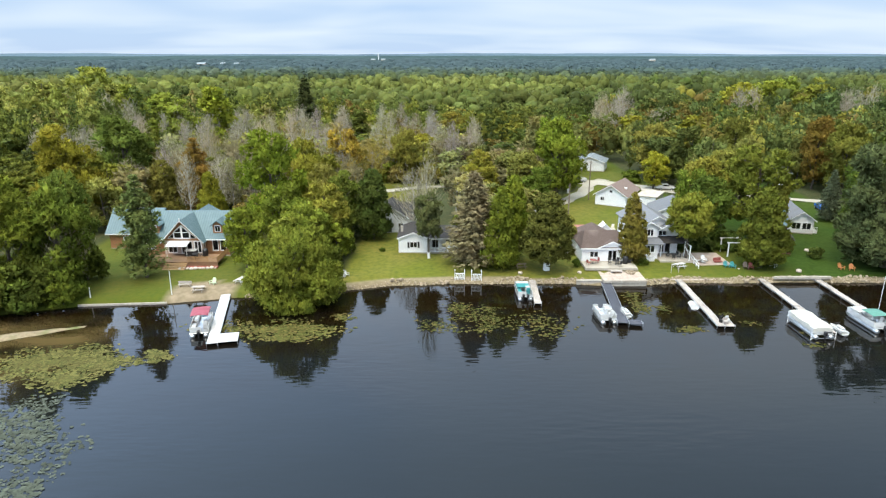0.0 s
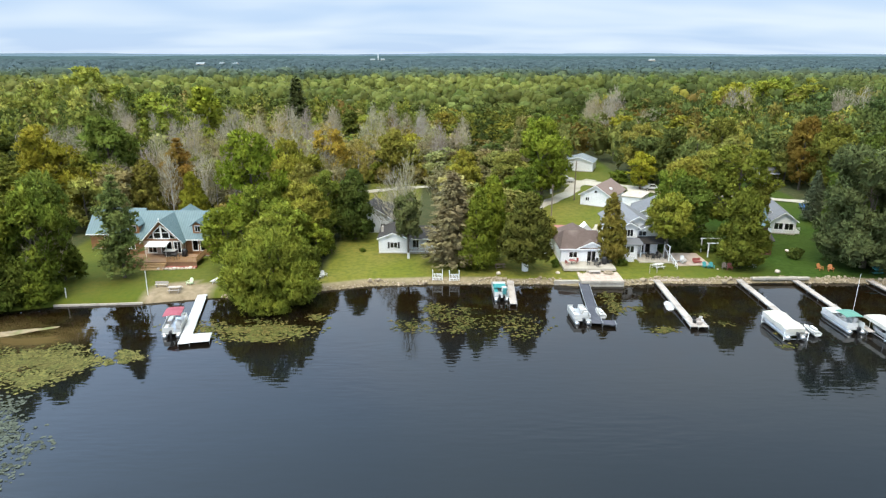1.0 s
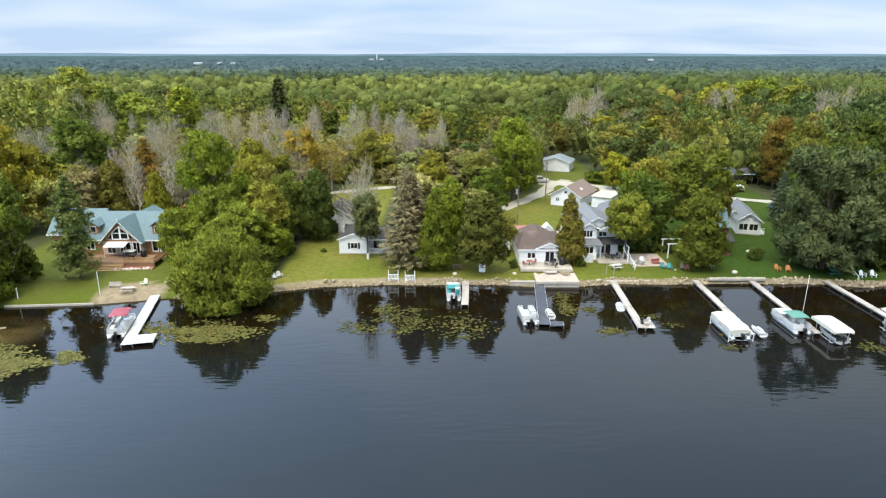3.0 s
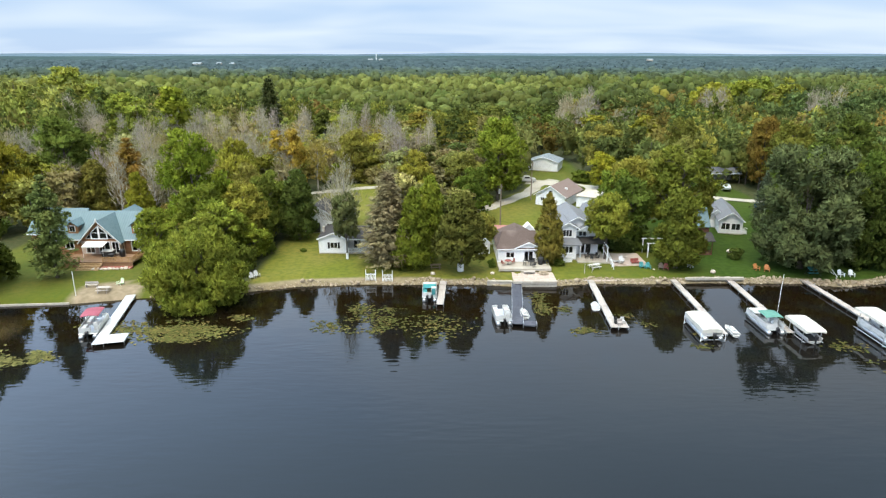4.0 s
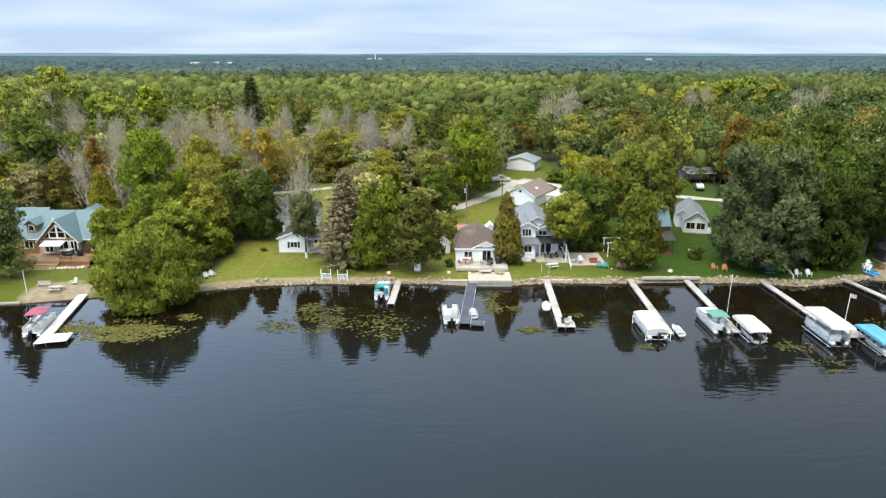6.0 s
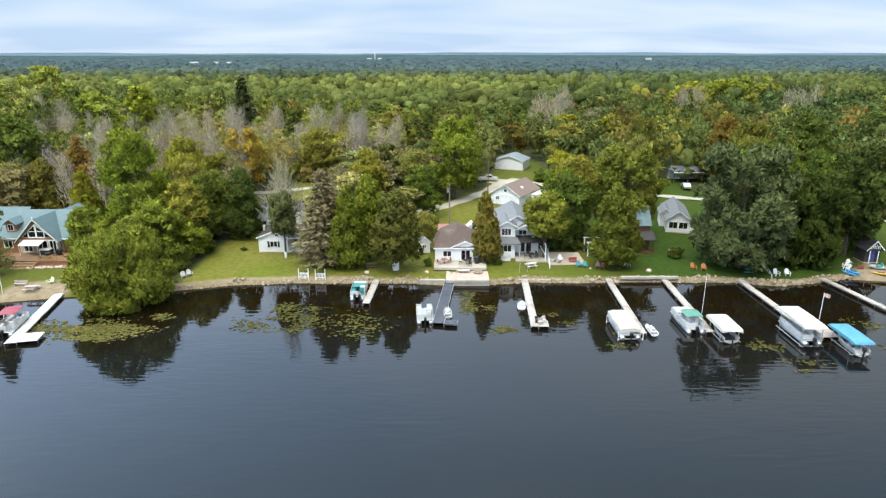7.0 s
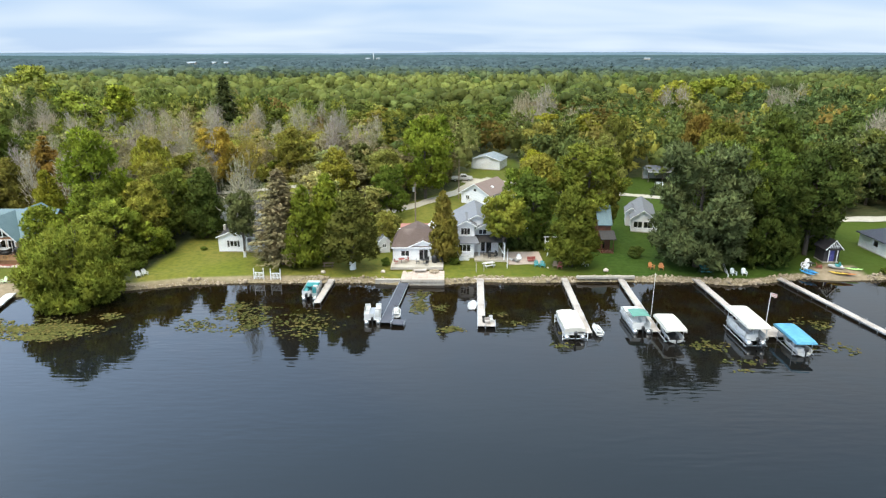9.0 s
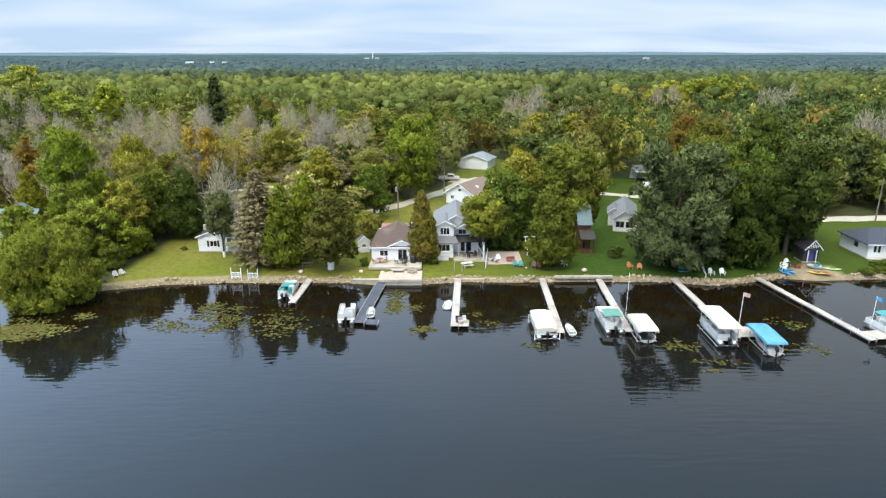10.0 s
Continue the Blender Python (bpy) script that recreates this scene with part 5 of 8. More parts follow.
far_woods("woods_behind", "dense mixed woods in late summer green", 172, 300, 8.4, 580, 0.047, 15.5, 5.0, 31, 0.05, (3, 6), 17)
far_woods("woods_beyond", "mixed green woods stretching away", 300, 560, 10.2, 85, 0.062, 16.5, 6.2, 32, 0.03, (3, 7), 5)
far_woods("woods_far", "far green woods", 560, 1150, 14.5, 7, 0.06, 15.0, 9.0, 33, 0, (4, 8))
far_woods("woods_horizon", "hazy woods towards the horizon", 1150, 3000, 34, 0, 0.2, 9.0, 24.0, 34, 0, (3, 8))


# ---- houses ----
def wall(parent, axis, at, a0, a1, z0, z1, mat, holes=(), thick=0.18, label="", name="wall"):
    """A wall with openings cut through it. axis 'x': runs along x, its outer face at y = at (thickness to +y); axis 'y' likewise to +x. holes: (a, z, w, h)."""
    bm = bmesh.new()
    As = sorted({a0, a1, *[v for a, z, w, h in holes for v in (a, a + w)]})
    Zs = sorted({z0, z1, *[v for a, z, w, h in holes for v in (z, z + h)]})
    for p, q in zip(As, As[1:]):
        for r, s in zip(Zs, Zs[1:]):
            if not any(a - 1e-6 <= p and q <= a + w + 1e-6 and z - 1e-6 <= r and s <= z + h + 1e-6 for a, z, w, h in holes):
                box(bm, *((p, q, at, at + thick) if axis == "x" else (at, at + thick, p, q)), r, s)
    bmesh.ops.remove_doubles(bm, verts=bm.verts[:], dist=0.0005)
    return part(name, bm, mat, parent, label)


def window(parent, axis, at, a, z, w, h, mat=None, sash=1, bars_across=0, frame_w=0.09, name="window", label="white-framed window", proud=0.05, shutters=None):
    """A window set in an opening: a frame with its mullions, and glass behind it."""
    mat = mat or M_WHITE
    bm = bmesh.new()

    def put(u0, u1, v0, v1, d0, d1):
        box(bm, *((u0, u1, at + d0, at + d1) if axis == "x" else (at + d0, at + d1, u0, u1)), v0, v1)
    f = frame_w
    put(a - f, a + w + f, z - f, z + 0.02, -proud, 0.12)
    put(a - f, a + w + f, z + h - 0.02, z + h + f, -proud, 0.12)
    put(a - f, a + 0.02, z + 0.02, z + h - 0.02, -proud, 0.12)
    put(a + w - 0.02, a + w + f, z + 0.02, z + h - 0.02, -proud, 0.12)
    for i in range(1, sash + 1):
        u = a + w * i / (sash + 1)
        put(u - 0.035, u + 0.035, z + 0.02, z + h - 0.02, -0.01, 0.10)
    for i in range(1, bars_across + 1):
        v = z + h * i / (bars_across + 1)
        put(a + 0.02, a + w - 0.02, v - 0.03, v + 0.03, 0.0, 0.09)
    win = part(name, bm, mat, parent, label)
    gl = bmesh.new()
    box(gl, *((a + 0.02, a + w - 0.02, at + 0.10, at + 0.115) if axis == "x" else (at + 0.10, at + 0.115, a + 0.02, a + w - 0.02)), z + 0.02, z + h - 0.02)
    pane = part("pane", gl, M_GLASS, win)
    pane.visible_shadow = False
    # a dark sheet set behind the glass in place of the room's shade
    dark = bmesh.new()
    box(dark, *((a - 0.3, a + w + 0.3, at + 0.9, at + 0.95) if axis == "x" else (at + 0.9, at + 0.95, a - 0.3, a + w + 0.3)), z - 0.3, z + h + 0.3)
    part("curtain", dark, M_DARKSTEEL, win, "dark sheet standing in for the unlit room")
    if shutters:
        for u in (a - f - 0.36, a + w + f):
            part("shutter", boxes((u, u + 0.34, at - 0.06, at - 0.002, z - 0.05, z + h + 0.05)), shutters, parent, "black shutter")
    return win


def slope(bm, a, b, c, d, t=0.14):
    """A roof slab from four corners (eave, eave, ridge, ridge), t thick."""
    a, b, c, d = (Vector(p) for p in (a, b, c, d))
    up = Vector((0, 0, t))
    lo = [bm.verts.new(p) for p in (a, b, c, d)]
    hi = [bm.verts.new(p + up) for p in (a, b, c, d)]
    bm.faces.new(lo[::-1])
    bm.faces.new(hi)
    for i in range(4):
        j = (i + 1) % 4
        bm.faces.new((lo[i], lo[j], hi[j], hi[i]))


def gable_roof(parent, x0, x1, y0, y1, z, rise, axis, mat, wall_mat=None, o=0.4, hip=(0, 0), trim=True, label="", gables=(True, True), t=0.14):
    """A pitched roof over a rectangle. axis: the ridge's way. hip: how far each end of the ridge is drawn in."""
    bm = bmesh.new()
    if axis == "y":
        xm, k = (x0 + x1) / 2, rise / ((x1 - x0) / 2)
        e = z - k * o
        r0, r1 = (xm, y0 - o + hip[0], z + rise), (xm, y1 + o - hip[1], z + rise)
        slope(bm, (x0 - o, y1 + o, e), (x0 - o, y0 - o, e), r0, r1, t)
        slope(bm, (x1 + o, y0 - o, e), (x1 + o, y1 + o, e), r1, r0, t)
        ends = (((x1 + o, y0 - o, e), (x0 - o, y0 - o, e), r0), ((x0 - o, y1 + o, e), (x1 + o, y1 + o, e), r1))
    else:
        ym, k = (y0 + y1) / 2, rise / ((y1 - y0) / 2)
        e = z - k * o
        r0, r1 = (x0 - o + hip[0], ym, z + rise), (x1 + o - hip[1], ym, z + rise)
        slope(bm, (x0 - o, y0 - o, e), (x1 + o, y0 - o, e), r1, r0, t)
        slope(bm, (x1 + o, y1 + o, e), (x0 - o, y1 + o, e), r0, r1, t)
        ends = (((x0 - o, y0 - o, e), (x0 - o, y1 + o, e), r0), ((x1 + o, y1 + o, e), (x1 + o, y0 - o, e), r1))
    for h, (a, b, r) in zip(hip, ends):
        if h > 0:
            slope(bm, b, a, r, r, t)
    bmesh.ops.remove_doubles(bm, verts=bm.verts[:], dist=0.0005)
    bmesh.ops.recalc_face_normals(bm, faces=bm.faces[:])
    roof = part("roof", bm, mat, parent, label)
    if wall_mat:
        for side, on in zip((0, 1), gables):
            if hip[side] > 0 or not on:
                continue
            g = bmesh.new()
            if axis == "y":
                y = y0 if side == 0 else y1 - 0.18
                prism(g, [(x0, z), (x1, z), ((x0 + x1) / 2, z + rise - 0.02)], "y", y, y + 0.18)
            else:
                x = x0 if side == 0 else x1 - 0.18
                prism(g, [(y0, z), (y1, z), ((y0 + y1) / 2, z + rise - 0.02)], "x", x, x + 0.18)
            part("gable_wall", g, wall_mat, parent)
    if trim and axis == "y" and hip[0] == 0:
        g = bmesh.new()
        w = 0.2
        for s in (-1, 1):
            xa = (x0 + x1) / 2 + s * ((x1 - x0) / 2 + o)
            vs = [(xa, e), (xa, e + w), ((x0 + x1) / 2, z + rise + w), ((x0 + x1) / 2, z + rise)]
            prism(g, vs if s > 0 else vs[::-1], "y", y0 - o - 0.05, y0 - o - 0.003)
        part("barge_board", g, M_WHITE, roof, "white barge board")
    if trim and axis == "x":
        part("fascia", boxes((x0 - o, x1 + o, y0 - o - 0.04, y0 - o - 0.003, e - 0.04, e + 0.15)), M_WHITE, roof, "white fascia board")
    return roof


def shell(parent, x0, x1, y0, y1, z0, z1, mat, front=(), left=(), right=(), back=()):
    wall(parent, "x", y0, x0, x1, z0, z1, mat, front)
    wall(parent, "x", y1 - 0.18, x0, x1, z0, z1, mat, back)
    wall(parent, "y", x0, y0 + 0.18, y1 - 0.18, z0, z1, mat, left)
    wall(parent, "y", x1 - 0.18, y0 + 0.18, y1 - 0.18, z0, z1, mat, right)


def footing(parent, x0, x1, y0, y1, z1=0.1):
    part("foundation", boxes((x0 - 0.04, x1 + 0.04, y0 - 0.04, y1 + 0.04, -0.6, z1)), M_CONCRETE, parent)


def railing(parent, a, b, z0, h, mat, step=0.16, name="railing", thick=0.05):
    a, b = Vector((*a, 0)), Vector((*b, 0))
    bm = bmesh.new()
    n = max(2, int((b - a).length / step))
    ang = math.atan2(b.y - a.y, b.x - a.x)
    m = Matrix.Translation((a.x, a.y, 0)) @ Matrix.Rotation(ang, 4, "Z")
    L = (b - a).length
    box(bm, 0, L, -thick / 2, thick / 2, z0 + h - 0.09, z0 + h, m)
    box(bm, 0, L, -thick / 2, thick / 2, z0 + 0.08, z0 + 0.15, m)
    for i in range(n + 1):
        x = L * i / n
        w = 0.05 if i % 8 == 0 else 0.02
        box(bm, x - w, x + w, -thick / 3, thick / 3, z0, z0 + h, m)
    return part(name, bm, mat, parent)


M_SLATE = surface("blue_grey_shingles", (0.046, 0.052, 0.070), (0.080, 0.088, 0.112), (0.062, 0.068, 0.088), scale=9, big=0.35, rough=0.95, bump=0.5, spec=0.1)
M_STEPWOOD = surface("golden_stair_wood", (0.36, 0.21, 0.09), (0.46, 0.29, 0.14), (0.28, 0.15, 0.06), scale=4, stretch=(0.4, 5, 5), rough=0.6)


def log_house():
    h = thing("log_house", pose(-46, 103.5, 1.05), "honey-coloured log house with blue-green metal roof and wide deck", "house")
    # wing, main body, front gable
    footing(h, -12.9, -5.4, 4.0, 11.5)
    shell(h, -12.9, -5.4, 4.0, 11.5, 0, 3.1, M_LOG, front=[(-10.4, 1.0, 1.5, 1.2)])
    window(h, "x", 4.0, -10.4, 1.0, 1.5, 1.2)
    gable_roof(h, -12.9, -4.5, 4.0, 11.5, 3.1, 3.3, "x", M_GREENROOF, M_LOG, 0.5, (0, 0), gables=(True, False))
    footing(h, -5.5, 9.5, 0, 9.4)
    shell(h, -5.5, 9.5, 0, 9.4, 0, 3.2, M_LOG, front=[(6.7, 0.9, 0.9, 2.0), (8.0, 0.9, 0.9, 2.0), (-4.6, 1.2, 1.4, 1.2)])
    window(h, "x", 0, 6.7, 0.9, 0.9, 2.0, sash=0)
    window(h, "x", 0, 8.0, 0.9, 0.9, 2.0, sash=0)
    window(h, "x", 0, -4.6, 1.2, 1.4, 1.2)
    gable_roof(h, -5.5, 9.5, 0, 9.4, 3.2, 3.45, "x", M_GREENROOF, M_LOG, 0.5)
    gable_roof(h, -0.4, 5.0, 4.2, 11.5, 4.6, 1.6, "y", M_GREENROOF_Y, M_LOG, 0.3, trim=False, gables=(False, True))
    # stone front under the great window
    footing(h, -0.9, 5.5, -1.6, 0.0)
    wall(h, "x", -1.6, -0.9, 5.5, 0, 3.1, M_STONEWALL, [(-0.2, 1.0, 1.4, 1.9), (2.0, 0.9, 1.8, 2.0), (4.2, 1.0, 1.1, 1.9)], label="pinkish stone veneer wall")
    wall(h, "y", -0.9, -1.42, 0.0, 0, 3.1, M_STONEWALL)
    wall(h, "y", 5.32, -1.42, 0.0, 0, 3.1, M_STONEWALL)
    for a, w in ((-0.2, 1.4), (2.0, 1.8), (4.2, 1.1)):
        window(h, "x", -1.6, a, 1.0 if a != 2.0 else 0.9, w, 1.9 if a != 2.0 else 2.0)
    gable_roof(h, -0.9, 5.5, -1.6, 5.4, 3.1, 3.4, "y", M_GREENROOF_Y, M_LOG, 0.45, gables=(True, False))
    # the great window: two tall lights with raked heads and a triangle on each side
    for k, shape in enumerate(([(1.05, 3.55), (2.17, 3.55), (2.17, 5.55), (1.05, 4.55)], [(2.43, 3.55), (3.55, 3.55), (3.55, 4.55), (2.43, 5.55)],
                               [(0.0, 3.55), (0.88, 3.55), (0.88, 4.4)], [(3.72, 3.55), (4.6, 3.55), (3.72, 4.4)])):
        c = Vector((sum(p[0] for p in shape) / len(shape), sum(p[1] for p in shape) / len(shape)))
        outer = [tuple(c + (Vector(p) - c) * 1.22) for p in shape]
        win = part("window", prism(bmesh.new(), outer, "y", -1.70, -1.64), M_WHITE, h, "white trimmed gable window")
        part("pane", prism(bmesh.new(), [tuple(c + (Vector(p) - c) * 0.93) for p in shape], "y", -1.74, -1.702), M_BLACKGLASS, win)
        if k < 2:
            part("transom", boxes((min(p[0] for p in shape), max(p[0] for p in shape), -1.77, -1.742, 4.48, 4.58)), M_WHITE, win)
    # dormers
    for x in (-3.3, 7.6):
        d = bmesh.new()
        box(d, x - 0.85, x + 0.85, 0.6, 3.5, 3.3, 5.2)
        dm = part("dormer", d, M_LOG, h)
        bm = bmesh.new()
        slope(bm, (x - 1.15, 3.8, 5.0), (x - 1.15, 0.2, 5.0), (x, 0.2, 5.9), (x, 3.8, 5.9))
        slope(bm, (x + 1.15, 0.2, 5.0), (x + 1.15, 3.8, 5.0), (x, 3.8, 5.9), (x, 0.2, 5.9))
        part("dormer_roof", bm, M_GREENROOF_Y, dm)
        part("dormer_gable", prism(bmesh.new(), [(x - 0.85, 5.2), (x + 0.85, 5.2), (x, 5.88)], "y", 0.6, 0.75), M_LOG, dm)
        part("dormer_window", boxes((x - 0.5, x + 0.5, 0.52, 0.597, 4.05, 5.15)), M_WHITE, dm, "white window")
        part("pane", boxes((x - 0.4, x - 0.03, 0.48, 0.518, 4.15, 5.05), (x + 0.03, x + 0.4, 0.48, 0.518, 4.15, 5.05)), M_BLACKGLASS, dm)
    part("finial", bars(((2.3, -2.0, 6.5), (2.3, -2.0, 7.0)), r=0.09), M_WHITE, h, "white finial on the front gable")
    # deck, steps and rails
    bm = boxes((-2.4, 9.5, -6.0, -1.66, 0.62, 0.78))
    deck = part("deck", bm, M_DECKWOOD, h, "stained timber deck")
    part("deck_skirt", boxes((-2.3, 9.4, -5.92, -5.86, -0.2, 0.62), (-2.35, -2.29, -5.85, -1.7, -0.2, 0.62)), M_DECKWOOD, deck)
    for i in range(5):
        part("step", boxes((1.0, 4.5, -6.35 - 0.34 * i, -6.002 - 0.34 * i, 0.5 - 0.15 * i, 0.6 - 0.15 * i)), M_STEPWOOD, deck)
    for x in (0.9, 4.52):
        st = bmesh.new()
        prism(st, [(-6.0, -0.2), (-6.0, 0.62), (-7.75, -0.1), (-7.75, -0.2)], "x", x, x + 0.08)
        part("stringer", st, M_DECKWOOD, deck)
    for a, b in (((-2.3, -5.9), (0.9, -5.9)), ((4.6, -5.9), (9.4, -5.9)), ((-2.3, -5.9), (-2.3, -1.8)), ((9.4, -5.9), (9.4, -1.0))):
        rl = railing(deck, a, b, 0.78, 0.85, M_STEPWOOD, 0.13)
    # awning
    aw = bmesh.new()
    slope(aw, (0.1, -3.5, 2.6), (3.6, -3.5, 2.6), (3.6, -1.7, 3.0), (0.1, -1.7, 3.0), 0.05)
    box(aw, 0.1, 3.6, -3.52, -3.46, 2.5, 2.64)
    a = part("awning", aw, M_WHITE, h, "white fabric awning over the deck")
    for x in (0.2, 3.5):
        part("awning_post", bars(((x, -3.45, 0.78), (x, -3.45, 2.6)), r=0.035), M_WHITE, a)
    # bed with rocks
    bed = tagged(new("planting_bed", mesh_of("planting_bed", boxes((-42.2, -36.4, 96.6, 97.45, 0.8, 1.22), bevel=0.05), surface("red_mulch", (0.22, 0.07, 0.05), (0.30, 0.11, 0.08), scale=6, rough=1.0))),
                 "red mulch bed along the foot of a deck", "planting bed")
    rng = np.random.default_rng(3)
    for i in range(10):
        rock(-42.3 + 0.62 * i, 96.35 + rng.uniform(-0.15, 0.15) + (0.12 * (i - 6) if i > 6 else 0), rng.uniform(0.5, 0.95), rng, "large pale boulder edging a planting bed")


def rock(x, y, size, rng, label):
    bm = bmesh.new()
    bmesh.ops.create_icosphere(bm, subdivisions=2, radius=size / 2)
    for v in bm.verts:
        v.co *= 1 + 0.3 * noise.noise(v.co * 3 / size + Vector((x, y, 0)))
        v.co.z *= 0.7
    ob = new("boulder", mesh_of("boulder", bm, M_PALEROCK))
    ob.matrix_basis = pose(x, y, float(land_z(x, y)) + size * 0.2, 0, 0, rng.uniform(0, 360))
    return tagged(ob, label, "rock", "boulders")


M_PALEROCK = surface("pale_rock", (0.45, 0.38, 0.32), (0.60, 0.53, 0.46), (0.36, 0.28, 0.22), scale=2, big=0.9, rough=0.95, bump=0.5)


def black_glass():
    m, nt, b = shader("dark_window_glass", 0.04, 0, 0.6)
    b.inputs["Base Color"].default_value = (0.012, 0.014, 0.016, 1)
    return m


M_BLACKGLASS = black_glass()


def white_house():
    h = thing("white_cottage", pose(-7.7, 105, 1.0), "low white cottage with charcoal roof and railed porch", "house")
    footing(h, 0, 11.5, 0, 8.0)
    shell(h, 0, 5.0, 0, 8.0, 0, 2.6, M_SIDING, front=[(2.0, 0.95, 1.2, 1.0)])
    window(h, "x", 0, 2.0, 0.95, 1.2, 1.0, shutters=M_BLACK)
    shell(h, 5.0, 11.5, 1.8, 8.0, 0, 2.6, M_SIDING, front=[(5.8, 0.2, 1.2, 2.0), (8.2, 0.9, 1.6, 1.1)])
    window(h, "x", 1.8, 5.8, 0.2, 1.2, 2.0)
    window(h, "x", 1.8, 8.2, 0.9, 1.6, 1.1)
    gable_roof(h, 0, 5.0, 0, 8.0, 2.6, 0.95, "y", M_DARKROOF, M_SIDING, 0.3)
    gable_roof(h, 5.32, 11.5, 0, 8.0, 2.6, 1.2, "x", M_DARKROOF, M_SIDING, 0.3)
    p = part("porch", boxes((5.0, 11.5, -0.2, 1.78, 0.08, 0.22)), M_GREYDECK, h)
    railing(p, (5.1, -0.15), (11.4, -0.15), 0.22, 0.85, M_WHITE, 0.14)
    for x in (6.9, 11.3):
        part("porch_post", boxes((x, x + 0.15, -0.2, -0.05, 0.2, 2.3)), M_WHITE, p)
    part("chimney", boxes((0.3, 0.7, 2.2, 2.6, 3.2, 4.2), bevel=0.02), M_CONCRETE, h)
    g = thing("white_garage", pose(-14.5, 118, 1.0), "white garage with dark shingle roof at the lawn's end", "garage")
    footing(g, 0, 8.5, 0, 8)
    shell(g, 0, 8.5, 0, 8, 0, 2.5, M_SIDING, front=[(2.0, 0.0, 2.6, 2.1), (5.9, 1.0, 0.9, 0.9)])
    part("garage_door", boxes(*[(2.02, 4.58, 0.1, 0.15, 0.02 + 0.5 * i, 0.5 + 0.5 * i) for i in range(4)]), M_DARKSTEEL, g, "dark open garage bay door")
    window(g, "x", 0, 5.9, 1.0, 0.9, 0.9)
    gable_roof(g, 0, 8.5, 0, 8, 2.5, 2.7, "y", M_DARKROOF, M_SIDING, 0.4)
    g2 = thing("white_annex", pose(-8.8, 122.5, 1.0), "small white outbuilding with dark gabled roof", "shed")
    footing(g2, 0, 4.4, 0, 5)
    shell(g2, 0, 4.4, 0, 5, 0, 2.9, M_SIDING, front=[(1.7, 1.0, 0.9, 0.9)])
    window(g2, "x", 0, 1.7, 1.0, 0.9, 0.9)
    gable_roof(g2, 0, 4.4, 0, 5, 2.9, 1.6, "x", M_DARKROOF, M_SIDING, 0.3)


def brown_cottage():
    h = thing("brown_roofed_cottage", pose(22.8, 99, 1.0), "white cottage with brown shingle roof and front deck", "house")
    footing(h, 0, 7.4, 0, 11)
    shell(h, 0, 7.4, 0, 11, 0, 2.7, M_SIDING, front=[(1.35, 1.15, 1.3, 0.95), (4.3, 0.5, 0.65, 1.75), (5.05, 0.5, 0.65, 1.75)])
    window(h, "x", 0, 1.35, 1.15, 1.3, 0.95)
    for a in (4.3, 5.05):
        window(h, "x", 0, a, 0.5, 0.65, 1.75, sash=0, label="white glazed patio door", name="patio_door")
    gable_roof(h, 0, 7.4, 0, 7.0, 2.7, 2.0, "x", M_BROWNROOF, M_SIDING, 0.25, (1.2, 1.2))
    gable_roof(h, 2.7, 7.2, -0.02, 3.5, 2.68, 1.0, "y", M_BROWNROOF, M_SIDING, 0.22, gables=(True, False))
    gable_roof(h, 0.6, 6.6, 3.5, 11.2, 2.7, 1.7, "y", M_BROWNROOF, M_SIDING, 0.4, (0, 1.8), trim=False, gables=(False, False))
    dk = part("deck", boxes((-0.1, 8.2, -3.7, -0.06, 0.1, 0.5)), M_CONCRETE, h, "pale raised terrace")
    part("step", boxes((3.4, 5.6, -4.1, -3.702, -0.1, 0.28)), M_CONCRETE, dk)
    # patio by the water
    rng = np.random.default_rng(9)
    pt = tagged(new("patio", mesh_of("patio", boxes((24.6, 31.2, 91.15, 95.2, -0.6, 0.92)), M_CONCRETE)), "pale concrete lakeside patio with a seawall face", "patio", kind="structure")
    k = 0
    base = mesh_of("paver", boxes((-0.39, 0.39, -0.39, 0.39, 0.0, 0.05), bevel=0.015), M_PAVER)
    for i in range(8):
        for j in range(5):
            pv = new("paver", base)
            pv.parent = pt
            pv.matrix_basis = pose(25.05 + 0.81 * i, 91.6 + 0.8 * j, 0.922, 0, 0, rng.choice([0, 90, 180]))
    for i in range(5):
        part("coping", boxes((24.62 + 1.32 * i, 25.90 + 1.32 * i, 91.0, 91.148, 0.55, 0.95), bevel=0.02), M_CONCRETE, pt)
    low = tagged(new("seawall", mesh_of("seawall", boxes((20.6, 24.55, 91.75, 92.2, -0.6, 0.6), bevel=0.03), M_CONCRETE)), "low weathered concrete seawall", "wall", kind="structure")
    for i in range(3):
        part("block", boxes((20.65 + 1.3 * i, 21.9 + 1.3 * i, 91.68, 92.28, 0.602, 0.72), bevel=0.02), M_CONCRETE, low)
    # the low red roof and white things behind it
    s = thing("red_roofed_shed", pose(23.4, 111.5, 1.1), "low shed with faded red roof behind the cottage", "shed")
    shell(s, 0, 4.6, 0, 3.2, 0, 2.0, M_SIDING)
    gable_roof(s, 0, 4.6, 0, 3.2, 2.0, 0.7, "x", surface("faded_red_roof", (0.24, 0.10, 0.085), (0.32, 0.16, 0.13), scale=6, rough=0.9), M_SIDING, 0.25)
    t = thing("white_shed", pose(28.2, 109.6, 1.1), "small white shed with peaked roof", "shed")
    shell(t, 0, 1.8, 0, 1.8, 0, 2.9, M_WHITE)
    gable_roof(t, 0, 1.8, 0, 1.8, 2.9, 0.9, "y", M_WHITE, M_WHITE, 0.2)
    q = thing("white_cabinet", pose(22.6, 109.2, 1.1), "white storage box beside the cottage", "box")
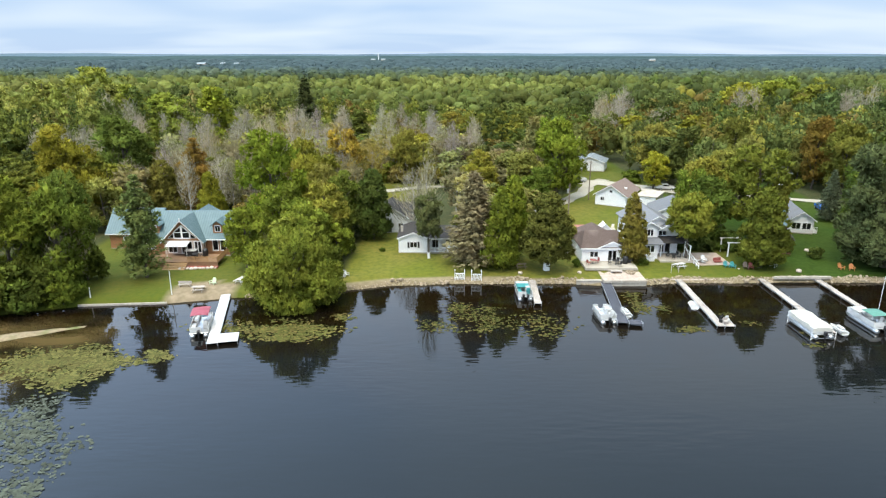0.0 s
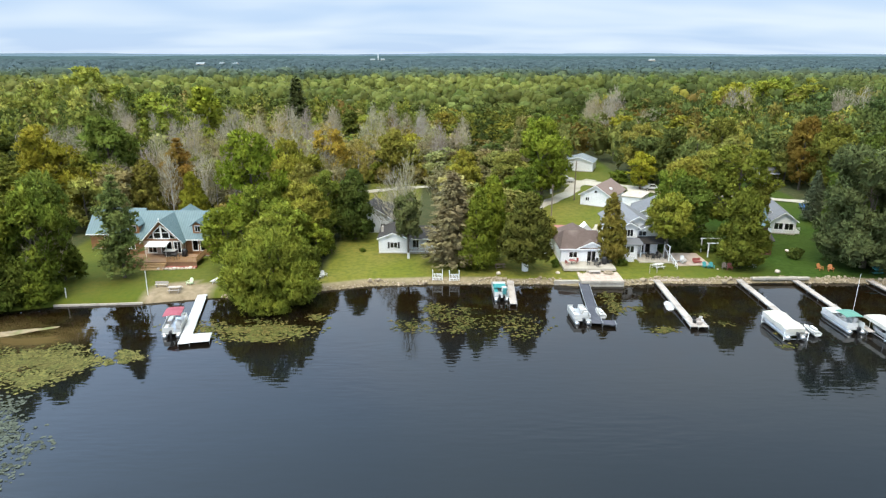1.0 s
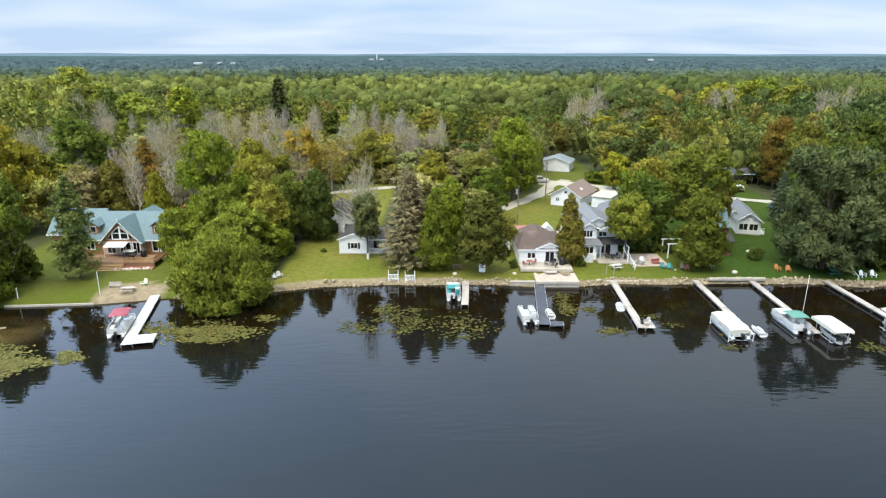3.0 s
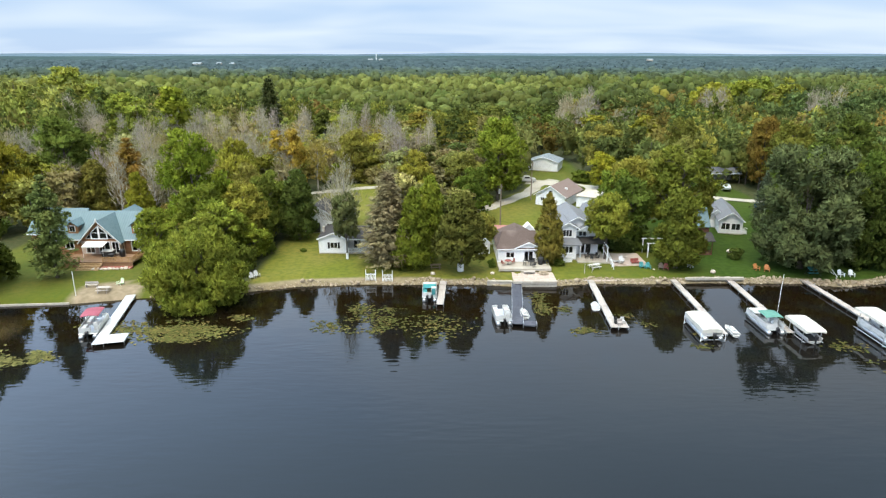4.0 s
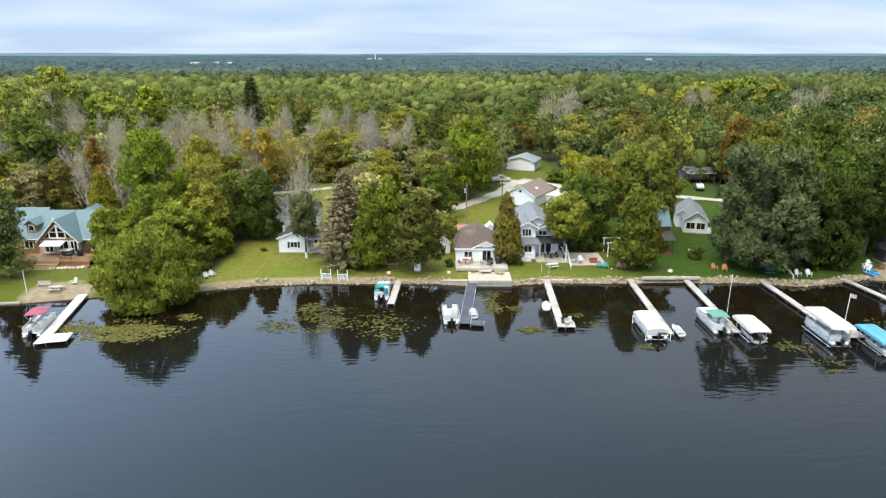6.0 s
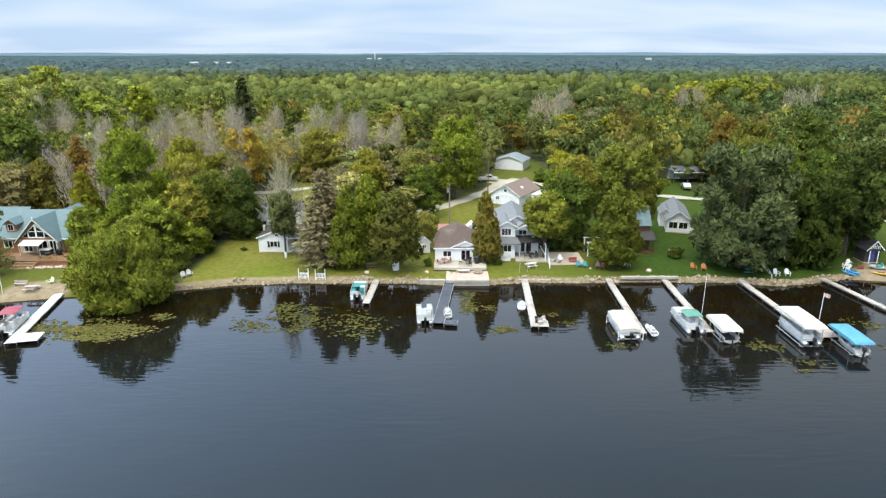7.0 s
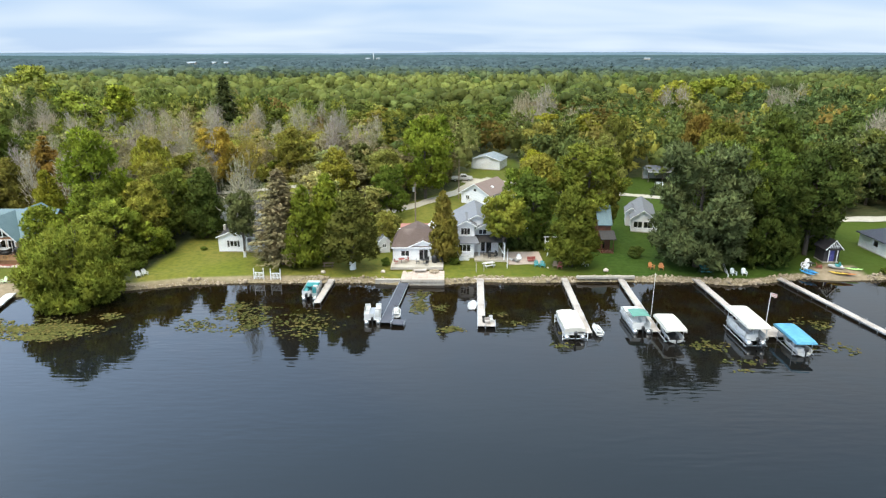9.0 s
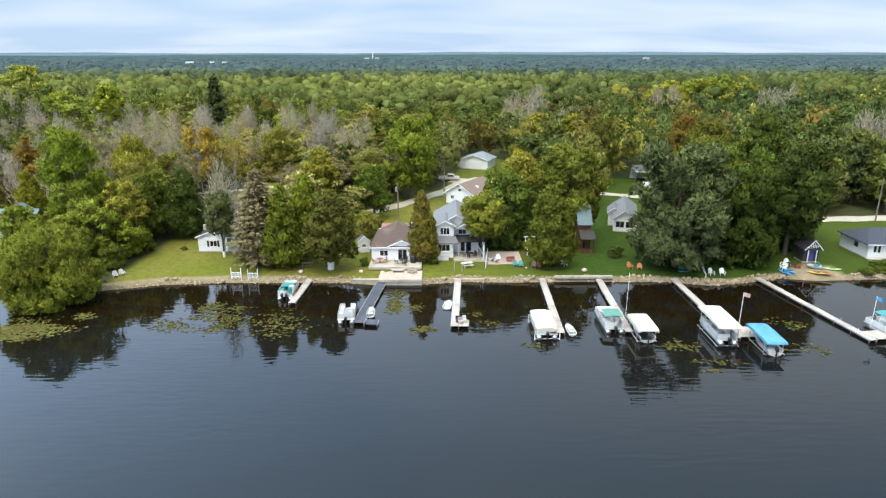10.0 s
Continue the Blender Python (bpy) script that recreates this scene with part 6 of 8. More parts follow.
    part("body", boxes((0, 1.1, 0, 0.9, 0, 2.6), bevel=0.03), M_WHITE, q)
    part("lid", boxes((-0.05, 1.15, -0.05, 0.95, 2.602, 2.7), bevel=0.02), M_WHITE, q)
    b = thing("garden_shed", pose(20.0, 104.2, 1.05, 0, 0, 12), "little pale blue garden shed under trees", "shed")
    shell(b, 0, 1.9, 0, 2.0, 0, 1.9, M_GREYSIDING, front=[(0.6, 0.9, 0.6, 0.6)])
    window(b, "x", 0, 0.6, 0.9, 0.6, 0.6)
    gable_roof(b, 0, 1.9, 0, 2.0, 1.9, 0.9, "y", M_GREYROOF, M_GREYSIDING, 0.2)


def bay_house():
    h = thing("grey_bay_house", pose(33.0, 101.5, 1.0), "two-storey pale grey house with a bay front and grey shingle roofs", "house")
    footing(h, 0, 3.1, 0, 3.0)
    shell(h, 0, 3.1, 0, 3.0, 0, 2.6, M_GREYSIDING, front=[(0.55, 1.2, 1.95, 1.15)])
    window(h, "x", 0, 0.55, 1.2, 1.95, 1.15, sash=2, frame_w=0.14)
    arch = bmesh.new()
    prism(arch, [(0.4 + 2.25 * i / 10, 2.50 + 0.38 * math.sin(math.pi * i / 10)) for i in range(11)][::-1], "y", -0.06, -0.003)
    part("arched_trim", arch, M_WHITE, h, "white arched window head")
    bm = bmesh.new()
    slope(bm, (-0.5, -0.5, 2.6), (4.0, -0.5, 2.6), (3.5, 1.1, 3.35), (-0.1, 1.1, 3.35))
    part("pent_roof", bm, M_GREYROOF, h, "grey shingle skirt roof")
    shell(h, 0.35, 3.2, 1.1, 6, 2.6, 5.3, M_GREYSIDING, front=[(0.95, 3.75, 1.5, 1.15)])
    window(h, "x", 1.1, 0.95, 3.75, 1.5, 1.15, sash=2)
    gable_roof(h, 0.35, 3.2, 1.1, 7, 5.3, 0.75, "y", M_GREYROOF, M_GREYSIDING, 0.4, gables=(True, False))
    # main body and the side porch
    footing(h, 0, 8.2, 3.0, 14)
    shell(h, 0, 7.4, 3.0, 14, 0, 4.6, M_GREYSIDING, front=[(4.4, 0.25, 0.7, 2.0), (5.3, 0.25, 0.9, 2.0), (4.0, 3.3, 1.3, 1.0)])
    window(h, "x", 3.0, 4.4, 0.25, 0.7, 2.0, sash=0, name="glass_door", label="white glazed door")
    window(h, "x", 3.0, 5.3, 0.25, 0.9, 2.0, sash=0, name="glass_door", label="white glazed door")
    window(h, "x", 3.0, 4.0, 3.3, 1.3, 1.0)
    gable_roof(h, 0, 7.4, 3.0, 14, 4.6, 2.0, "y", M_GREYROOF, M_GREYSIDING, 0.45, gables=(True, True))
    gable_roof(h, 3.3, 6.6, 1.9, 6.0, 4.4, 0.9, "y", M_GREYROOF, M_GREYSIDING, 0.3, gables=(True, False))
    bm = bmesh.new()
    slope(bm, (3.2, 0.9, 2.45), (8.6, 0.9, 2.45), (8.6, 2.98, 3.1), (3.2, 2.98, 3.1))
    por = part("porch_roof", bm, M_DARKROOF, h, "dark porch roof")
    for x in (4.0, 8.3):
        part("post", boxes((x - 0.08, x + 0.08, 0.95, 1.11, 0.1, 2.45)), M_WHITE, por)
    part("patio_slab", boxes((3.15, 8.6, -1.6, 2.9, -0.3, 0.12)), M_CONCRETE, h)
    # trellis posts and brace by the patio
    tr = thing("white_trellis", pose(41.0, 100.2, 1.0), "white timber trellis frame at a patio corner", "trellis")
    part("post", boxes((-0.07, 0.07, -0.07, 0.07, 0, 2.6)), M_WHITE, tr)
    part("post", boxes((-0.07, 0.07, 2.4, 2.54, 0, 2.6)), M_WHITE, tr)
    part("top_rail", boxes((-0.07, 0.07, -0.3, 2.8, 2.602, 2.72)), M_WHITE, tr)
    part("brace", bars(((0, 0.06, 1.0), (-0.9, 0.06, 2.6)), r=0.05), M_WHITE, tr)
    # back building
    g = thing("grey_roofed_garage", pose(39.5, 119.0, 1.05, 0, 0, -20), "pale garage with broad grey shingle roof", "garage")
    footing(g, 0, 8.5, 0, 11)
    shell(g, 0, 8.5, 0, 11, 0, 3.2, M_SIDING, front=[(1.5, 1.4, 1.2, 0.9), (5.6, 1.4, 1.2, 0.9)])
    window(g, "x", 0, 1.5, 1.4, 1.2, 0.9)
    window(g, "x", 0, 5.6, 1.4, 1.2, 0.9)
    gable_roof(g, 0, 8.5, 0, 11, 3.2, 1.9, "y", M_GREYROOF, M_SIDING, 0.5)


def garages():
    g = thing("brown_roofed_garage", pose(34.9, 142.0, 1.1, 0, 0, -31), "white garage with tan-brown shingle roof", "garage")
    footing(g, 0, 7.0, 0, 10.5)
    shell(g, 0, 7.0, 0, 10.5, 0, 2.5, M_SIDING, front=[(1.2, 1.1, 0.8, 0.8)])
    window(g, "x", 0, 1.2, 1.1, 0.8, 0.8)
    gable_roof(g, 0, 7.0, 0, 10.5, 2.5, 2.1, "y", M_TANROOF, M_SIDING, 0.45)
    part("vent", boxes((3.2, 3.8, -0.05, -0.003, 3.1, 3.6)), M_BLACK, g, "black gable vent")
    part("skylight", boxes((5.3, 5.9, 4.0, 4.5, 3.3, 3.75)), M_WHITE, g)
    e = thing("side_garage", pose(43.8, 140.0, 1.1, 0, 0, -31), "low white garage wing with flat pale roof", "garage")
    shell(e, 0, 4.2, 0, 7.0, 0, 2.4, M_SIDING)
    part("roof", boxes((-0.3, 4.5, -0.3, 7.3, 2.402, 2.6), bevel=0.03), M_CONCRETE, e)
    s = thing("white_shed", pose(38.8, 186.0, 1.3, 0, 0, -20), "white metal shed with pale blue-grey roof", "shed")
    footing(s, 0, 8.6, 0, 8.2)
    shell(s, 0, 8.6, 0, 8.2, 0, 2.6, M_SIDING)
    gable_roof(s, 0, 8.6, 0, 8.2, 2.6, 1.4, "y", M_LIGHTROOF, M_SIDING, 0.35)
    c = thing("carport", pose(84.5, 165.5, 1.3) @ Matrix.Diagonal((0.66, 1, 1, 1)), "open carport with grey shingle roof among trees", "carport")
    for x in (0, 5.6, 11.2):
        for y in (0, 5):
            part("post", boxes((x, x + 0.2, y, y + 0.2, 0, 2.8)), M_TIMBERPOLE, c)
    gable_roof(c, 0, 11.4, 0, 5.2, 2.8, 1.1, "x", M_GREYROOF, M_GREYSIDING, 0.4)
    part("back_wall", boxes((0, 11.4, 5.22, 5.4, 0, 2.8)), M_GREYSIDING, c)


def east_houses():
    h = thing("grey_house", pose(66.8, 118, 1.05, 0, 0, -14) @ Matrix.Diagonal((0.76, 1, 1, 1)), "pale grey house with grey shingle roof and dark porch windows", "house")
    footing(h, 0, 5.6, 0, 13)
    shell(h, 0, 5.6, 0, 13, 0, 2.6, M_GREYSIDING, front=[(0.6, 0.8, 2.0, 1.25), (3.0, 0.8, 2.0, 1.25)])
    window(h, "x", 0, 0.6, 0.8, 2.0, 1.25)
    window(h, "x", 0, 3.0, 0.8, 2.0, 1.25)
    gable_roof(h, 0, 5.6, 0, 13, 2.6, 1.5, "y", M_GREYROOF, M_GREYSIDING, 0.45)
    gable_roof(h, -1.4, 1.6, 4.0, 9, 2.7, 0.9, "y", M_GREYROOF, M_GREYSIDING, 0.3)
    shell(h, -1.3, 0, 4.2, 9, 0, 2.7, M_GREYSIDING)
    part("steps", boxes((5.7, 6.9, 0.8, 2.4, -0.2, 0.35), (5.7, 6.6, 1.0, 2.2, 0.352, 0.6)), M_WHITE, h)
    railing(h, (5.75, 0.8), (6.9, 0.8), 0.35, 0.8, M_WHITE, 0.2)
    c = thing("log_cabin", pose(57.6, 106, 0.6) @ Matrix.Diagonal((0.5, 0.8, 0.86, 1)), "tall dark log cabin with steep blue-green metal roof", "cabin")
    footing(c, 0, 4.4, 0, 6)
    shell(c, 0, 4.4, 0, 6, 0, 6.0, M_DARKLOG, front=[(1.2, 0.8, 1.4, 1.4), (1.2, 3.2, 1.4, 1.0)])
    window(c, "x", 0, 1.2, 0.8, 1.4, 1.4, mat=M_DARKLOG, label="dark-framed window")
    window(c, "x", 0, 1.2, 3.2, 1.4, 1.0, mat=M_DARKLOG, label="dark-framed window")
    gable_roof(c, 0, 4.4, 0, 6, 6.0, 3.0, "x", M_GREENROOF, M_DARKLOG, 0.35, trim=False)
    por = part("porch_floor", boxes((0.6, 5.0, -2.2, -0.05, 0.05, 0.55)), M_DARKLOG, c)
    for x in (0.7, 4.7):
        part("porch_post", boxes((x, x + 0.2, -2.1, -1.9, 0.55, 3.6)), M_DARKLOG, por)
    bm = bmesh.new()
    slope(bm, (0.2, -2.6, 3.3), (5.4, -2.6, 3.3), (5.4, -0.05, 4.5), (0.2, -0.05, 4.5))
    part("porch_roof", bm, M_DARKROOF, por)
    railing(por, (0.8, -2.0), (4.8, -2.0), 0.55, 0.8, M_DARKLOG, 0.15)
    part("step", boxes((1.6, 4.6, -2.9, -2.202, -0.1, 0.25)), M_DECKWOOD, por, "pale plank steps")
    p = thing("little_cabin", pose(93.1, 99.6, 1.0) @ Matrix.Diagonal((0.72, 0.72, 0.95, 1)), "small black cabin with white fretwork gable and purple-blue door", "cabin")
    dark = surface("black_stain_shade", (0.028, 0.024, 0.026), (0.05, 0.043, 0.045), scale=4, rough=0.8)
    footing(p, 0, 3.4, 0, 3.6)
    shell(p, 0, 3.4, 0, 3.6, 0, 2.3, dark, front=[(1.0, 0.1, 1.4, 1.95)])
    door = part("door", boxes((1.02, 1.68, 0.08, 0.13, 0.12, 2.03), (1.72, 2.38, 0.08, 0.13, 0.12, 2.03), bevel=0.01), surface("purple_blue_paint", (0.06, 0.06, 0.22), (0.08, 0.08, 0.27), scale=3, rough=0.5), p, "purple-blue double door")
    part("handle", bars(((1.66, 0.05, 1.0), (1.66, 0.05, 1.2)), r=0.02), M_ALU, door)
    # the roof takes the wall black, the maple's shade put into its colour
    gable_roof(p, 0, 3.4, -0.6, 3.6, 2.5, 1.4, "y", dark, dark, 0.35)
    for x in (0.75, 2.65):
        part("porch_post", boxes((x - 0.07, x + 0.07, -0.62, -0.48, 0, 2.4)), M_WHITE, p, "white porch post")
    part("balcony_front", boxes((0.1, 3.3, -0.68, -0.60, 2.25, 2.6)), dark, p)
    fret = bmesh.new()
    for i in range(6):
        x = 0.75 + 0.38 * i
        hh = 3.05 + 0.55 * (1 - abs(i - 2.5) / 2.5)
        box(fret, x - 0.045, x + 0.045, -0.70, -0.62, 2.62, hh)
    box(fret, 0.6, 2.8, -0.72, -0.702, 2.98, 3.06)
    part("fretwork", fret, M_WHITE, p, "white gable fretwork")
    r = thing("dark_roofed_house", pose(104.7, 100.6, 1.0), "pale grey single-storey house with charcoal roof and black windows", "house")
    footing(r, 0, 14, 0, 8.5)
    shell(r, 0, 14, 0.8, 8.5, 0, 2.6, M_GREYSIDING, front=[(0.9, 1.0, 0.55, 1.2), (1.6, 1.0, 0.55, 1.2)], left=[(3.5, 1.1, 1.2, 0.9)])
    window(r, "x", 0.8, 0.9, 1.0, 0.55, 1.2, sash=0)
    window(r, "x", 0.8, 1.6, 1.0, 0.55, 1.2, sash=0)
    gable_roof(r, 0, 14, 0.8, 8.5, 2.6, 1.55, "x", M_SLATE, M_GREYSIDING, 0.5, (2.5, 0))
    shell(r, 3.4, 10, -0.8, 0.7, 0, 2.5, M_GREYSIDING, front=[(1.2 + 3.4, 0.5, 0.6, 1.6), (2.0 + 3.4, 0.5, 0.6, 1.6), (3.4 + 3.4, 0.9, 1.2, 1.1)])
    for a in (4.6, 5.4):
        window(r, "x", -0.8, a, 0.5, 0.6, 1.6, sash=0)
    window(r, "x", -0.8, 6.8, 0.9, 1.2, 1.1)
    bm = bmesh.new()
    slope(bm, (3.0, -1.4, 2.35), (10.4, -1.4, 2.35), (10.4, 1.6, 3.2), (3.0, 1.6, 3.2))
    part("lower_roof", bm, M_SLATE, r)
    part("deck", boxes((5.2, 9.5, -4.0, -0.85, 0.0, 0.35)), M_DECKWOOD, r, "tan timber deck")


log_house()
white_house()
brown_cottage()
bay_house()
garages()
east_houses()


def far_places():
    """Pale farm buildings and a mast, very far off."""
    rng = np.random.default_rng(4)
    for x, y, w, hgt in ((-560, 1500, 26, 13), (-520, 1540, 14, 12.5), (-470, 1480, 14, 13), (-215, 900, 4, 15), (-222, 940, 5, 15), (-256, 2340, 22, 13), (-222, 2380, 18, 13), (1350, 1900, 22, 14), (690, 2200, 26, 15)):
        w, hgt = w * 0.7, hgt * 0.86
        b = thing("farm_building", pose(x, y, float(land_z(x, y))), "distant pale farm building above the treetops", "building", "far buildings")
        part("wall", boxes((0, w, 0, 12, 0, hgt), bevel=0.2), M_CONCRETE, b)
        gable_roof(b, 0, w, 0, 12, hgt, 2.4, "x", M_LIGHTROOF, M_CONCRETE, 0.5)
    m = thing("water_tower", pose(-236, 2420, float(land_z(-236, 2420))), "distant slender white water tower", "tower")
    bm = bmesh.new()
    bar(bm, (0, 0, 0), (0, 0, 27), 1.5, 10, 1.2)
    part("shaft", bm, M_WHITE, m)
    bm = bmesh.new()
    bmesh.ops.create_uvsphere(bm, u_segments=12, v_segments=8, radius=2.4)
    bmesh.ops.translate(bm, verts=bm.verts[:], vec=(0, 0, 28))
    part("tank", bm, M_WHITE, m, smooth=True)


far_places()


def far_hills():
    """Low wooded ridges on the horizon, with distance haze painted in as blue."""
    for y, top, amp, seed, c1, c2, label in ((4650, 38.5, 6.5, 0.3, (0.085, 0.125, 0.155), (0.105, 0.145, 0.175), "low hills on the far horizon, coloured like blue haze"), (3150, 26.5, 2.6, 2.1, (0.040, 0.066, 0.070), (0.060, 0.090, 0.088), "dark wooded ridge before the horizon")):
        bm = bmesh.new()
        rows = []
        for i in range(161):
            x = -4300 + 8600 * i / 160
            z = top + amp * (0.55 * math.sin(x * 0.0016 + seed) + 0.3 * math.sin(x * 0.0047 + seed * 3) + 0.15 * math.sin(x * 0.013 + seed * 5))
            rows.append([bm.verts.new((x, y + dy, zz)) for dy, zz in ((-400, -5), (-220, z * 0.62), (-60, z * 0.95), (0, z), (120, z * 0.8), (140, -5))])
        for a, b in zip(rows, rows[1:]):
            for j in range(5):
                bm.faces.new((a[j], b[j], b[j + 1], a[j + 1]))
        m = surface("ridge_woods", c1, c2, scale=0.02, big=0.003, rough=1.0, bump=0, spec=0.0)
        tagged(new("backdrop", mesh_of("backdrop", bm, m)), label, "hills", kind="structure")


far_hills()


# ---- docks, boats and lifts ----
def dock(x0, y0, x1, y1, width, deck_mat, label, section=3.0, deck_z=0.45, post_up=0.25, extra=()):
    """A pier of deck sections on pipe legs from the shore (x0, y0) to its outer end. extra: further platforms (along, across, length, width)."""
    d = Vector((x1 - x0, y1 - y0, 0))
    L = d.length
    ob = thing("dock", pose(x0, y0, 0, 0, 0, math.degrees(math.atan2(d.y, d.x))), label, "dock", "docks")
    n = max(1, round(L / section))
    s = L / n
    spans = [(i * s, -width / 2, s, width) for i in range(n)] + list(extra)
    rng = np.random.default_rng(int(abs(x0) * 10))
    for a, c, ln, w in spans:
        tilt = rng.normal(0, 0.012)
        panel = part("deck_panel", boxes((a + 0.02, a + ln - 0.02, c, c + w, deck_z - 0.07 + tilt, deck_z + tilt), bevel=0.012), deck_mat, ob)
        bm = bmesh.new()
        k = max(3, int(ln / 0.3))
        for i in range(k):
            u = a + 0.02 + (ln - 0.04) * i / k
            box(bm, u + 0.012, u + (ln - 0.04) / k - 0.012, c + 0.03, c + w - 0.03, deck_z + tilt + 0.001, deck_z + tilt + 0.014)
        tagged(part("planking", bm, deck_mat, panel), kind="stuff")
        part("side_rail", boxes((a + 0.02, a + ln - 0.02, c - 0.05, c - 0.002, deck_z - 0.18 + tilt, deck_z - 0.01 + tilt)), M_ALU, panel)
        part("side_rail", boxes((a + 0.02, a + ln - 0.02, c + w + 0.002, c + w + 0.05, deck_z - 0.18 + tilt, deck_z - 0.01 + tilt)), M_ALU, panel)
        for v in (c - 0.03, c + w + 0.03):
            part("leg", bars(((a + ln - 0.15, v, -1.4), (a + ln - 0.15, v, deck_z + post_up * rng.uniform(0.2, 1))), r=0.035), M_ALU, ob)
    return ob


def docks():
    dock(-32.2, 88.6, -28.1, 70.1, 1.25, M_WHITEDECK, "white L-shaped dock on pipe legs", extra=((16.3, 0.65, 2.6, 2.3),), post_up=0.05)
    dock(13.9, 93.2, 13.4, 83.0, 0.95, M_GREYDECK, "short pale weathered wooden dock")
    dock(25.2, 92.4, 23.6, 76.2, 1.45, M_BLACKDECK, "dark grey dock with an end platform", extra=((15.0, 0.75, 1.5, 1.7),))
    dock(36.8, 94.4, 36.0, 75.2, 0.92, M_GREYDECK, "long weathered dock with a small end platform", extra=((17.2, 0.57, 2.0, 1.2),))
    dock(49.7, 94.0, 49.2, 73.2, 0.9, M_GREYDECK, "long weathered dock beside a pontoon lift")
    dock(58.4, 94.0, 57.8, 73.6, 0.9, M_GREYDECK, "long weathered dock between two boats")
    dock(69.9, 94.0, 70.4, 71.8, 0.95, M_GREYDECK, "long pale dock with a side platform between two canopies", extra=((18.9, 0.6, 3.0, 2.2),))
    dock(82.9, 94.2, 86.7, 71.2, 0.95, M_GREYDECK, "long weathered dock with an end platform", extra=((20.8, 0.55, 2.4, 2.2),))


def hull(bm, L, W, D, bow=0.45, z0=0.0, flat=0.75, n=10):
    """A boat's hull along +y from the transom at y=0 to the bow at y=L, open above."""
    rings = []
    for i in range(n):
        u = i / (n - 1)
        w = W / 2 * (1 if u < 1 - bow else max(0.03, math.cos((u - 1 + bow) / bow * math.pi / 2) ** 0.75))
        keel = z0 + D * 0.55 * max(0, (u - 0.6) / 0.4) ** 2
        top = z0 + D * (1 + 0.18 * u * u)
        rings.append([(-w, u * L, top), (-w * flat, u * L, keel + D * 0.28), (0, u * L, keel), (w * flat, u * L, keel + D * 0.28), (w, u * L, top),
                      (w * 0.86, u * L, top), (w * 0.8, u * L - 0.03, keel + D * 0.45), (-w * 0.8, u * L - 0.03, keel + D * 0.45), (-w * 0.86, u * L, top)])
    loft(bm, rings)
    return bm


def outboard(parent, x, y, z, mat=None, s=1.0):
    bm = bmesh.new()
    box(bm, x - 0.17 * s, x + 0.17 * s, y - 0.5 * s, y - 0.02, z + 0.05, z + 0.5 * s, bevel=0.06 * s)
    mo = part("outboard_motor", bm, mat or M_BLACK, parent, "black outboard motor" if mat is None else "white outboard motor")
    part("motor_leg", boxes((x - 0.06, x + 0.06, y - 0.36 * s, y - 0.16 * s, z - 0.75 * s, z + 0.05), bevel=0.02), M_DARKSTEEL, mo)
    return mo


def bimini(parent, x0, x1, y0, y1, z, mat, label, arch=0.14, base=0.9):
    """A cloth top on hoops."""
    bm = bmesh.new()
    n = 7
    cols = [[((x0 + x1) / 2 + (x1 - x0) / 2 * math.sin((i / (n - 1) - 0.5) * math.pi * 0.98) / math.sin(math.pi * 0.49), y, z + arch * math.cos((i / (n - 1) - 0.5) * math.pi) - sag) for i in range(n)] for y, sag in ((y0, 0.08), (y0 + 0.25, 0), ((y0 + y1) / 2, -0.02), (y1 - 0.25, 0), (y1, 0.08))]
    top = [[bm.verts.new(p) for p in r] for r in cols]
    low = [[bm.verts.new((p[0], p[1], p[2] - 0.04)) for p in r] for r in cols]
    for a, b, flip in ((top, None, 0), (low, None, 1)):
        for r0, r1 in zip(a, a[1:]):
            for i in range(n - 1):
                q = (r0[i], r0[i + 1], r1[i + 1], r1[i])
                bm.faces.new(q if not flip else q[::-1])
    for r0, r1, q0, q1 in [(top[j], top[j + 1], low[j], low[j + 1]) for j in range(len(top) - 1)]:
        bm.faces.new((r0[0], r1[0], q1[0], q0[0]))
        bm.faces.new((r1[-1], r0[-1], q0[-1], q1[-1]))
    bm.faces.new(top[0][::-1] + low[0])
    bm.faces.new(top[-1] + low[-1][::-1])
    b = part("bimini_top", bm, mat, parent, label)
    ym = (y0 + y1) / 2
    for xs in (x0 + 0.03, x1 - 0.03):
        part("hoop", bars(((xs, ym, base), (xs, y0 + 0.1, z - 0.08)), ((xs, ym, base), (xs, y1 - 0.1, z - 0.08)), r=0.022), M_ALU, b)
    return b


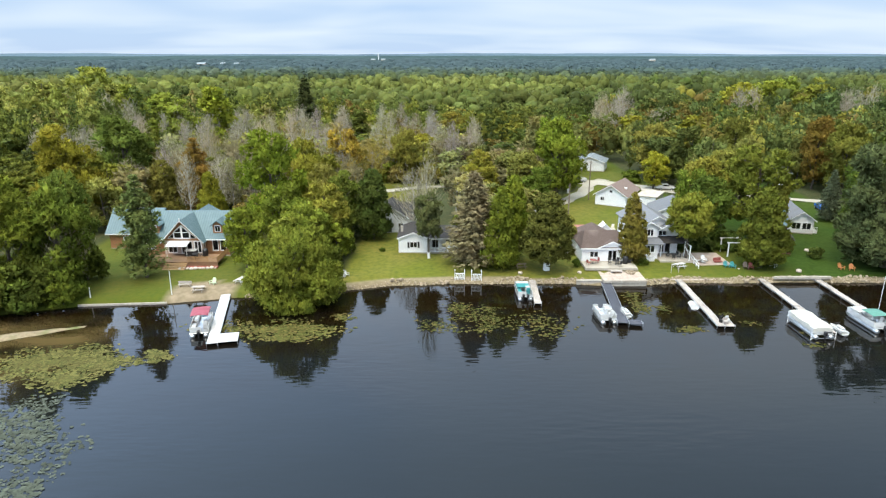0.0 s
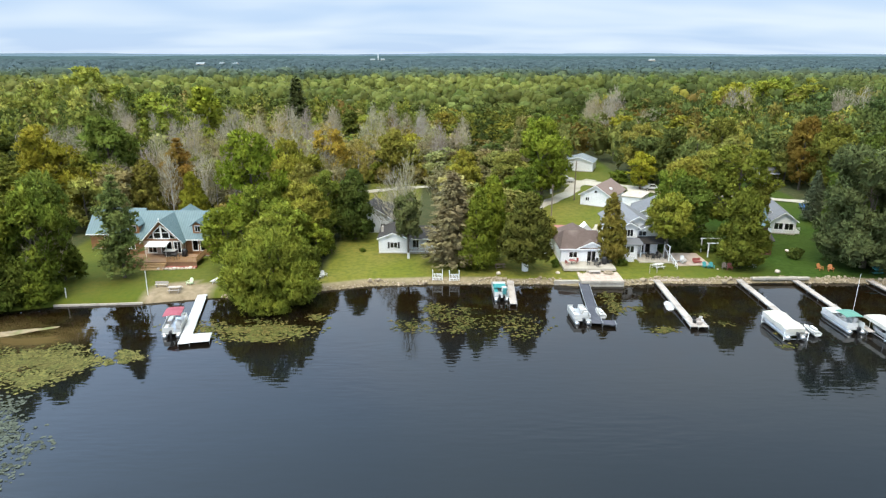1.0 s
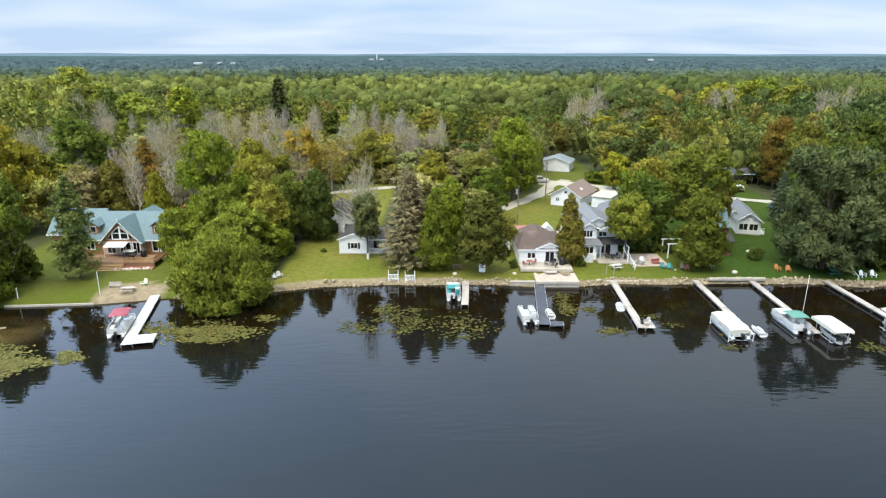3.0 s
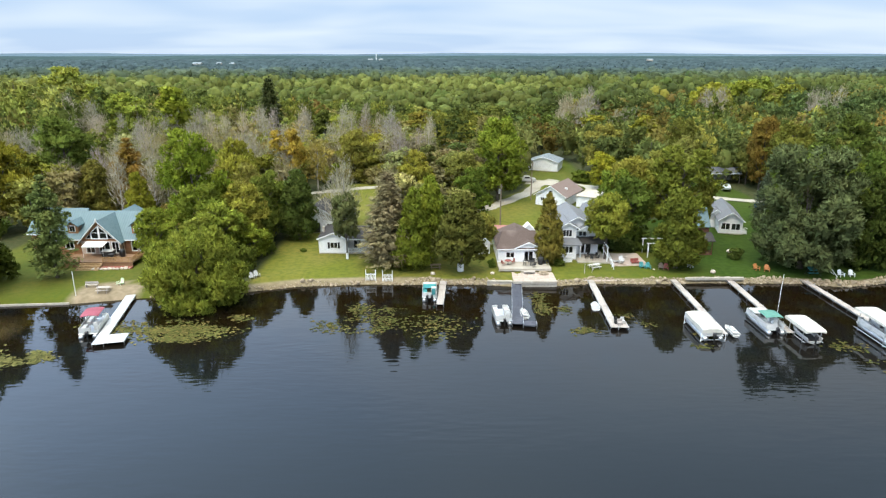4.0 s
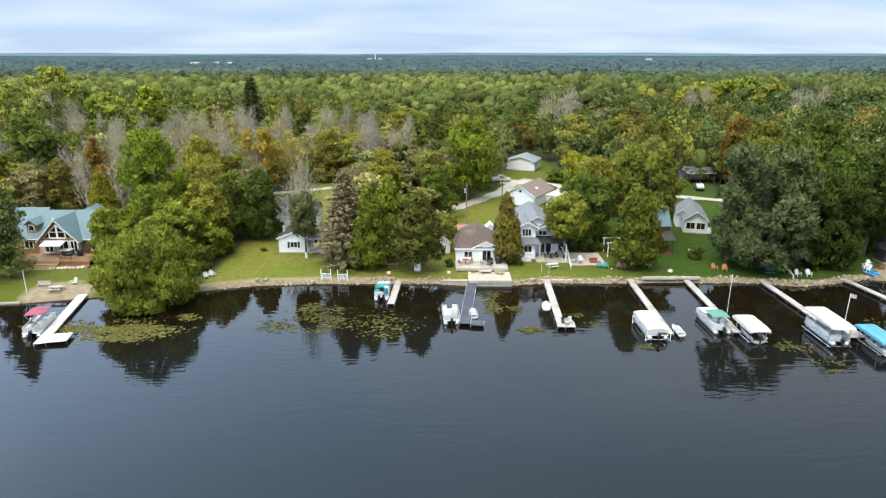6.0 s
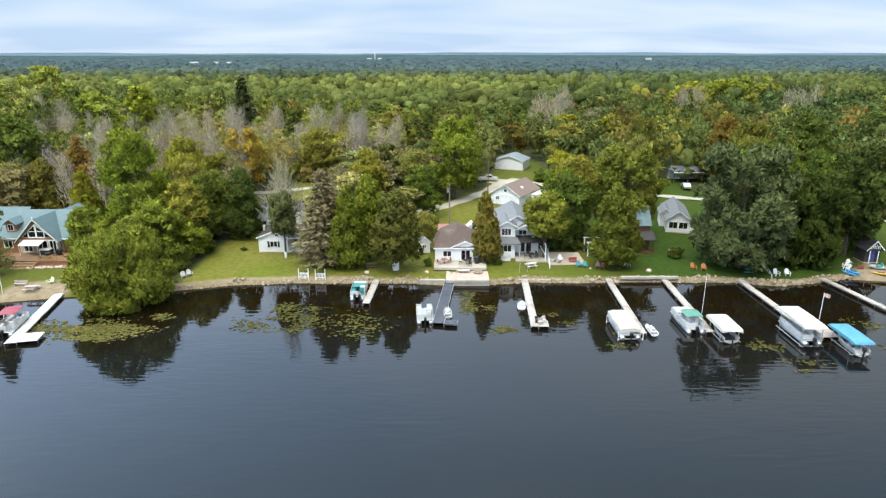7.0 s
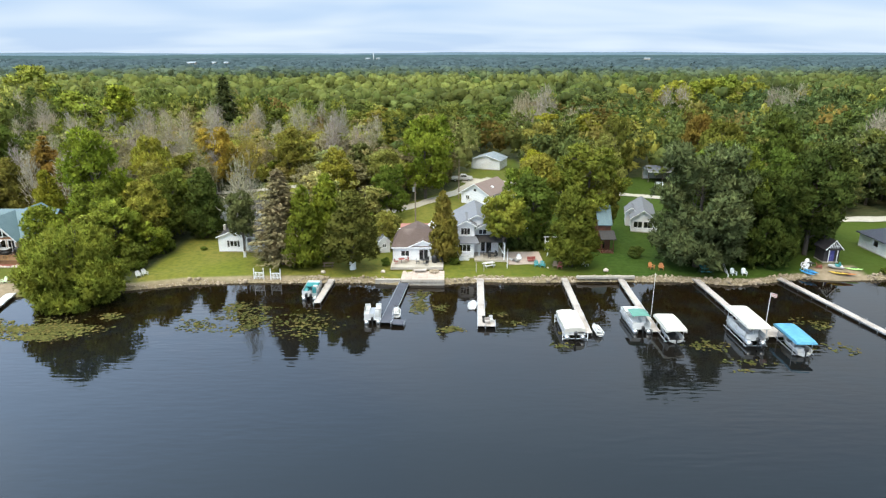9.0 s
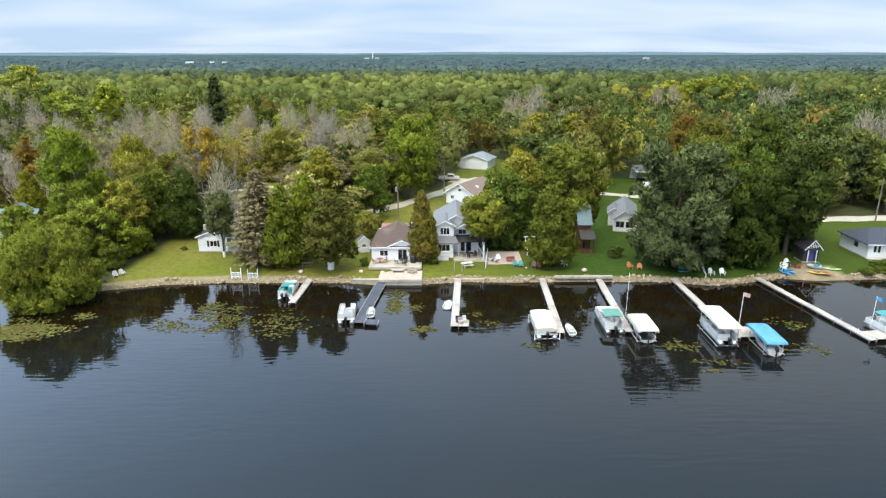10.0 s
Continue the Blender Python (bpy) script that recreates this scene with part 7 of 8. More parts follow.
def pontoon(name, m, L, W, label, top=None, top_label="", seat_mat=None, panel=None, z=0.0, motor=True, cover=None):
    """A pontoon boat, stern at y=0: two floats, a deck, fence panels, seats, a console."""
    b = thing(name, m, label, "boat", "boats")
    for x in (-W / 2 + 0.35, W / 2 - 0.35):
        bm = bmesh.new()
        rings = []
        for i in range(9):
            u = i / 8
            r = 0.30 * (1 if u < 0.82 else max(0.12, 1 - ((u - 0.82) / 0.18) ** 2))
            rings.append([(x + r * math.cos(k * math.pi / 5), u * (L + 0.1), z + 0.12 + r * math.sin(k * math.pi / 5) + (0.08 if u > 0.9 else 0)) for k in range(10)])
        loft(bm, rings)
        part("float", bm, M_ALU, b, smooth=True)
    part("deck", boxes((-W / 2, W / 2, 0.1, L - 0.2, z + 0.46, z + 0.54), bevel=0.02), M_ALU, b)
    panel = panel or M_HULL
    for x0, x1, y0, y1 in ((-W / 2 + 0.02, -W / 2 + 0.07, 0.5, L - 0.4), (W / 2 - 0.07, W / 2 - 0.02, 0.5, L - 0.4), (-W / 2 + 0.08, -0.35, L - 0.45, L - 0.4), (0.35, W / 2 - 0.08, L - 0.45, L - 0.4), (-W / 2 + 0.08, W / 2 - 0.9, 0.5, 0.55)):
        part("fence_panel", boxes((x0, x1, y0, y1, z + 0.56, z + 1.2), bevel=0.012), panel, b)
    sm = seat_mat or M_HULL
    for x0, x1, y0, y1 in ((-W / 2 + 0.1, -W / 2 + 0.7, 0.6, 2.4), (-W / 2 + 0.1, W / 2 - 1.0, 0.58, 1.1), (W / 2 - 0.7, W / 2 - 0.1, L - 2.4, L - 0.55), (-W / 2 + 0.1, -W / 2 + 0.7, L - 2.4, L - 0.55)):
        st = part("bench_seat", boxes((x0, x1, y0, y1, z + 0.55, z + 0.98), bevel=0.05), sm, b)
    part("console", boxes((W / 2 - 0.85, W / 2 - 0.15, L * 0.42, L * 0.42 + 0.5, z + 0.55, z + 1.35), bevel=0.06), panel, b)
    part("helm_seat", boxes((W / 2 - 0.8, W / 2 - 0.25, L * 0.42 - 0.9, L * 0.42 - 0.35, z + 0.55, z + 1.05), (W / 2 - 0.8, W / 2 - 0.25, L * 0.42 - 1.0, L * 0.42 - 0.88, z + 1.0, z + 1.5), bevel=0.04), sm, b)
    if top:
        bimini(b, -W / 2 + 0.05, W / 2 - 0.05, L * 0.28, L * 0.80, z + 2.35, top, top_label, base=z + 1.15)
    if cover:
        bm = bmesh.new()
        rings = []
        for i in range(8):
            u = i / 7
            zz = z + 1.25 + 0.12 * math.sin(u * 9) + 0.16 * math.sin(math.pi * u)
            w = W / 2 + 0.03 - (0.12 if u in (0, 1) else 0)
            rings.append([(-w, 0.45 + u * (L - 0.8), z + 0.75), (-w + 0.03, 0.45 + u * (L - 0.8), zz - 0.12), (-w * 0.5, 0.45 + u * (L - 0.8), zz), (w * 0.5, 0.45 + u * (L - 0.8), zz + 0.02), (w - 0.03, 0.45 + u * (L - 0.8), zz - 0.12), (w, 0.45 + u * (L - 0.8), z + 0.75)])
        part("mooring_cover", loft(bm, rings), cover, b, "white fitted mooring cover")
    if motor:
        outboard(b, 0, 0.1, z + 0.5)
    return b


def runabout(name, m, L, W, label, inside=None, top=None, top_label="", shield=True, motors=1, D=0.85, seats=True):
    b = thing(name, m, label, "boat", "boats")
    part("hull", hull(bmesh.new(), L, W, D, 0.5, -0.22), M_HULL, b, smooth=False)
    ins = inside or M_HULL
    part("cockpit_floor", boxes((-W * 0.38, W * 0.38, 0.2, L * 0.62, 0.16, 0.22), bevel=0.02), ins, b)
    fd = bmesh.new()
    prism(fd, [(-W * 0.42, L * 0.58), (W * 0.42, L * 0.58), (W * 0.30, L * 0.8), (0.04, L * 0.97), (-0.04, L * 0.97), (-W * 0.30, L * 0.8)], "z", D * 0.82 - 0.1, D * 0.86)
    part("foredeck", fd, M_HULL, b)
    if seats:
        for x in (-W * 0.24, W * 0.24):
            part("seat", boxes((x - 0.26, x + 0.26, L * 0.34, L * 0.34 + 0.5, 0.22, 0.6), (x - 0.26, x + 0.26, L * 0.34 - 0.1, L * 0.34 + 0.02, 0.5, 0.98), bevel=0.05), ins, b)
        part("stern_bench", boxes((-W * 0.36, W * 0.36, 0.25, 0.85, 0.22, 0.62), bevel=0.06), ins, b)
    if shield:
        bm = bmesh.new()
        y = L * 0.56
        for a, c in (((-W * 0.4, y - 0.5), (-W * 0.26, y)), ((-W * 0.26, y), (W * 0.26, y)), ((W * 0.26, y), (W * 0.4, y - 0.5))):
            d = Vector((c[0] - a[0], c[1] - a[1], 0)).normalized()
            nn = Vector((-d.y, d.x, 0)) * 0.02
            vs = []
            for p, zz, back in ((a, 0.72, 0), (c, 0.72, 0), (c, 1.12, -0.18), (a, 1.12, -0.18)):
                vs.append(Vector((p[0], p[1] + back, zz)))
            f0 = [bm.verts.new(v) for v in vs]
            f1 = [bm.verts.new(v + nn) for v in vs]
            bm.faces.new(f0)
            bm.faces.new(f1[::-1])
            for i in range(4):
                j = (i + 1) % 4
                bm.faces.new((f0[j], f0[i], f1[i], f1[j]))
        part("windshield", bm, M_GLASS, b)
    if top:
        bimini(b, -W * 0.42, W * 0.42, L * 0.25, L * 0.62, 1.9, top, top_label, base=0.75)
    for i in range(motors):
        outboard(b, (i - (motors - 1) / 2) * 0.55, 0.02, 0.55, s=1.0)
    return b


def canopy_lift(m, L, W, mat, label, top_z=2.7, skirt=0.35):
    """A boat lift: four posts, cradle beams, and a stretched canopy with a sloped rim."""
    b = thing("boat_lift", m, label, "boat lift", "boat lifts")
    bm = bmesh.new()
    rings = []
    for u, inset, dz in ((0.0, 0.0, -0.22), (0.03, 0.02, 0.0), (0.12, 0.18, 0.14), (0.5, 0.22, 0.22), (0.88, 0.18, 0.14), (0.97, 0.02, 0.0), (1.0, 0.0, -0.22)):
        w = W / 2
        y = u * L
        rings.append([(-w, y, top_z - skirt), (-w + 0.03, y, top_z - 0.06 + dz * 0.4), (-w * 0.55, y, top_z + dz), (w * 0.55, y, top_z + dz), (w - 0.03, y, top_z - 0.06 + dz * 0.4), (w, y, top_z - skirt),
                      (w - 0.04, y, top_z - skirt), (w * 0.5, y, top_z + dz - 0.06), (-w * 0.5, y, top_z + dz - 0.06), (-w + 0.04, y, top_z - skirt)])
    part("canopy", loft(bm, rings), mat, b)
    for x in (-W / 2 + 0.12, W / 2 - 0.12):
        for y in (0.8, L - 1.2):
            part("post", bars(((x, y, -1.4), (x, y, top_z - 0.12)), r=0.05), M_ALU, b)
        part("side_beam", bars(((x, 0.2, 0.25), (x, L - 0.4, 0.25)), r=0.06), M_ALU, b)
        part("top_beam", bars(((x, 0.1, top_z - skirt + 0.08), (x, L - 0.1, top_z - skirt + 0.08)), r=0.035), M_ALU, b)
    for y in (0.8, L - 1.2):
        part("cross_beam", bars(((-W / 2 + 0.12, y, 0.05), (W / 2 - 0.12, y, 0.05)), r=0.05), M_ALU, b)
    return b


def jet_ski(m, mat, label):
    b = thing("jet_ski", m, label, "jet ski", "jet skis")
    part("hull", hull(bmesh.new(), 2.9, 1.1, 0.5, 0.55, -0.1), M_HULL, b)
    part("deck", boxes((-0.36, 0.36, 0.2, 2.0, 0.36, 0.56), bevel=0.06), mat, b)
    part("seat", boxes((-0.2, 0.2, 0.4, 1.6, 0.56, 0.86), bevel=0.08), M_BLACK if mat is not M_HULL else M_HULL, b)
    part("handlebar", bars(((-0.38, 1.75, 1.0), (0.38, 1.75, 1.0)), ((0, 1.95, 0.5), (0, 1.75, 1.0)), r=0.035), M_BLACK, b)
    return b


def small_boats():
    b = thing("dinghy", pose(35.0, 81.6, 0.06, 0, 0, -8), "small white dinghy moored beside a dock", "boat", "boats")
    part("hull", hull(bmesh.new(), 2.5, 1.2, 0.45, 0.45, -0.1), M_HULL, b)
    for y in (0.5, 1.3):
        part("thwart", boxes((-0.5, 0.5, y, y + 0.25, 0.24, 0.29), bevel=0.01), M_HULL, b)
    kay = (("blue", 88.0, 94.9, 20, M_BLUEPLASTIC), ("blue", 88.8, 95.2, 24, M_BLUEPLASTIC), ("yellow", 92.6, 94.4, 62, M_YELLOW), ("orange-red", 93.8, 94.2, 70, M_ORANGE), ("lime green", 95.8, 95.8, 74, M_LIME))
    for word, x, y, a, mat in kay:
        k = thing("kayak", pose(x, y, float(land_z(x, y)) + 0.08, 0, 0, a), f"{word} plastic kayak pulled up on the beach", "kayak", "kayaks")
        bm = bmesh.new()
        rings = []
        for i in range(11):
            u = i / 10
            w = 0.36 * max(0.06, math.sin(math.pi * u)) ** 0.7
            rings.append([(w * math.cos(t * math.pi / 4), (u - 0.5) * 2.7, 0.16 + 0.16 * max(0.15, math.sin(math.pi * u)) * math.sin(t * math.pi / 4) + 0.1 * (2 * u - 1) ** 4) for t in range(8)])
        part("hull", loft(bm, rings), mat, k, smooth=True)
        bm = bmesh.new()
        for i in range(12):
            a0, a1 = i * math.pi / 6, (i + 1) * math.pi / 6
            bar(bm, (0.24 * math.cos(a0), 0.45 * math.sin(a0), 0.325), (0.24 * math.cos(a1), 0.45 * math.sin(a1), 0.325), 0.035, 5)
        part("cockpit_rim", bm, M_BLACK, k)
    p = thing("paddle_boat", pose(94.4, 96.2, float(land_z(94.4, 96.2)) + 0.1, 0, 0, 70), "white paddle boat on the sand", "boat", "boats")
    part("hull", hull(bmesh.new(), 2.2, 1.5, 0.4, 0.4, 0.0), M_HULL, p)
    part("seat", boxes((-0.55, 0.55, 0.6, 1.1, 0.3, 0.6), (-0.55, 0.55, 0.45, 0.6, 0.5, 0.95), bevel=0.04), M_TEAL, p)


def boats():
    pontoon("pontoon_boat", pose(-30.6, 72.6, 0.05, 0, 0, 12), 5.6, 2.3, "white pontoon boat with a faded red bimini at a white dock", M_REDCLOTH, "faded red canvas top", panel=M_HULL)
    b = pontoon("deck_boat", pose(11.9, 85.0, 0.05, 0, 0, 1), 5.2, 2.15, "square-bowed white boat with teal seats at a short dock", seat_mat=M_TEAL, motor=False)
    part("teal_cover", boxes((-0.85, 0.85, 2.2, 3.8, 1.24, 1.30), bevel=0.02), M_TEAL, b, "teal canvas cover amidships")
    part("bow_cover", boxes((-0.9, 0.9, 3.85, 4.75, 1.22, 1.27), bevel=0.02), M_HULL, b, "white vinyl bow cover")
    for x in (-0.32, 0.32):
        outboard(b, x, 0.1, 0.55)
    pontoon("pontoon_boat", pose(21.9, 76.7, 0.05, 0, 0, 4), 4.5, 2.2, "small white deck boat moored at a dark dock", seat_mat=M_HULL, motor=True)
    small_boats()
    b = pontoon("pontoon_boat", pose(47.3, 71.8, 0.25, 0, 0, 1), 6.6, 2.6, "white pontoon boat with a fitted white cover on a lift", cover=M_VINYL)
    lf = thing("boat_lift", pose(47.3, 71.8, 0.0, 0, 0, 1), "bare aluminium boat lift under a pontoon boat", "boat lift", "boat lifts")
    for x in (-1.5, 1.55):
        for y in (0.2, 5.6):
            part("post", bars(((x, y, -1.4), (x, y, 1.1)), r=0.05), M_WHITE, lf)
    part("cross_beam", bars(((-1.5, 0.2, 0.2), (1.55, 0.2, 0.2)), r=0.05), M_ALU, lf)
    part("cross_beam", bars(((-1.5, 5.6, 0.2), (1.55, 5.6, 0.2)), r=0.05), M_ALU, lf)
    jet_ski(pose(50.6, 72.9, 0.15, 0, 0, 4), M_HULL, "white covered jet ski beside a dock")
    jet_ski(pose(24.9, 78.5, 0.15, 0, 0, 3), M_HULL, "small white watercraft at a dock platform")
    b = pontoon("deck_boat", pose(56.1, 73.8, 0.1, 0, 0, 1), 6.3, 2.35, "boxy white deck boat with a green canvas top")
    bimini(b, -1.1, 1.1, 0.9, 3.3, 1.95, M_GREENCLOTH, "green canvas bimini", base=1.2)
    part("bow_cover", boxes((-1.0, 1.0, 3.9, 5.8, 1.22, 1.28), bevel=0.02), M_HULL, b, "white vinyl bow cover")
    canopy_lift(pose(59.3, 70.9, 0, 0, 0, 1), 5.0, 2.5, M_VINYL, "boat lift with a low white canopy", 1.95, 0.45)
    runabout("covered_runabout", pose(59.3, 71.0, 0.25, 0, 0, 1), 4.7, 2.0, "dark-sided runabout under a low white canopy", M_BLACK, shield=False, seats=False)
    canopy_lift(pose(68.5, 69.6, 0, 0, 0, 0), 6.9, 2.75, M_VINYL, "boat lift with a long white vinyl canopy", 2.85, 0.3)
    pontoon("pontoon_boat", pose(68.5, 69.8, 0.45), 6.4, 2.3, "white pontoon boat on a lift below a white canopy", seat_mat=M_HULL)
    canopy_lift(pose(73.0, 67.4, 0, 0, 0, -1), 5.7, 2.4, M_BLUECLOTH, "boat lift with a sky-blue canvas canopy", 1.9, 0.3)
    runabout("runabout", pose(73.0, 67.6, 0.2, 0, 0, -1), 5.0, 1.85, "white runabout on a lift below a blue canopy")
    b = pontoon("pontoon_boat", pose(91.0, 70.4, 0.1, 0, 0, 10), 6.6, 2.5, "white pontoon boat with a teal canvas top and arch", M_TEAL, "teal canvas top")
    part("tow_arch", bars(((-1.1, 4.4, 0.6), (-1.1, 4.1, 2.3)), ((1.1, 4.4, 0.6), (1.1, 4.1, 2.3)), ((-1.1, 4.1, 2.3), (1.1, 4.1, 2.3)), ((-1.1, 4.0, 2.3), (-0.6, 3.2, 2.3)), r=0.05), M_WHITE, b)
    # gear left on the end of the long dock
    for x, y, w, mat, label in ((36.8, 75.9, 0.7, M_GREYDECK, "weathered bench on the end of a dock"), (37.3, 76.5, 0.5, M_HULL, "white cooler on the end of a dock"), (36.4, 76.4, 0.45, M_DARKSTEEL, "dark folding chair on a dock")):
        t = thing("dock_bench" if mat is M_GREYDECK else "cooler" if mat is M_HULL else "folding_chair", pose(x, y, 0.47, 0, 0, 10), label, "bench" if mat is M_GREYDECK else "cooler" if mat is M_HULL else "chair")
        part("seat", boxes((-w / 2, w / 2, -0.22, 0.22, 0.3, 0.42), bevel=0.03), mat, t)
        part("base", boxes((-w / 2 + 0.04, w / 2 - 0.04, -0.18, 0.18, 0.0, 0.298)), mat, t)
        part("back", boxes((-w / 2, w / 2, 0.2, 0.26, 0.42, 0.8), bevel=0.02), mat, t)


def flag(x, y, z0, h, label, cloth=None, r=0.035, size=(0.9, 0.5)):
    f = thing("flagpole", pose(x, y, z0), label, "flagpole")
    part("pole", bars(((0, 0, 0), (0.05, 0, h)), r=r), M_WHITE, f)
    if cloth:
        bm = bmesh.new()
        top, n = [], 7
        for s, zz in ((0, h - 0.06), (1, h - 0.06 - size[1])):
            top.append([(0.05 + size[0] * i / (n - 1), 0.09 * math.sin(i * 1.3), zz - 0.22 * (i / (n - 1)) ** 1.3) for i in range(n)])
        a = [[bm.verts.new(p) for p in r_] for r_ in top]
        b = [[bm.verts.new((p[0], p[1] + 0.012, p[2])) for p in r_] for r_ in top]
        for i in range(n - 1):
            bm.faces.new((a[1][i], a[1][i + 1], a[0][i + 1], a[0][i]))
            bm.faces.new((b[0][i], b[0][i + 1], b[1][i + 1], b[1][i]))
        part("flag", bm, cloth, f, "small faded flag")
    return f


def striped_cloth():
    m, nt, b = shader("striped_flag", 0.8)
    tc = nt.nodes.new("ShaderNodeTexCoord")
    sep = nt.nodes.new("ShaderNodeSeparateXYZ")
    nt.links.new(tc.outputs["Object"], sep.inputs[0])
    w = nt.nodes.new("ShaderNodeMath"); w.operation = "MULTIPLY"; w.inputs[1].default_value = 12
    nt.links.new(sep.outputs[2], w.inputs[0])
    fr = nt.nodes.new("ShaderNodeMath"); fr.operation = "FRACT"
    nt.links.new(w.outputs[0], fr.inputs[0])
    st = nt.nodes.new("ShaderNodeMath"); st.operation = "GREATER_THAN"; st.inputs[1].default_value = 0.5
    nt.links.new(fr.outputs[0], st.inputs[0])
    col = blend(nt, st.outputs[0], (0.62, 0.58, 0.55), (0.42, 0.16, 0.14))
    nt.links.new(col, b.inputs["Base Color"])
    return m


M_FLAG = striped_cloth()
docks()
boats()
flag(58.9, 79.4, -1.0, 7.2, "tall bare white pole standing in the water", None, 0.024)
flag(72.2, 75.4, -1.0, 6.0, "leaning white flagpole with a small striped flag", M_FLAG)
flag(-39.2, 85.5, 0.6, 3.8, "short white flagpole on a beach", None, 0.05)
flag(88.3, 74.5, 0.4, 4.4, "white flagpole with a blue flag at a dock end", M_BLUEPLASTIC)
flag(-50.4, 84.4, 0.7, 1.6, "short white post at a lawn edge", None, 0.07)


# ---- yards ----
def on_land(x, y, a=0):
    return pose(x, y, float(land_z(x, y)), 0, 0, a)


def adirondack(m, mat, label):
    """A slatted garden chair that faces -y."""
    c = thing("garden_chair", m, label, "chair", "garden chairs")
    seat = bmesh.new()
    for i in range(5):
        box(seat, -0.28, 0.28, -0.36 + i * 0.13, -0.25 + i * 0.13, 0.36 - i * 0.03, 0.385 - i * 0.03)
    part("seat", seat, mat, c)
    back = bmesh.new()
    for i in range(5):
        x = -0.26 + i * 0.13
        top = 0.98 - 0.03 * (i - 2) ** 2
        vs = [(0.24, 0.24), (0.27, 0.24), (0.27 + 0.26, top), (0.24 + 0.26, top)]
        prism(back, vs, "x", x - 0.055, x + 0.055)
    part("backrest", back, mat, c)
    for s in (-1, 1):
        part("armrest", boxes((s * 0.36 - 0.07, s * 0.36 + 0.07, -0.42, 0.36, 0.54, 0.565), bevel=0.008), mat, c)
        part("leg", boxes((s * 0.33 - 0.03, s * 0.33 + 0.03, -0.38, -0.28, 0, 0.54)), mat, c)
        bm = bmesh.new()
        prism(bm, [(-0.25, 0.33), (-0.25, 0.42), (0.55, 0.08), (0.55, 0.0)], "x", s * 0.30 - 0.02, s * 0.30 + 0.02)
        part("leg", bm, mat, c)
    return c


def picnic_table(m, mat, label):
    t = thing("picnic_table", m, label, "table", "picnic tables")
    for i in range(5):
        part("top_board", boxes((-0.9, 0.9, -0.37 + i * 0.15, -0.23 + i * 0.15, 0.71, 0.75), bevel=0.006), mat, t)
    for y in (-0.75, 0.6):
        part("bench", boxes((-0.9, 0.9, y, y + 0.26, 0.42, 0.46), bevel=0.006), mat, t)
    for x in (-0.65, 0.6):
        part("trestle", bars(((x, -0.62, 0), (x, -0.2, 0.71)), ((x, 0.62, 0), (x, 0.2, 0.71)), ((x, -0.72, 0.4), (x, 0.72, 0.4)), r=0.045), mat, t)
    return t


def lounger(m, mat, label):
    t = thing("sun_lounger", m, label, "lounger", "loungers")
    part("bed", boxes((-0.32, 0.32, -0.9, 0.35, 0.3, 0.38), bevel=0.02), mat, t)
    bm = bmesh.new()
    prism(bm, [(0.36, 0.3), (0.36, 0.38), (0.9, 0.85), (0.95, 0.8)], "x", -0.32, 0.32)
    part("backrest", bm, mat, t)
    for x in (-0.28, 0.28):
        for y in (-0.8, 0.25):
            part("leg", bars(((x, y, 0), (x, y, 0.3)), r=0.03), mat, t)
    return t


def picket_panel(m, label):
    t = thing("picket_panel", m, label, "fence", "picket panels")
    for x in (-0.75, 0.75):
        part("post", boxes((x - 0.05, x + 0.05, -0.05, 0.05, -0.2, 1.75)), M_WHITE, t)
    for z in (0.35, 0.95):
        part("rail", boxes((-0.698, 0.698, -0.02, 0.02, z, z + 0.09)), M_WHITE, t)
    for i in range(6):
        x = -0.55 + 0.22 * i
        part("picket", bars(((x - 0.05, -0.05, 0.05), (x + 0.12, -0.05, 1.15)), r=0.045, sides=4), M_WHITE, t)
    return t


def table_set(x, y, a, top_mat, chair_mat, z=None, n=4, label="round patio table", chair="patio chair"):
    base = on_land(x, y, a) if z is None else pose(x, y, z, 0, 0, a)
    t = thing("patio_table", base, label, "table")
    bm = bmesh.new()
    bar(bm, (0, 0, 0.70), (0, 0, 0.74), 0.55, 14)
    part("tabletop", bm, top_mat, t)
    part("pedestal", bars(((0, 0, 0), (0, 0, 0.7)), r=0.05), M_DARKSTEEL, t)
    for i in range(n):
        ang = 2 * math.pi * i / n + 0.5
        c = thing("patio_chair", base @ pose(math.cos(ang) * 0.95, math.sin(ang) * 0.95, 0, 0, 0, math.degrees(ang) - 90), chair, "chair", "patio chairs")
        part("seat", boxes((-0.24, 0.24, -0.24, 0.24, 0.4, 0.45), bevel=0.015), chair_mat, c)
        part("backrest", boxes((-0.24, 0.24, 0.22, 0.27, 0.45, 0.92), bevel=0.015), chair_mat, c)
        for dx in (-0.2, 0.2):
            for dy in (-0.2, 0.2):
                part("leg", bars(((dx, dy, 0), (dx, dy, 0.4)), r=0.02), chair_mat, c)
    return t


def utility_pole(x, y, h, label, box_on=False, lean=0.0, wires=()):
    p = thing("utility_pole", on_land(x, y) @ pose(0, 0, 0, 0, lean, 0), label, "utility pole", "utility poles")
    bm = bmesh.new()
    bar(bm, (0, 0, -0.3), (0, 0, h), 0.15, 8, 0.10)
    part("pole", bm, M_TIMBERPOLE, p)
    if box_on:
        bm = bmesh.new()
        bar(bm, (-0.32, 0, h - 1.9), (-0.32, 0, h - 1.0), 0.2, 10)
        part("transformer", bm, M_ALU, p, "grey transformer can")
    part("crossarm", boxes((-0.35, 0.35, -0.04, 0.04, h - 0.5, h - 0.42)), M_TIMBERPOLE, p)
    return p


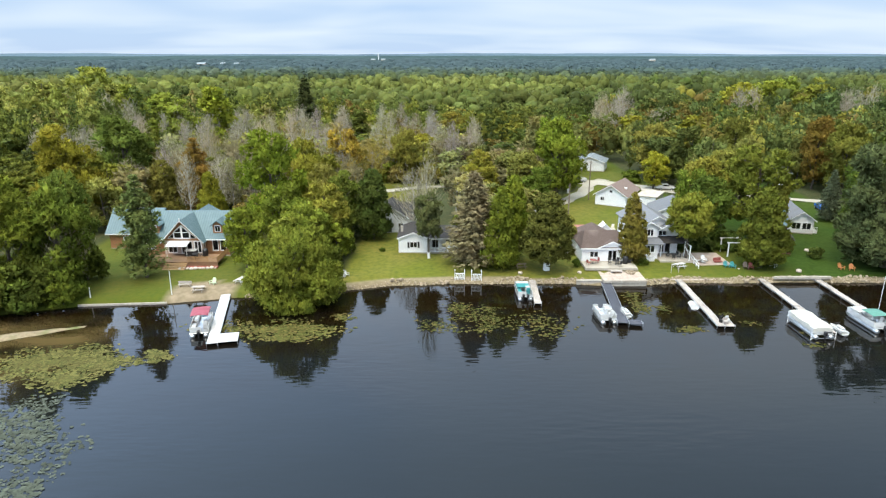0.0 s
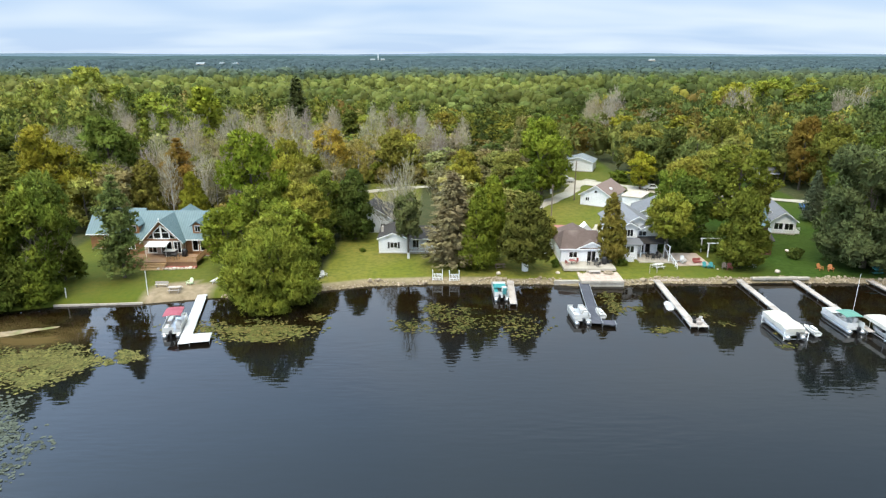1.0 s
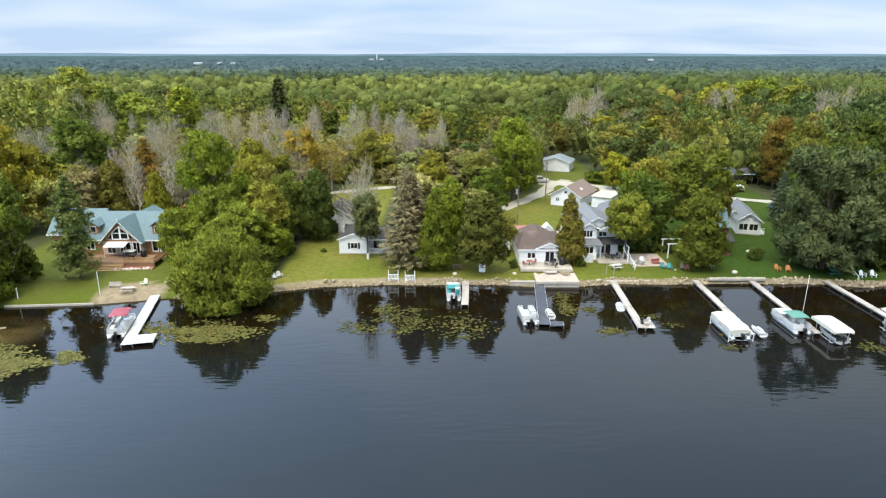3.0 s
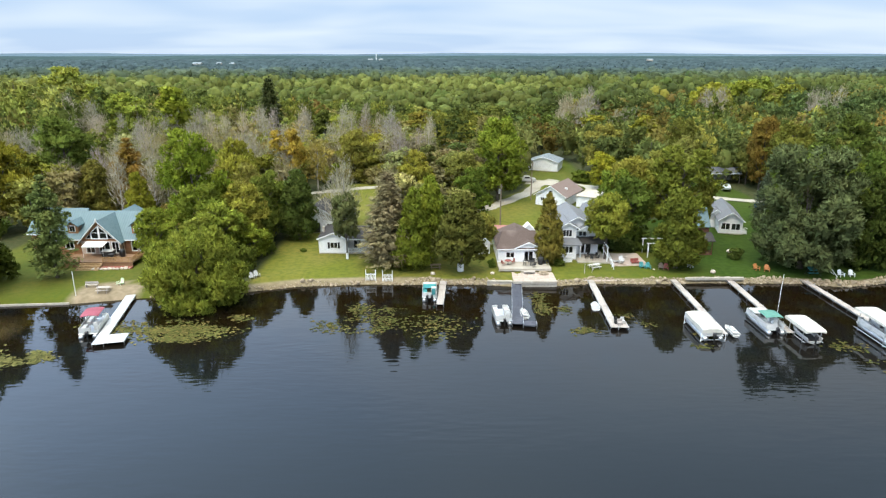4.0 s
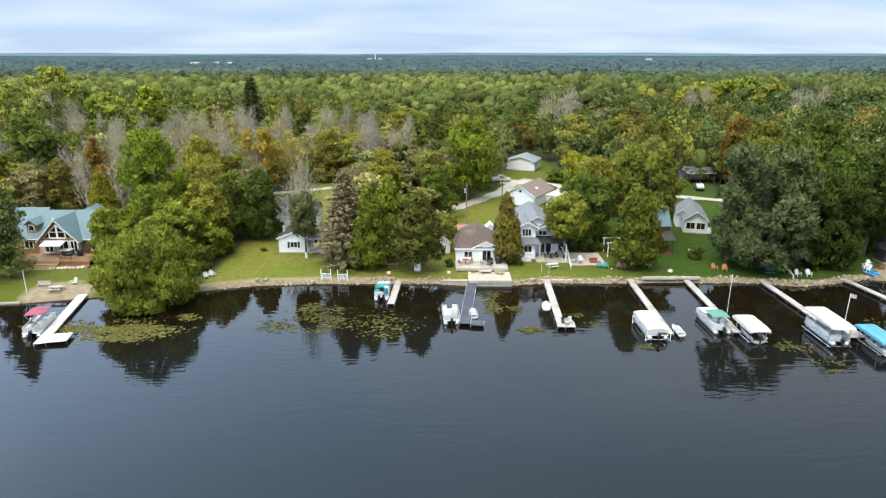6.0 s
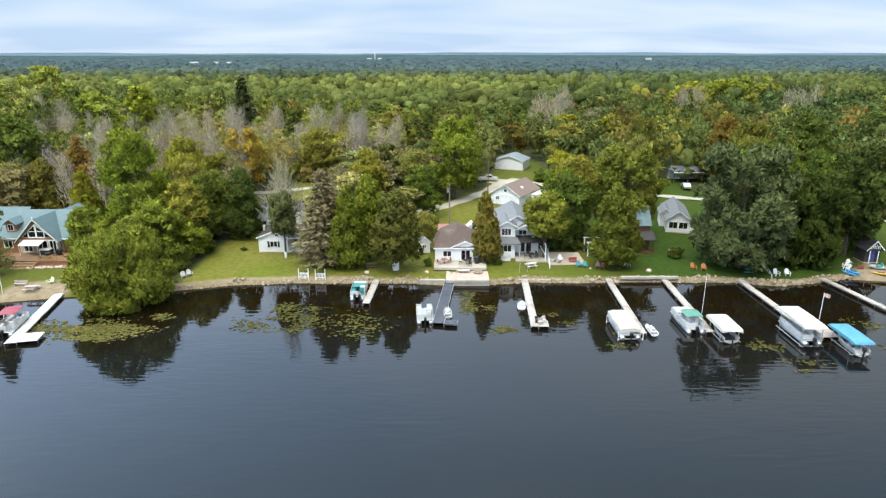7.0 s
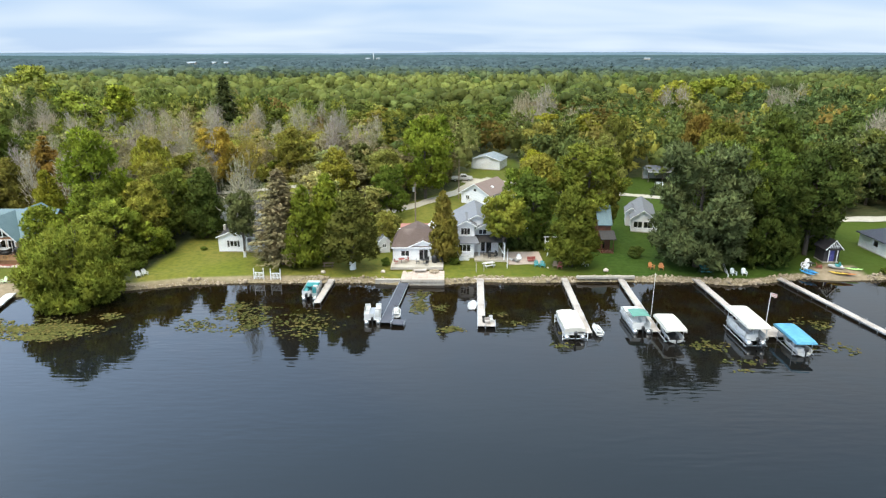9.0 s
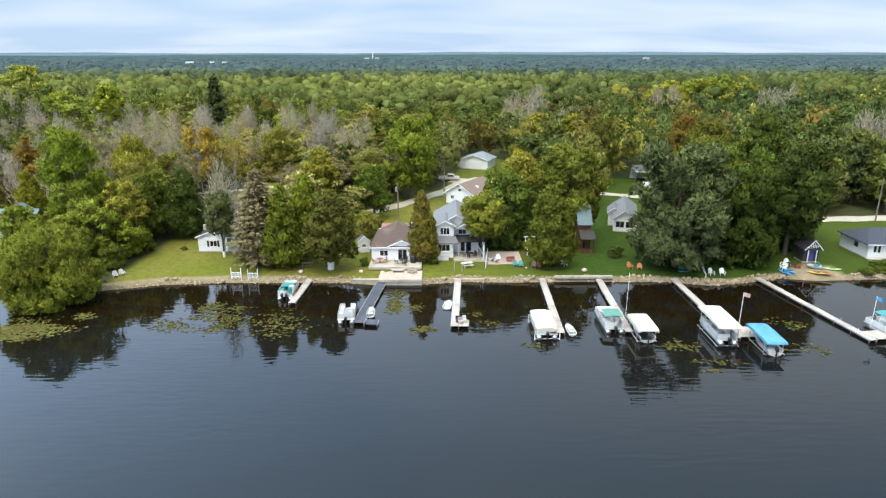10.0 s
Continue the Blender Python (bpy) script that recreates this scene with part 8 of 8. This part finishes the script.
def block_wall():
    w = tagged(new("seawall", mesh_of("seawall", boxes((51.6, 60.4, 93.2, 93.55, -0.6, 0.7)), M_CONCRETE)), "low concrete block seawall below a lawn", "wall", kind="structure")
    rng = np.random.default_rng(2)
    base = mesh_of("block", boxes((-0.48, 0.48, -0.24, 0.24, 0, 0.42), bevel=0.03), M_CONCRETE)
    for i in range(9):
        b = new("block", base)
        b.parent = w
        b.matrix_basis = pose(52.15 + 0.985 * i + rng.normal(0, 0.01), 93.0 + rng.normal(0, 0.03), 0.5 + rng.normal(0, 0.02), 0, 0, rng.normal(0, 1.5))
    e = tagged(new("lawn_edging", mesh_of("lawn_edging", boxes((-51.5, -39.3, 83.3, 83.5, -0.5, 0.30), bevel=0.02), M_CONCRETE)), "thin pale concrete edging along a lawn", "wall", kind="structure")
    e.matrix_basis = Matrix.Translation((-45.4, 83.4, 0)) @ Matrix.Rotation(radians(4.5), 4, "Z") @ Matrix.Translation((45.4, -83.4, 0))
    s = tagged(new("seawall", mesh_of("seawall", boxes((32.0, 42.6, 92.95, 93.3, -0.6, 0.45), bevel=0.03), M_STONEWALL)), "low tan stone wall at the lake edge", "wall", kind="structure")
    return w


def steps_rail():
    r = thing("stair_rail", pose(0, 0, 0), "white handrail beside steps down to the water", "railing")
    part("rail", bars(((76.0, 98.2, 1.9), (74.7, 92.6, 1.2)), ((76.0, 98.2, 1.4), (74.7, 92.6, 0.75)), r=0.06), M_WHITE, r)
    for i in range(5):
        u = i / 4
        x, y = 76.0 - 1.3 * u, 98.2 - 5.6 * u
        part("post", bars(((x, y, float(land_z(x, y)) - 0.2), (x, y, 1.92 - 0.7 * u)), r=0.05), M_WHITE, r)
    q = thing("stair_rail", pose(0, 0, 0), "white sloping fence rail beside a patio", "railing")
    part("rail", bars(((41.9, 103.5, 2.0), (41.2, 96.6, 1.75)), ((41.9, 103.5, 1.5), (41.2, 96.6, 1.3)), r=0.06), M_WHITE, q)
    for i in range(6):
        u = i / 5
        x, y = 41.9 - 0.7 * u, 103.5 - 6.9 * u
        part("post", bars(((x, y, float(land_z(x, y)) - 0.2), (x, y, 2.05 - 0.25 * u)), r=0.06), M_WHITE, q)


def vehicles():
    for x, y, a, mat, bed, label in ((38.4, 167.5, 90, M_HULL, True, "white pickup truck parked on gravel"), (58.5, 157.0, 80, M_HULL, False, "white car parked on a gravel lane"), (84.2, 138.6, 165, M_CARBLUE, False, "blue car parked behind a grey house"), (85.4, 160.2, 170, M_ALU, False, "silver car parked before a carport")):
        v = thing("pickup_truck" if bed else "car", on_land(x, y, a) @ pose(0, 0, 0.17), label, "truck" if bed else "car")
        L, W = (5.6, 1.95) if bed else (4.6, 1.8)
        bm = bmesh.new()
        prof = [(0, 0.35), (0, 0.85), (0.1, 1.0), (1.2, 1.06), (1.75, 1.62), (3.0, 1.66), (3.35, 1.06), (L - 0.05, 1.05), (L, 0.8), (L, 0.35)] if bed else [(0, 0.35), (0.02, 0.75), (0.15, 0.86), (1.15, 0.95), (1.85, 1.42), (3.3, 1.44), (4.1, 0.98), (L - 0.05, 0.92), (L, 0.7), (L, 0.35)]
        prism(bm, prof, "x", -W / 2, W / 2)
        bmesh.ops.bevel(bm, geom=bm.edges[:], offset=0.05, segments=1, affect="EDGES")
        part("body", bm, mat, v)
        for s in (-1, 1):
            gl = bmesh.new()
            zt, zl = (1.56, 1.1) if bed else (1.36, 0.98)
            prism(gl, [(1.42, zl), (1.80, zt), (2.95, zt), (3.15, zl)], "x", s * W / 2 - 0.01, s * W / 2 + 0.012)
            part("side_window", gl, M_BLACKGLASS, v)
            for y in (0.95, L - 1.05):
                bm = bmesh.new()
                bar(bm, (s * (W / 2 - 0.22), y, 0.18), (s * (W / 2 + 0.01), y, 0.18), 0.35, 14)
                wh = part("wheel", bm, M_BLACK, v)
                bm = bmesh.new()
                bar(bm, (s * (W / 2 + 0.011), y, 0.18), (s * (W / 2 + 0.03), y, 0.18), 0.2, 10)
                part("rim", bm, M_ALU, wh)


def yards():
    # furniture along the shore
    rows = ((46.0, 97.4, 185, M_TEAL, "teal garden chair on the bank lawn"), (46.9, 97.1, 178, M_TEAL, "teal garden chair on the bank lawn"), (48.9, 96.9, 170, M_TIMBERPOLE, "brown garden chair on the bank lawn"),
            (49.6, 96.6, 165, M_REDWOOD, "red garden chair under a cedar"), (53.9, 97.8, 215, M_WHITE, "white garden chair on a lawn"), (64.1, 96.5, 195, M_ORANGE, "orange garden chair on a lawn"),
            (65.5, 96.0, 165, M_ORANGE, "orange garden chair on a lawn"), (43.5, 100.5, 180, M_WHITE, "white garden chair on a shaded patio"), (75.9, 93.6, 190, M_WHITE, "white garden chair beside dock steps"),
            (77.6, 93.7, 175, M_WHITE, "white garden chair near the stones"), (89.0, 97.6, 120, M_WHITE, "white garden chair near a beach fire pit"), (90.0, 98.3, 180, M_WHITE, "white garden chair near a beach fire pit"),
            (88.4, 96.3, 90, M_WHITE, "white garden chair near a beach fire pit"), (90.9, 96.8, 250, M_REDWOOD, "red garden chair near a beach fire pit"), (-34.6, 89.4, 160, M_PALELIME, "pale lime plastic chair on a beach"), (-15.7, 92.1, 215, M_HULL, "white garden chair on a lawn by the bank"), (-15.1, 93.0, 225, M_HULL, "white garden chair on a lawn by the bank"))
    for x, y, a, mat, label in rows:
        adirondack(on_land(x, y, a + 180), mat, label)
    picnic_table(on_land(-35.8, 86.8, 5), M_GREYDECK, "weathered picnic table on a sandy beach")
    picnic_table(on_land(38.3, 97.2, 20), M_WHITEDECK, "small pale picnic table on grass")
    picnic_table(on_land(12.6, 97.0, 6), M_TIMBERPOLE, "dark picnic table under cedars")
    picnic_table(on_land(-30.6, 90.2, 70), M_WHITEDECK, "pale garden table at a beach edge")
    bench = thing("bench", on_land(-38.4, 88.4, 4), "long pale bench on a beach", "bench")
    part("seat", boxes((-0.95, 0.95, -0.2, 0.2, 0.4, 0.46), bevel=0.01), M_GREYDECK, bench)
    part("backrest", boxes((-0.95, 0.95, 0.2, 0.25, 0.5, 0.85), bevel=0.01), M_GREYDECK, bench)
    for x in (-0.8, 0.75):
        part("leg", boxes((x, x + 0.07, -0.18, 0.24, 0, 0.4)), M_GREYDECK, bench)
    for x, y, a in ((42.3, 100.0, 30), (43.0, 99.4, 20)):
        lounger(on_land(x, y, a + 180), M_HULL, "white sun lounger on a patio")
    rb = thing("red_bench", on_land(45.5, 99.5, 10), "red and white cushioned bench on a patio", "bench")
    part("seat", boxes((-0.7, 0.7, -0.3, 0.3, 0.3, 0.45), bevel=0.03), M_REDWOOD, rb)
    part("backrest", boxes((-0.7, 0.7, 0.3, 0.4, 0.45, 0.9), bevel=0.03), M_REDWOOD, rb)
    slab = tagged(new("patio", mesh_of("patio", boxes((41.6, 47.4, 98.4, 105.0, 0.6, 1.06), bevel=0.02), M_PAVER)), "pinkish paved patio in tree shade", "patio", kind="structure")
    pg = thing("pergola", on_land(48.6, 103.0), "white pergola posts in the shade of trees", "pergola")
    for x in (0, 3.2):
        for y in (0, 3.0):
            part("post", boxes((x - 0.08, x + 0.08, y - 0.08, y + 0.08, 0, 2.4)), M_WHITE, pg)
    part("beam", boxes((-0.3, 3.5, -0.07, 0.07, 2.402, 2.56)), M_WHITE, pg)
    part("beam", boxes((-0.3, 3.5, 2.93, 3.07, 2.402, 2.56)), M_WHITE, pg)
    picket_panel(on_land(2.6, 92.75, 0), "white leaning picket panel on the bank")
    picket_panel(on_land(5.2, 92.65, 0), "white leaning picket panel on the bank")
    # teal covered swing and lawn things
    sw = thing("garden_swing", on_land(71.8, 94.0), "teal canopied garden swing on the bank", "swing")
    bm = bmesh.new()
    slope(bm, (-1.0, -0.7, 1.05), (1.0, -0.7, 1.05), (1.0, 0.6, 1.35), (-1.0, 0.6, 1.35), 0.06)
    part("canopy", bm, M_TEAL, sw)
    for x in (-0.95, 0.95):
        part("frame", bars(((x, -0.6, 0), (x, 0, 1.2)), ((x, 0.6, 0), (x, 0, 1.2)), r=0.03), M_DARKSTEEL, sw)
    part("seat", boxes((-0.8, 0.8, -0.25, 0.25, 0.4, 0.5), bevel=0.03), M_TEAL, sw)
    table_set(89.8, 97.2, 0, M_DARKSTEEL, M_HULL, n=0, label="dark fire pit table by the beach")
    table_set(38.9, 101.9, 10, M_DARKSTEEL, M_DARKSTEEL, float(land_z(38.9, 102)) + 0.12, 5, "dark patio table by glass doors", "dark metal patio chair")
    table_set(27.9, 97.0, 30, M_BLACK, M_BLACK, 1.5, 3, "black patio table on a raised terrace", "black metal patio chair")
    table_set(24.3, 97.4, 0, M_REDWOOD, M_REDWOOD, 1.5, 2, "reddish garden table on a raised terrace", "reddish wooden patio chair")
    table_set(-40.9, 99.6, 0, M_BLACK, M_BLACK, 1.83, 4, "black patio table on a timber deck", "black metal patio chair")
    for x, y, z, label in ((29.6, 97.6, 1.5, "black covered grill on a terrace"), (-39.6, 100.6, 1.83, "black covered grill on a deck"), (30.5, 98.2, 1.0, "black wheeled bin beside a cottage")):
        g = thing("grill" if "grill" in label else "bin", pose(x, y, z), label, "grill" if "grill" in label else "bin")
        bm = bmesh.new()
        rings = [[(rr * math.cos(k * math.pi / 5), rr * 0.8 * math.sin(k * math.pi / 5), zz) for k in range(10)] for rr, zz in ((0.42, 0.02), (0.46, 0.5), (0.5, 0.9), (0.42, 1.15), (0.15, 1.3))]
        part("cover", loft(bm, rings), M_BLACK, g, smooth=True)
        part("wheel", bars(((-0.4, 0.3, 0.08), (0.4, 0.3, 0.08)), r=0.08), M_DARKSTEEL, g)
    hot = thing("hot_tub", pose(-42.1, 100.7, 1.83), "white-sided hot tub on a timber deck", "hot tub")
    part("tub", boxes((-0.9, 0.9, -0.3, 0.9, 0, 0.85), bevel=0.05), M_DARKSTEEL, hot)
    part("lid", boxes((-0.95, 0.95, -0.35, 0.95, 0.852, 0.98), bevel=0.04), M_HULL, hot)
    fp = thing("fire_ring", pose(29.6, 94.4, 0.97), "stone fire ring with red cushions on a patio", "fire pit")
    for i in range(10):
        a = i * math.pi / 5
        part("stone", boxes((math.cos(a) * 0.6 - 0.16, math.cos(a) * 0.6 + 0.16, math.sin(a) * 0.6 - 0.14, math.sin(a) * 0.6 + 0.14, 0, 0.3), bevel=0.04), M_STONE, fp)
    tb = thing("low_table", pose(27.4, 94.5, 0.97), "low grey table on a patio", "table")
    part("top", boxes((-0.9, 0.9, -0.35, 0.35, 0.32, 0.38), bevel=0.015), M_GREYDECK, tb)
    for x in (-0.8, 0.74):
        part("leg", boxes((x, x + 0.06, -0.3, 0.3, 0, 0.32)), M_GREYDECK, tb)
    bx = thing("deck_box", pose(34.4, 100.7, float(land_z(34.4, 100.7))), "pale blue storage box below a bay window", "box")
    part("body", boxes((-1.0, 0.9, -0.35, 0.35, 0, 0.7), bevel=0.03), M_GREYSIDING, bx)
    part("lid", boxes((-1.03, 0.93, -0.38, 0.38, 0.702, 0.78), bevel=0.02), M_HULL, bx)
    for x, y, s, label in ((21.6, 94.6, 0.7, "flat pale rock on grass"), (56.6, 95.2, 0.9, "flat pale stone on a lawn"), (63.8, 106.0, 0.9, "flat pale stone on a lawn"), (47.7, 96.6, 0.35, "small pale stone on the bank"), (12.2, 94.4, 0.8, "pale cut stone below a cedar")):
        rock(x, y, s, np.random.default_rng(int(x * 10)), label)
    br = thing("bird_bath", on_land(82.3, 99.2), "white lantern post in tree shade", "post")
    part("post", bars(((0, 0, 0), (0, 0, 1.2)), r=0.06), M_WHITE, br)
    part("head", boxes((-0.25, 0.25, -0.1, 0.1, 1.2, 1.4), bevel=0.03), M_WHITE, br)
    for x, y in ((36.2, 94.9), (37.4, 95.0)):
        ps = thing("dock_post", on_land(x, y), "pale post at a dock's landward end", "post", "dock posts")
        part("post", bars(((0, 0, -0.2), (0, 0, 1.5)), r=0.05), M_GREYDECK, ps)
    utility_pole(25.3, 124.2, 8.3, "brown utility pole with a transformer beside the drive", True)
    utility_pole(34.4, 146.5, 9.2, "brown utility pole beside the gravel drive")
    utility_pole(121.0, 124.5, 9.0, "brown utility pole beside a lane")
    block_wall()
    steps_rail()
    vehicles()


yards()
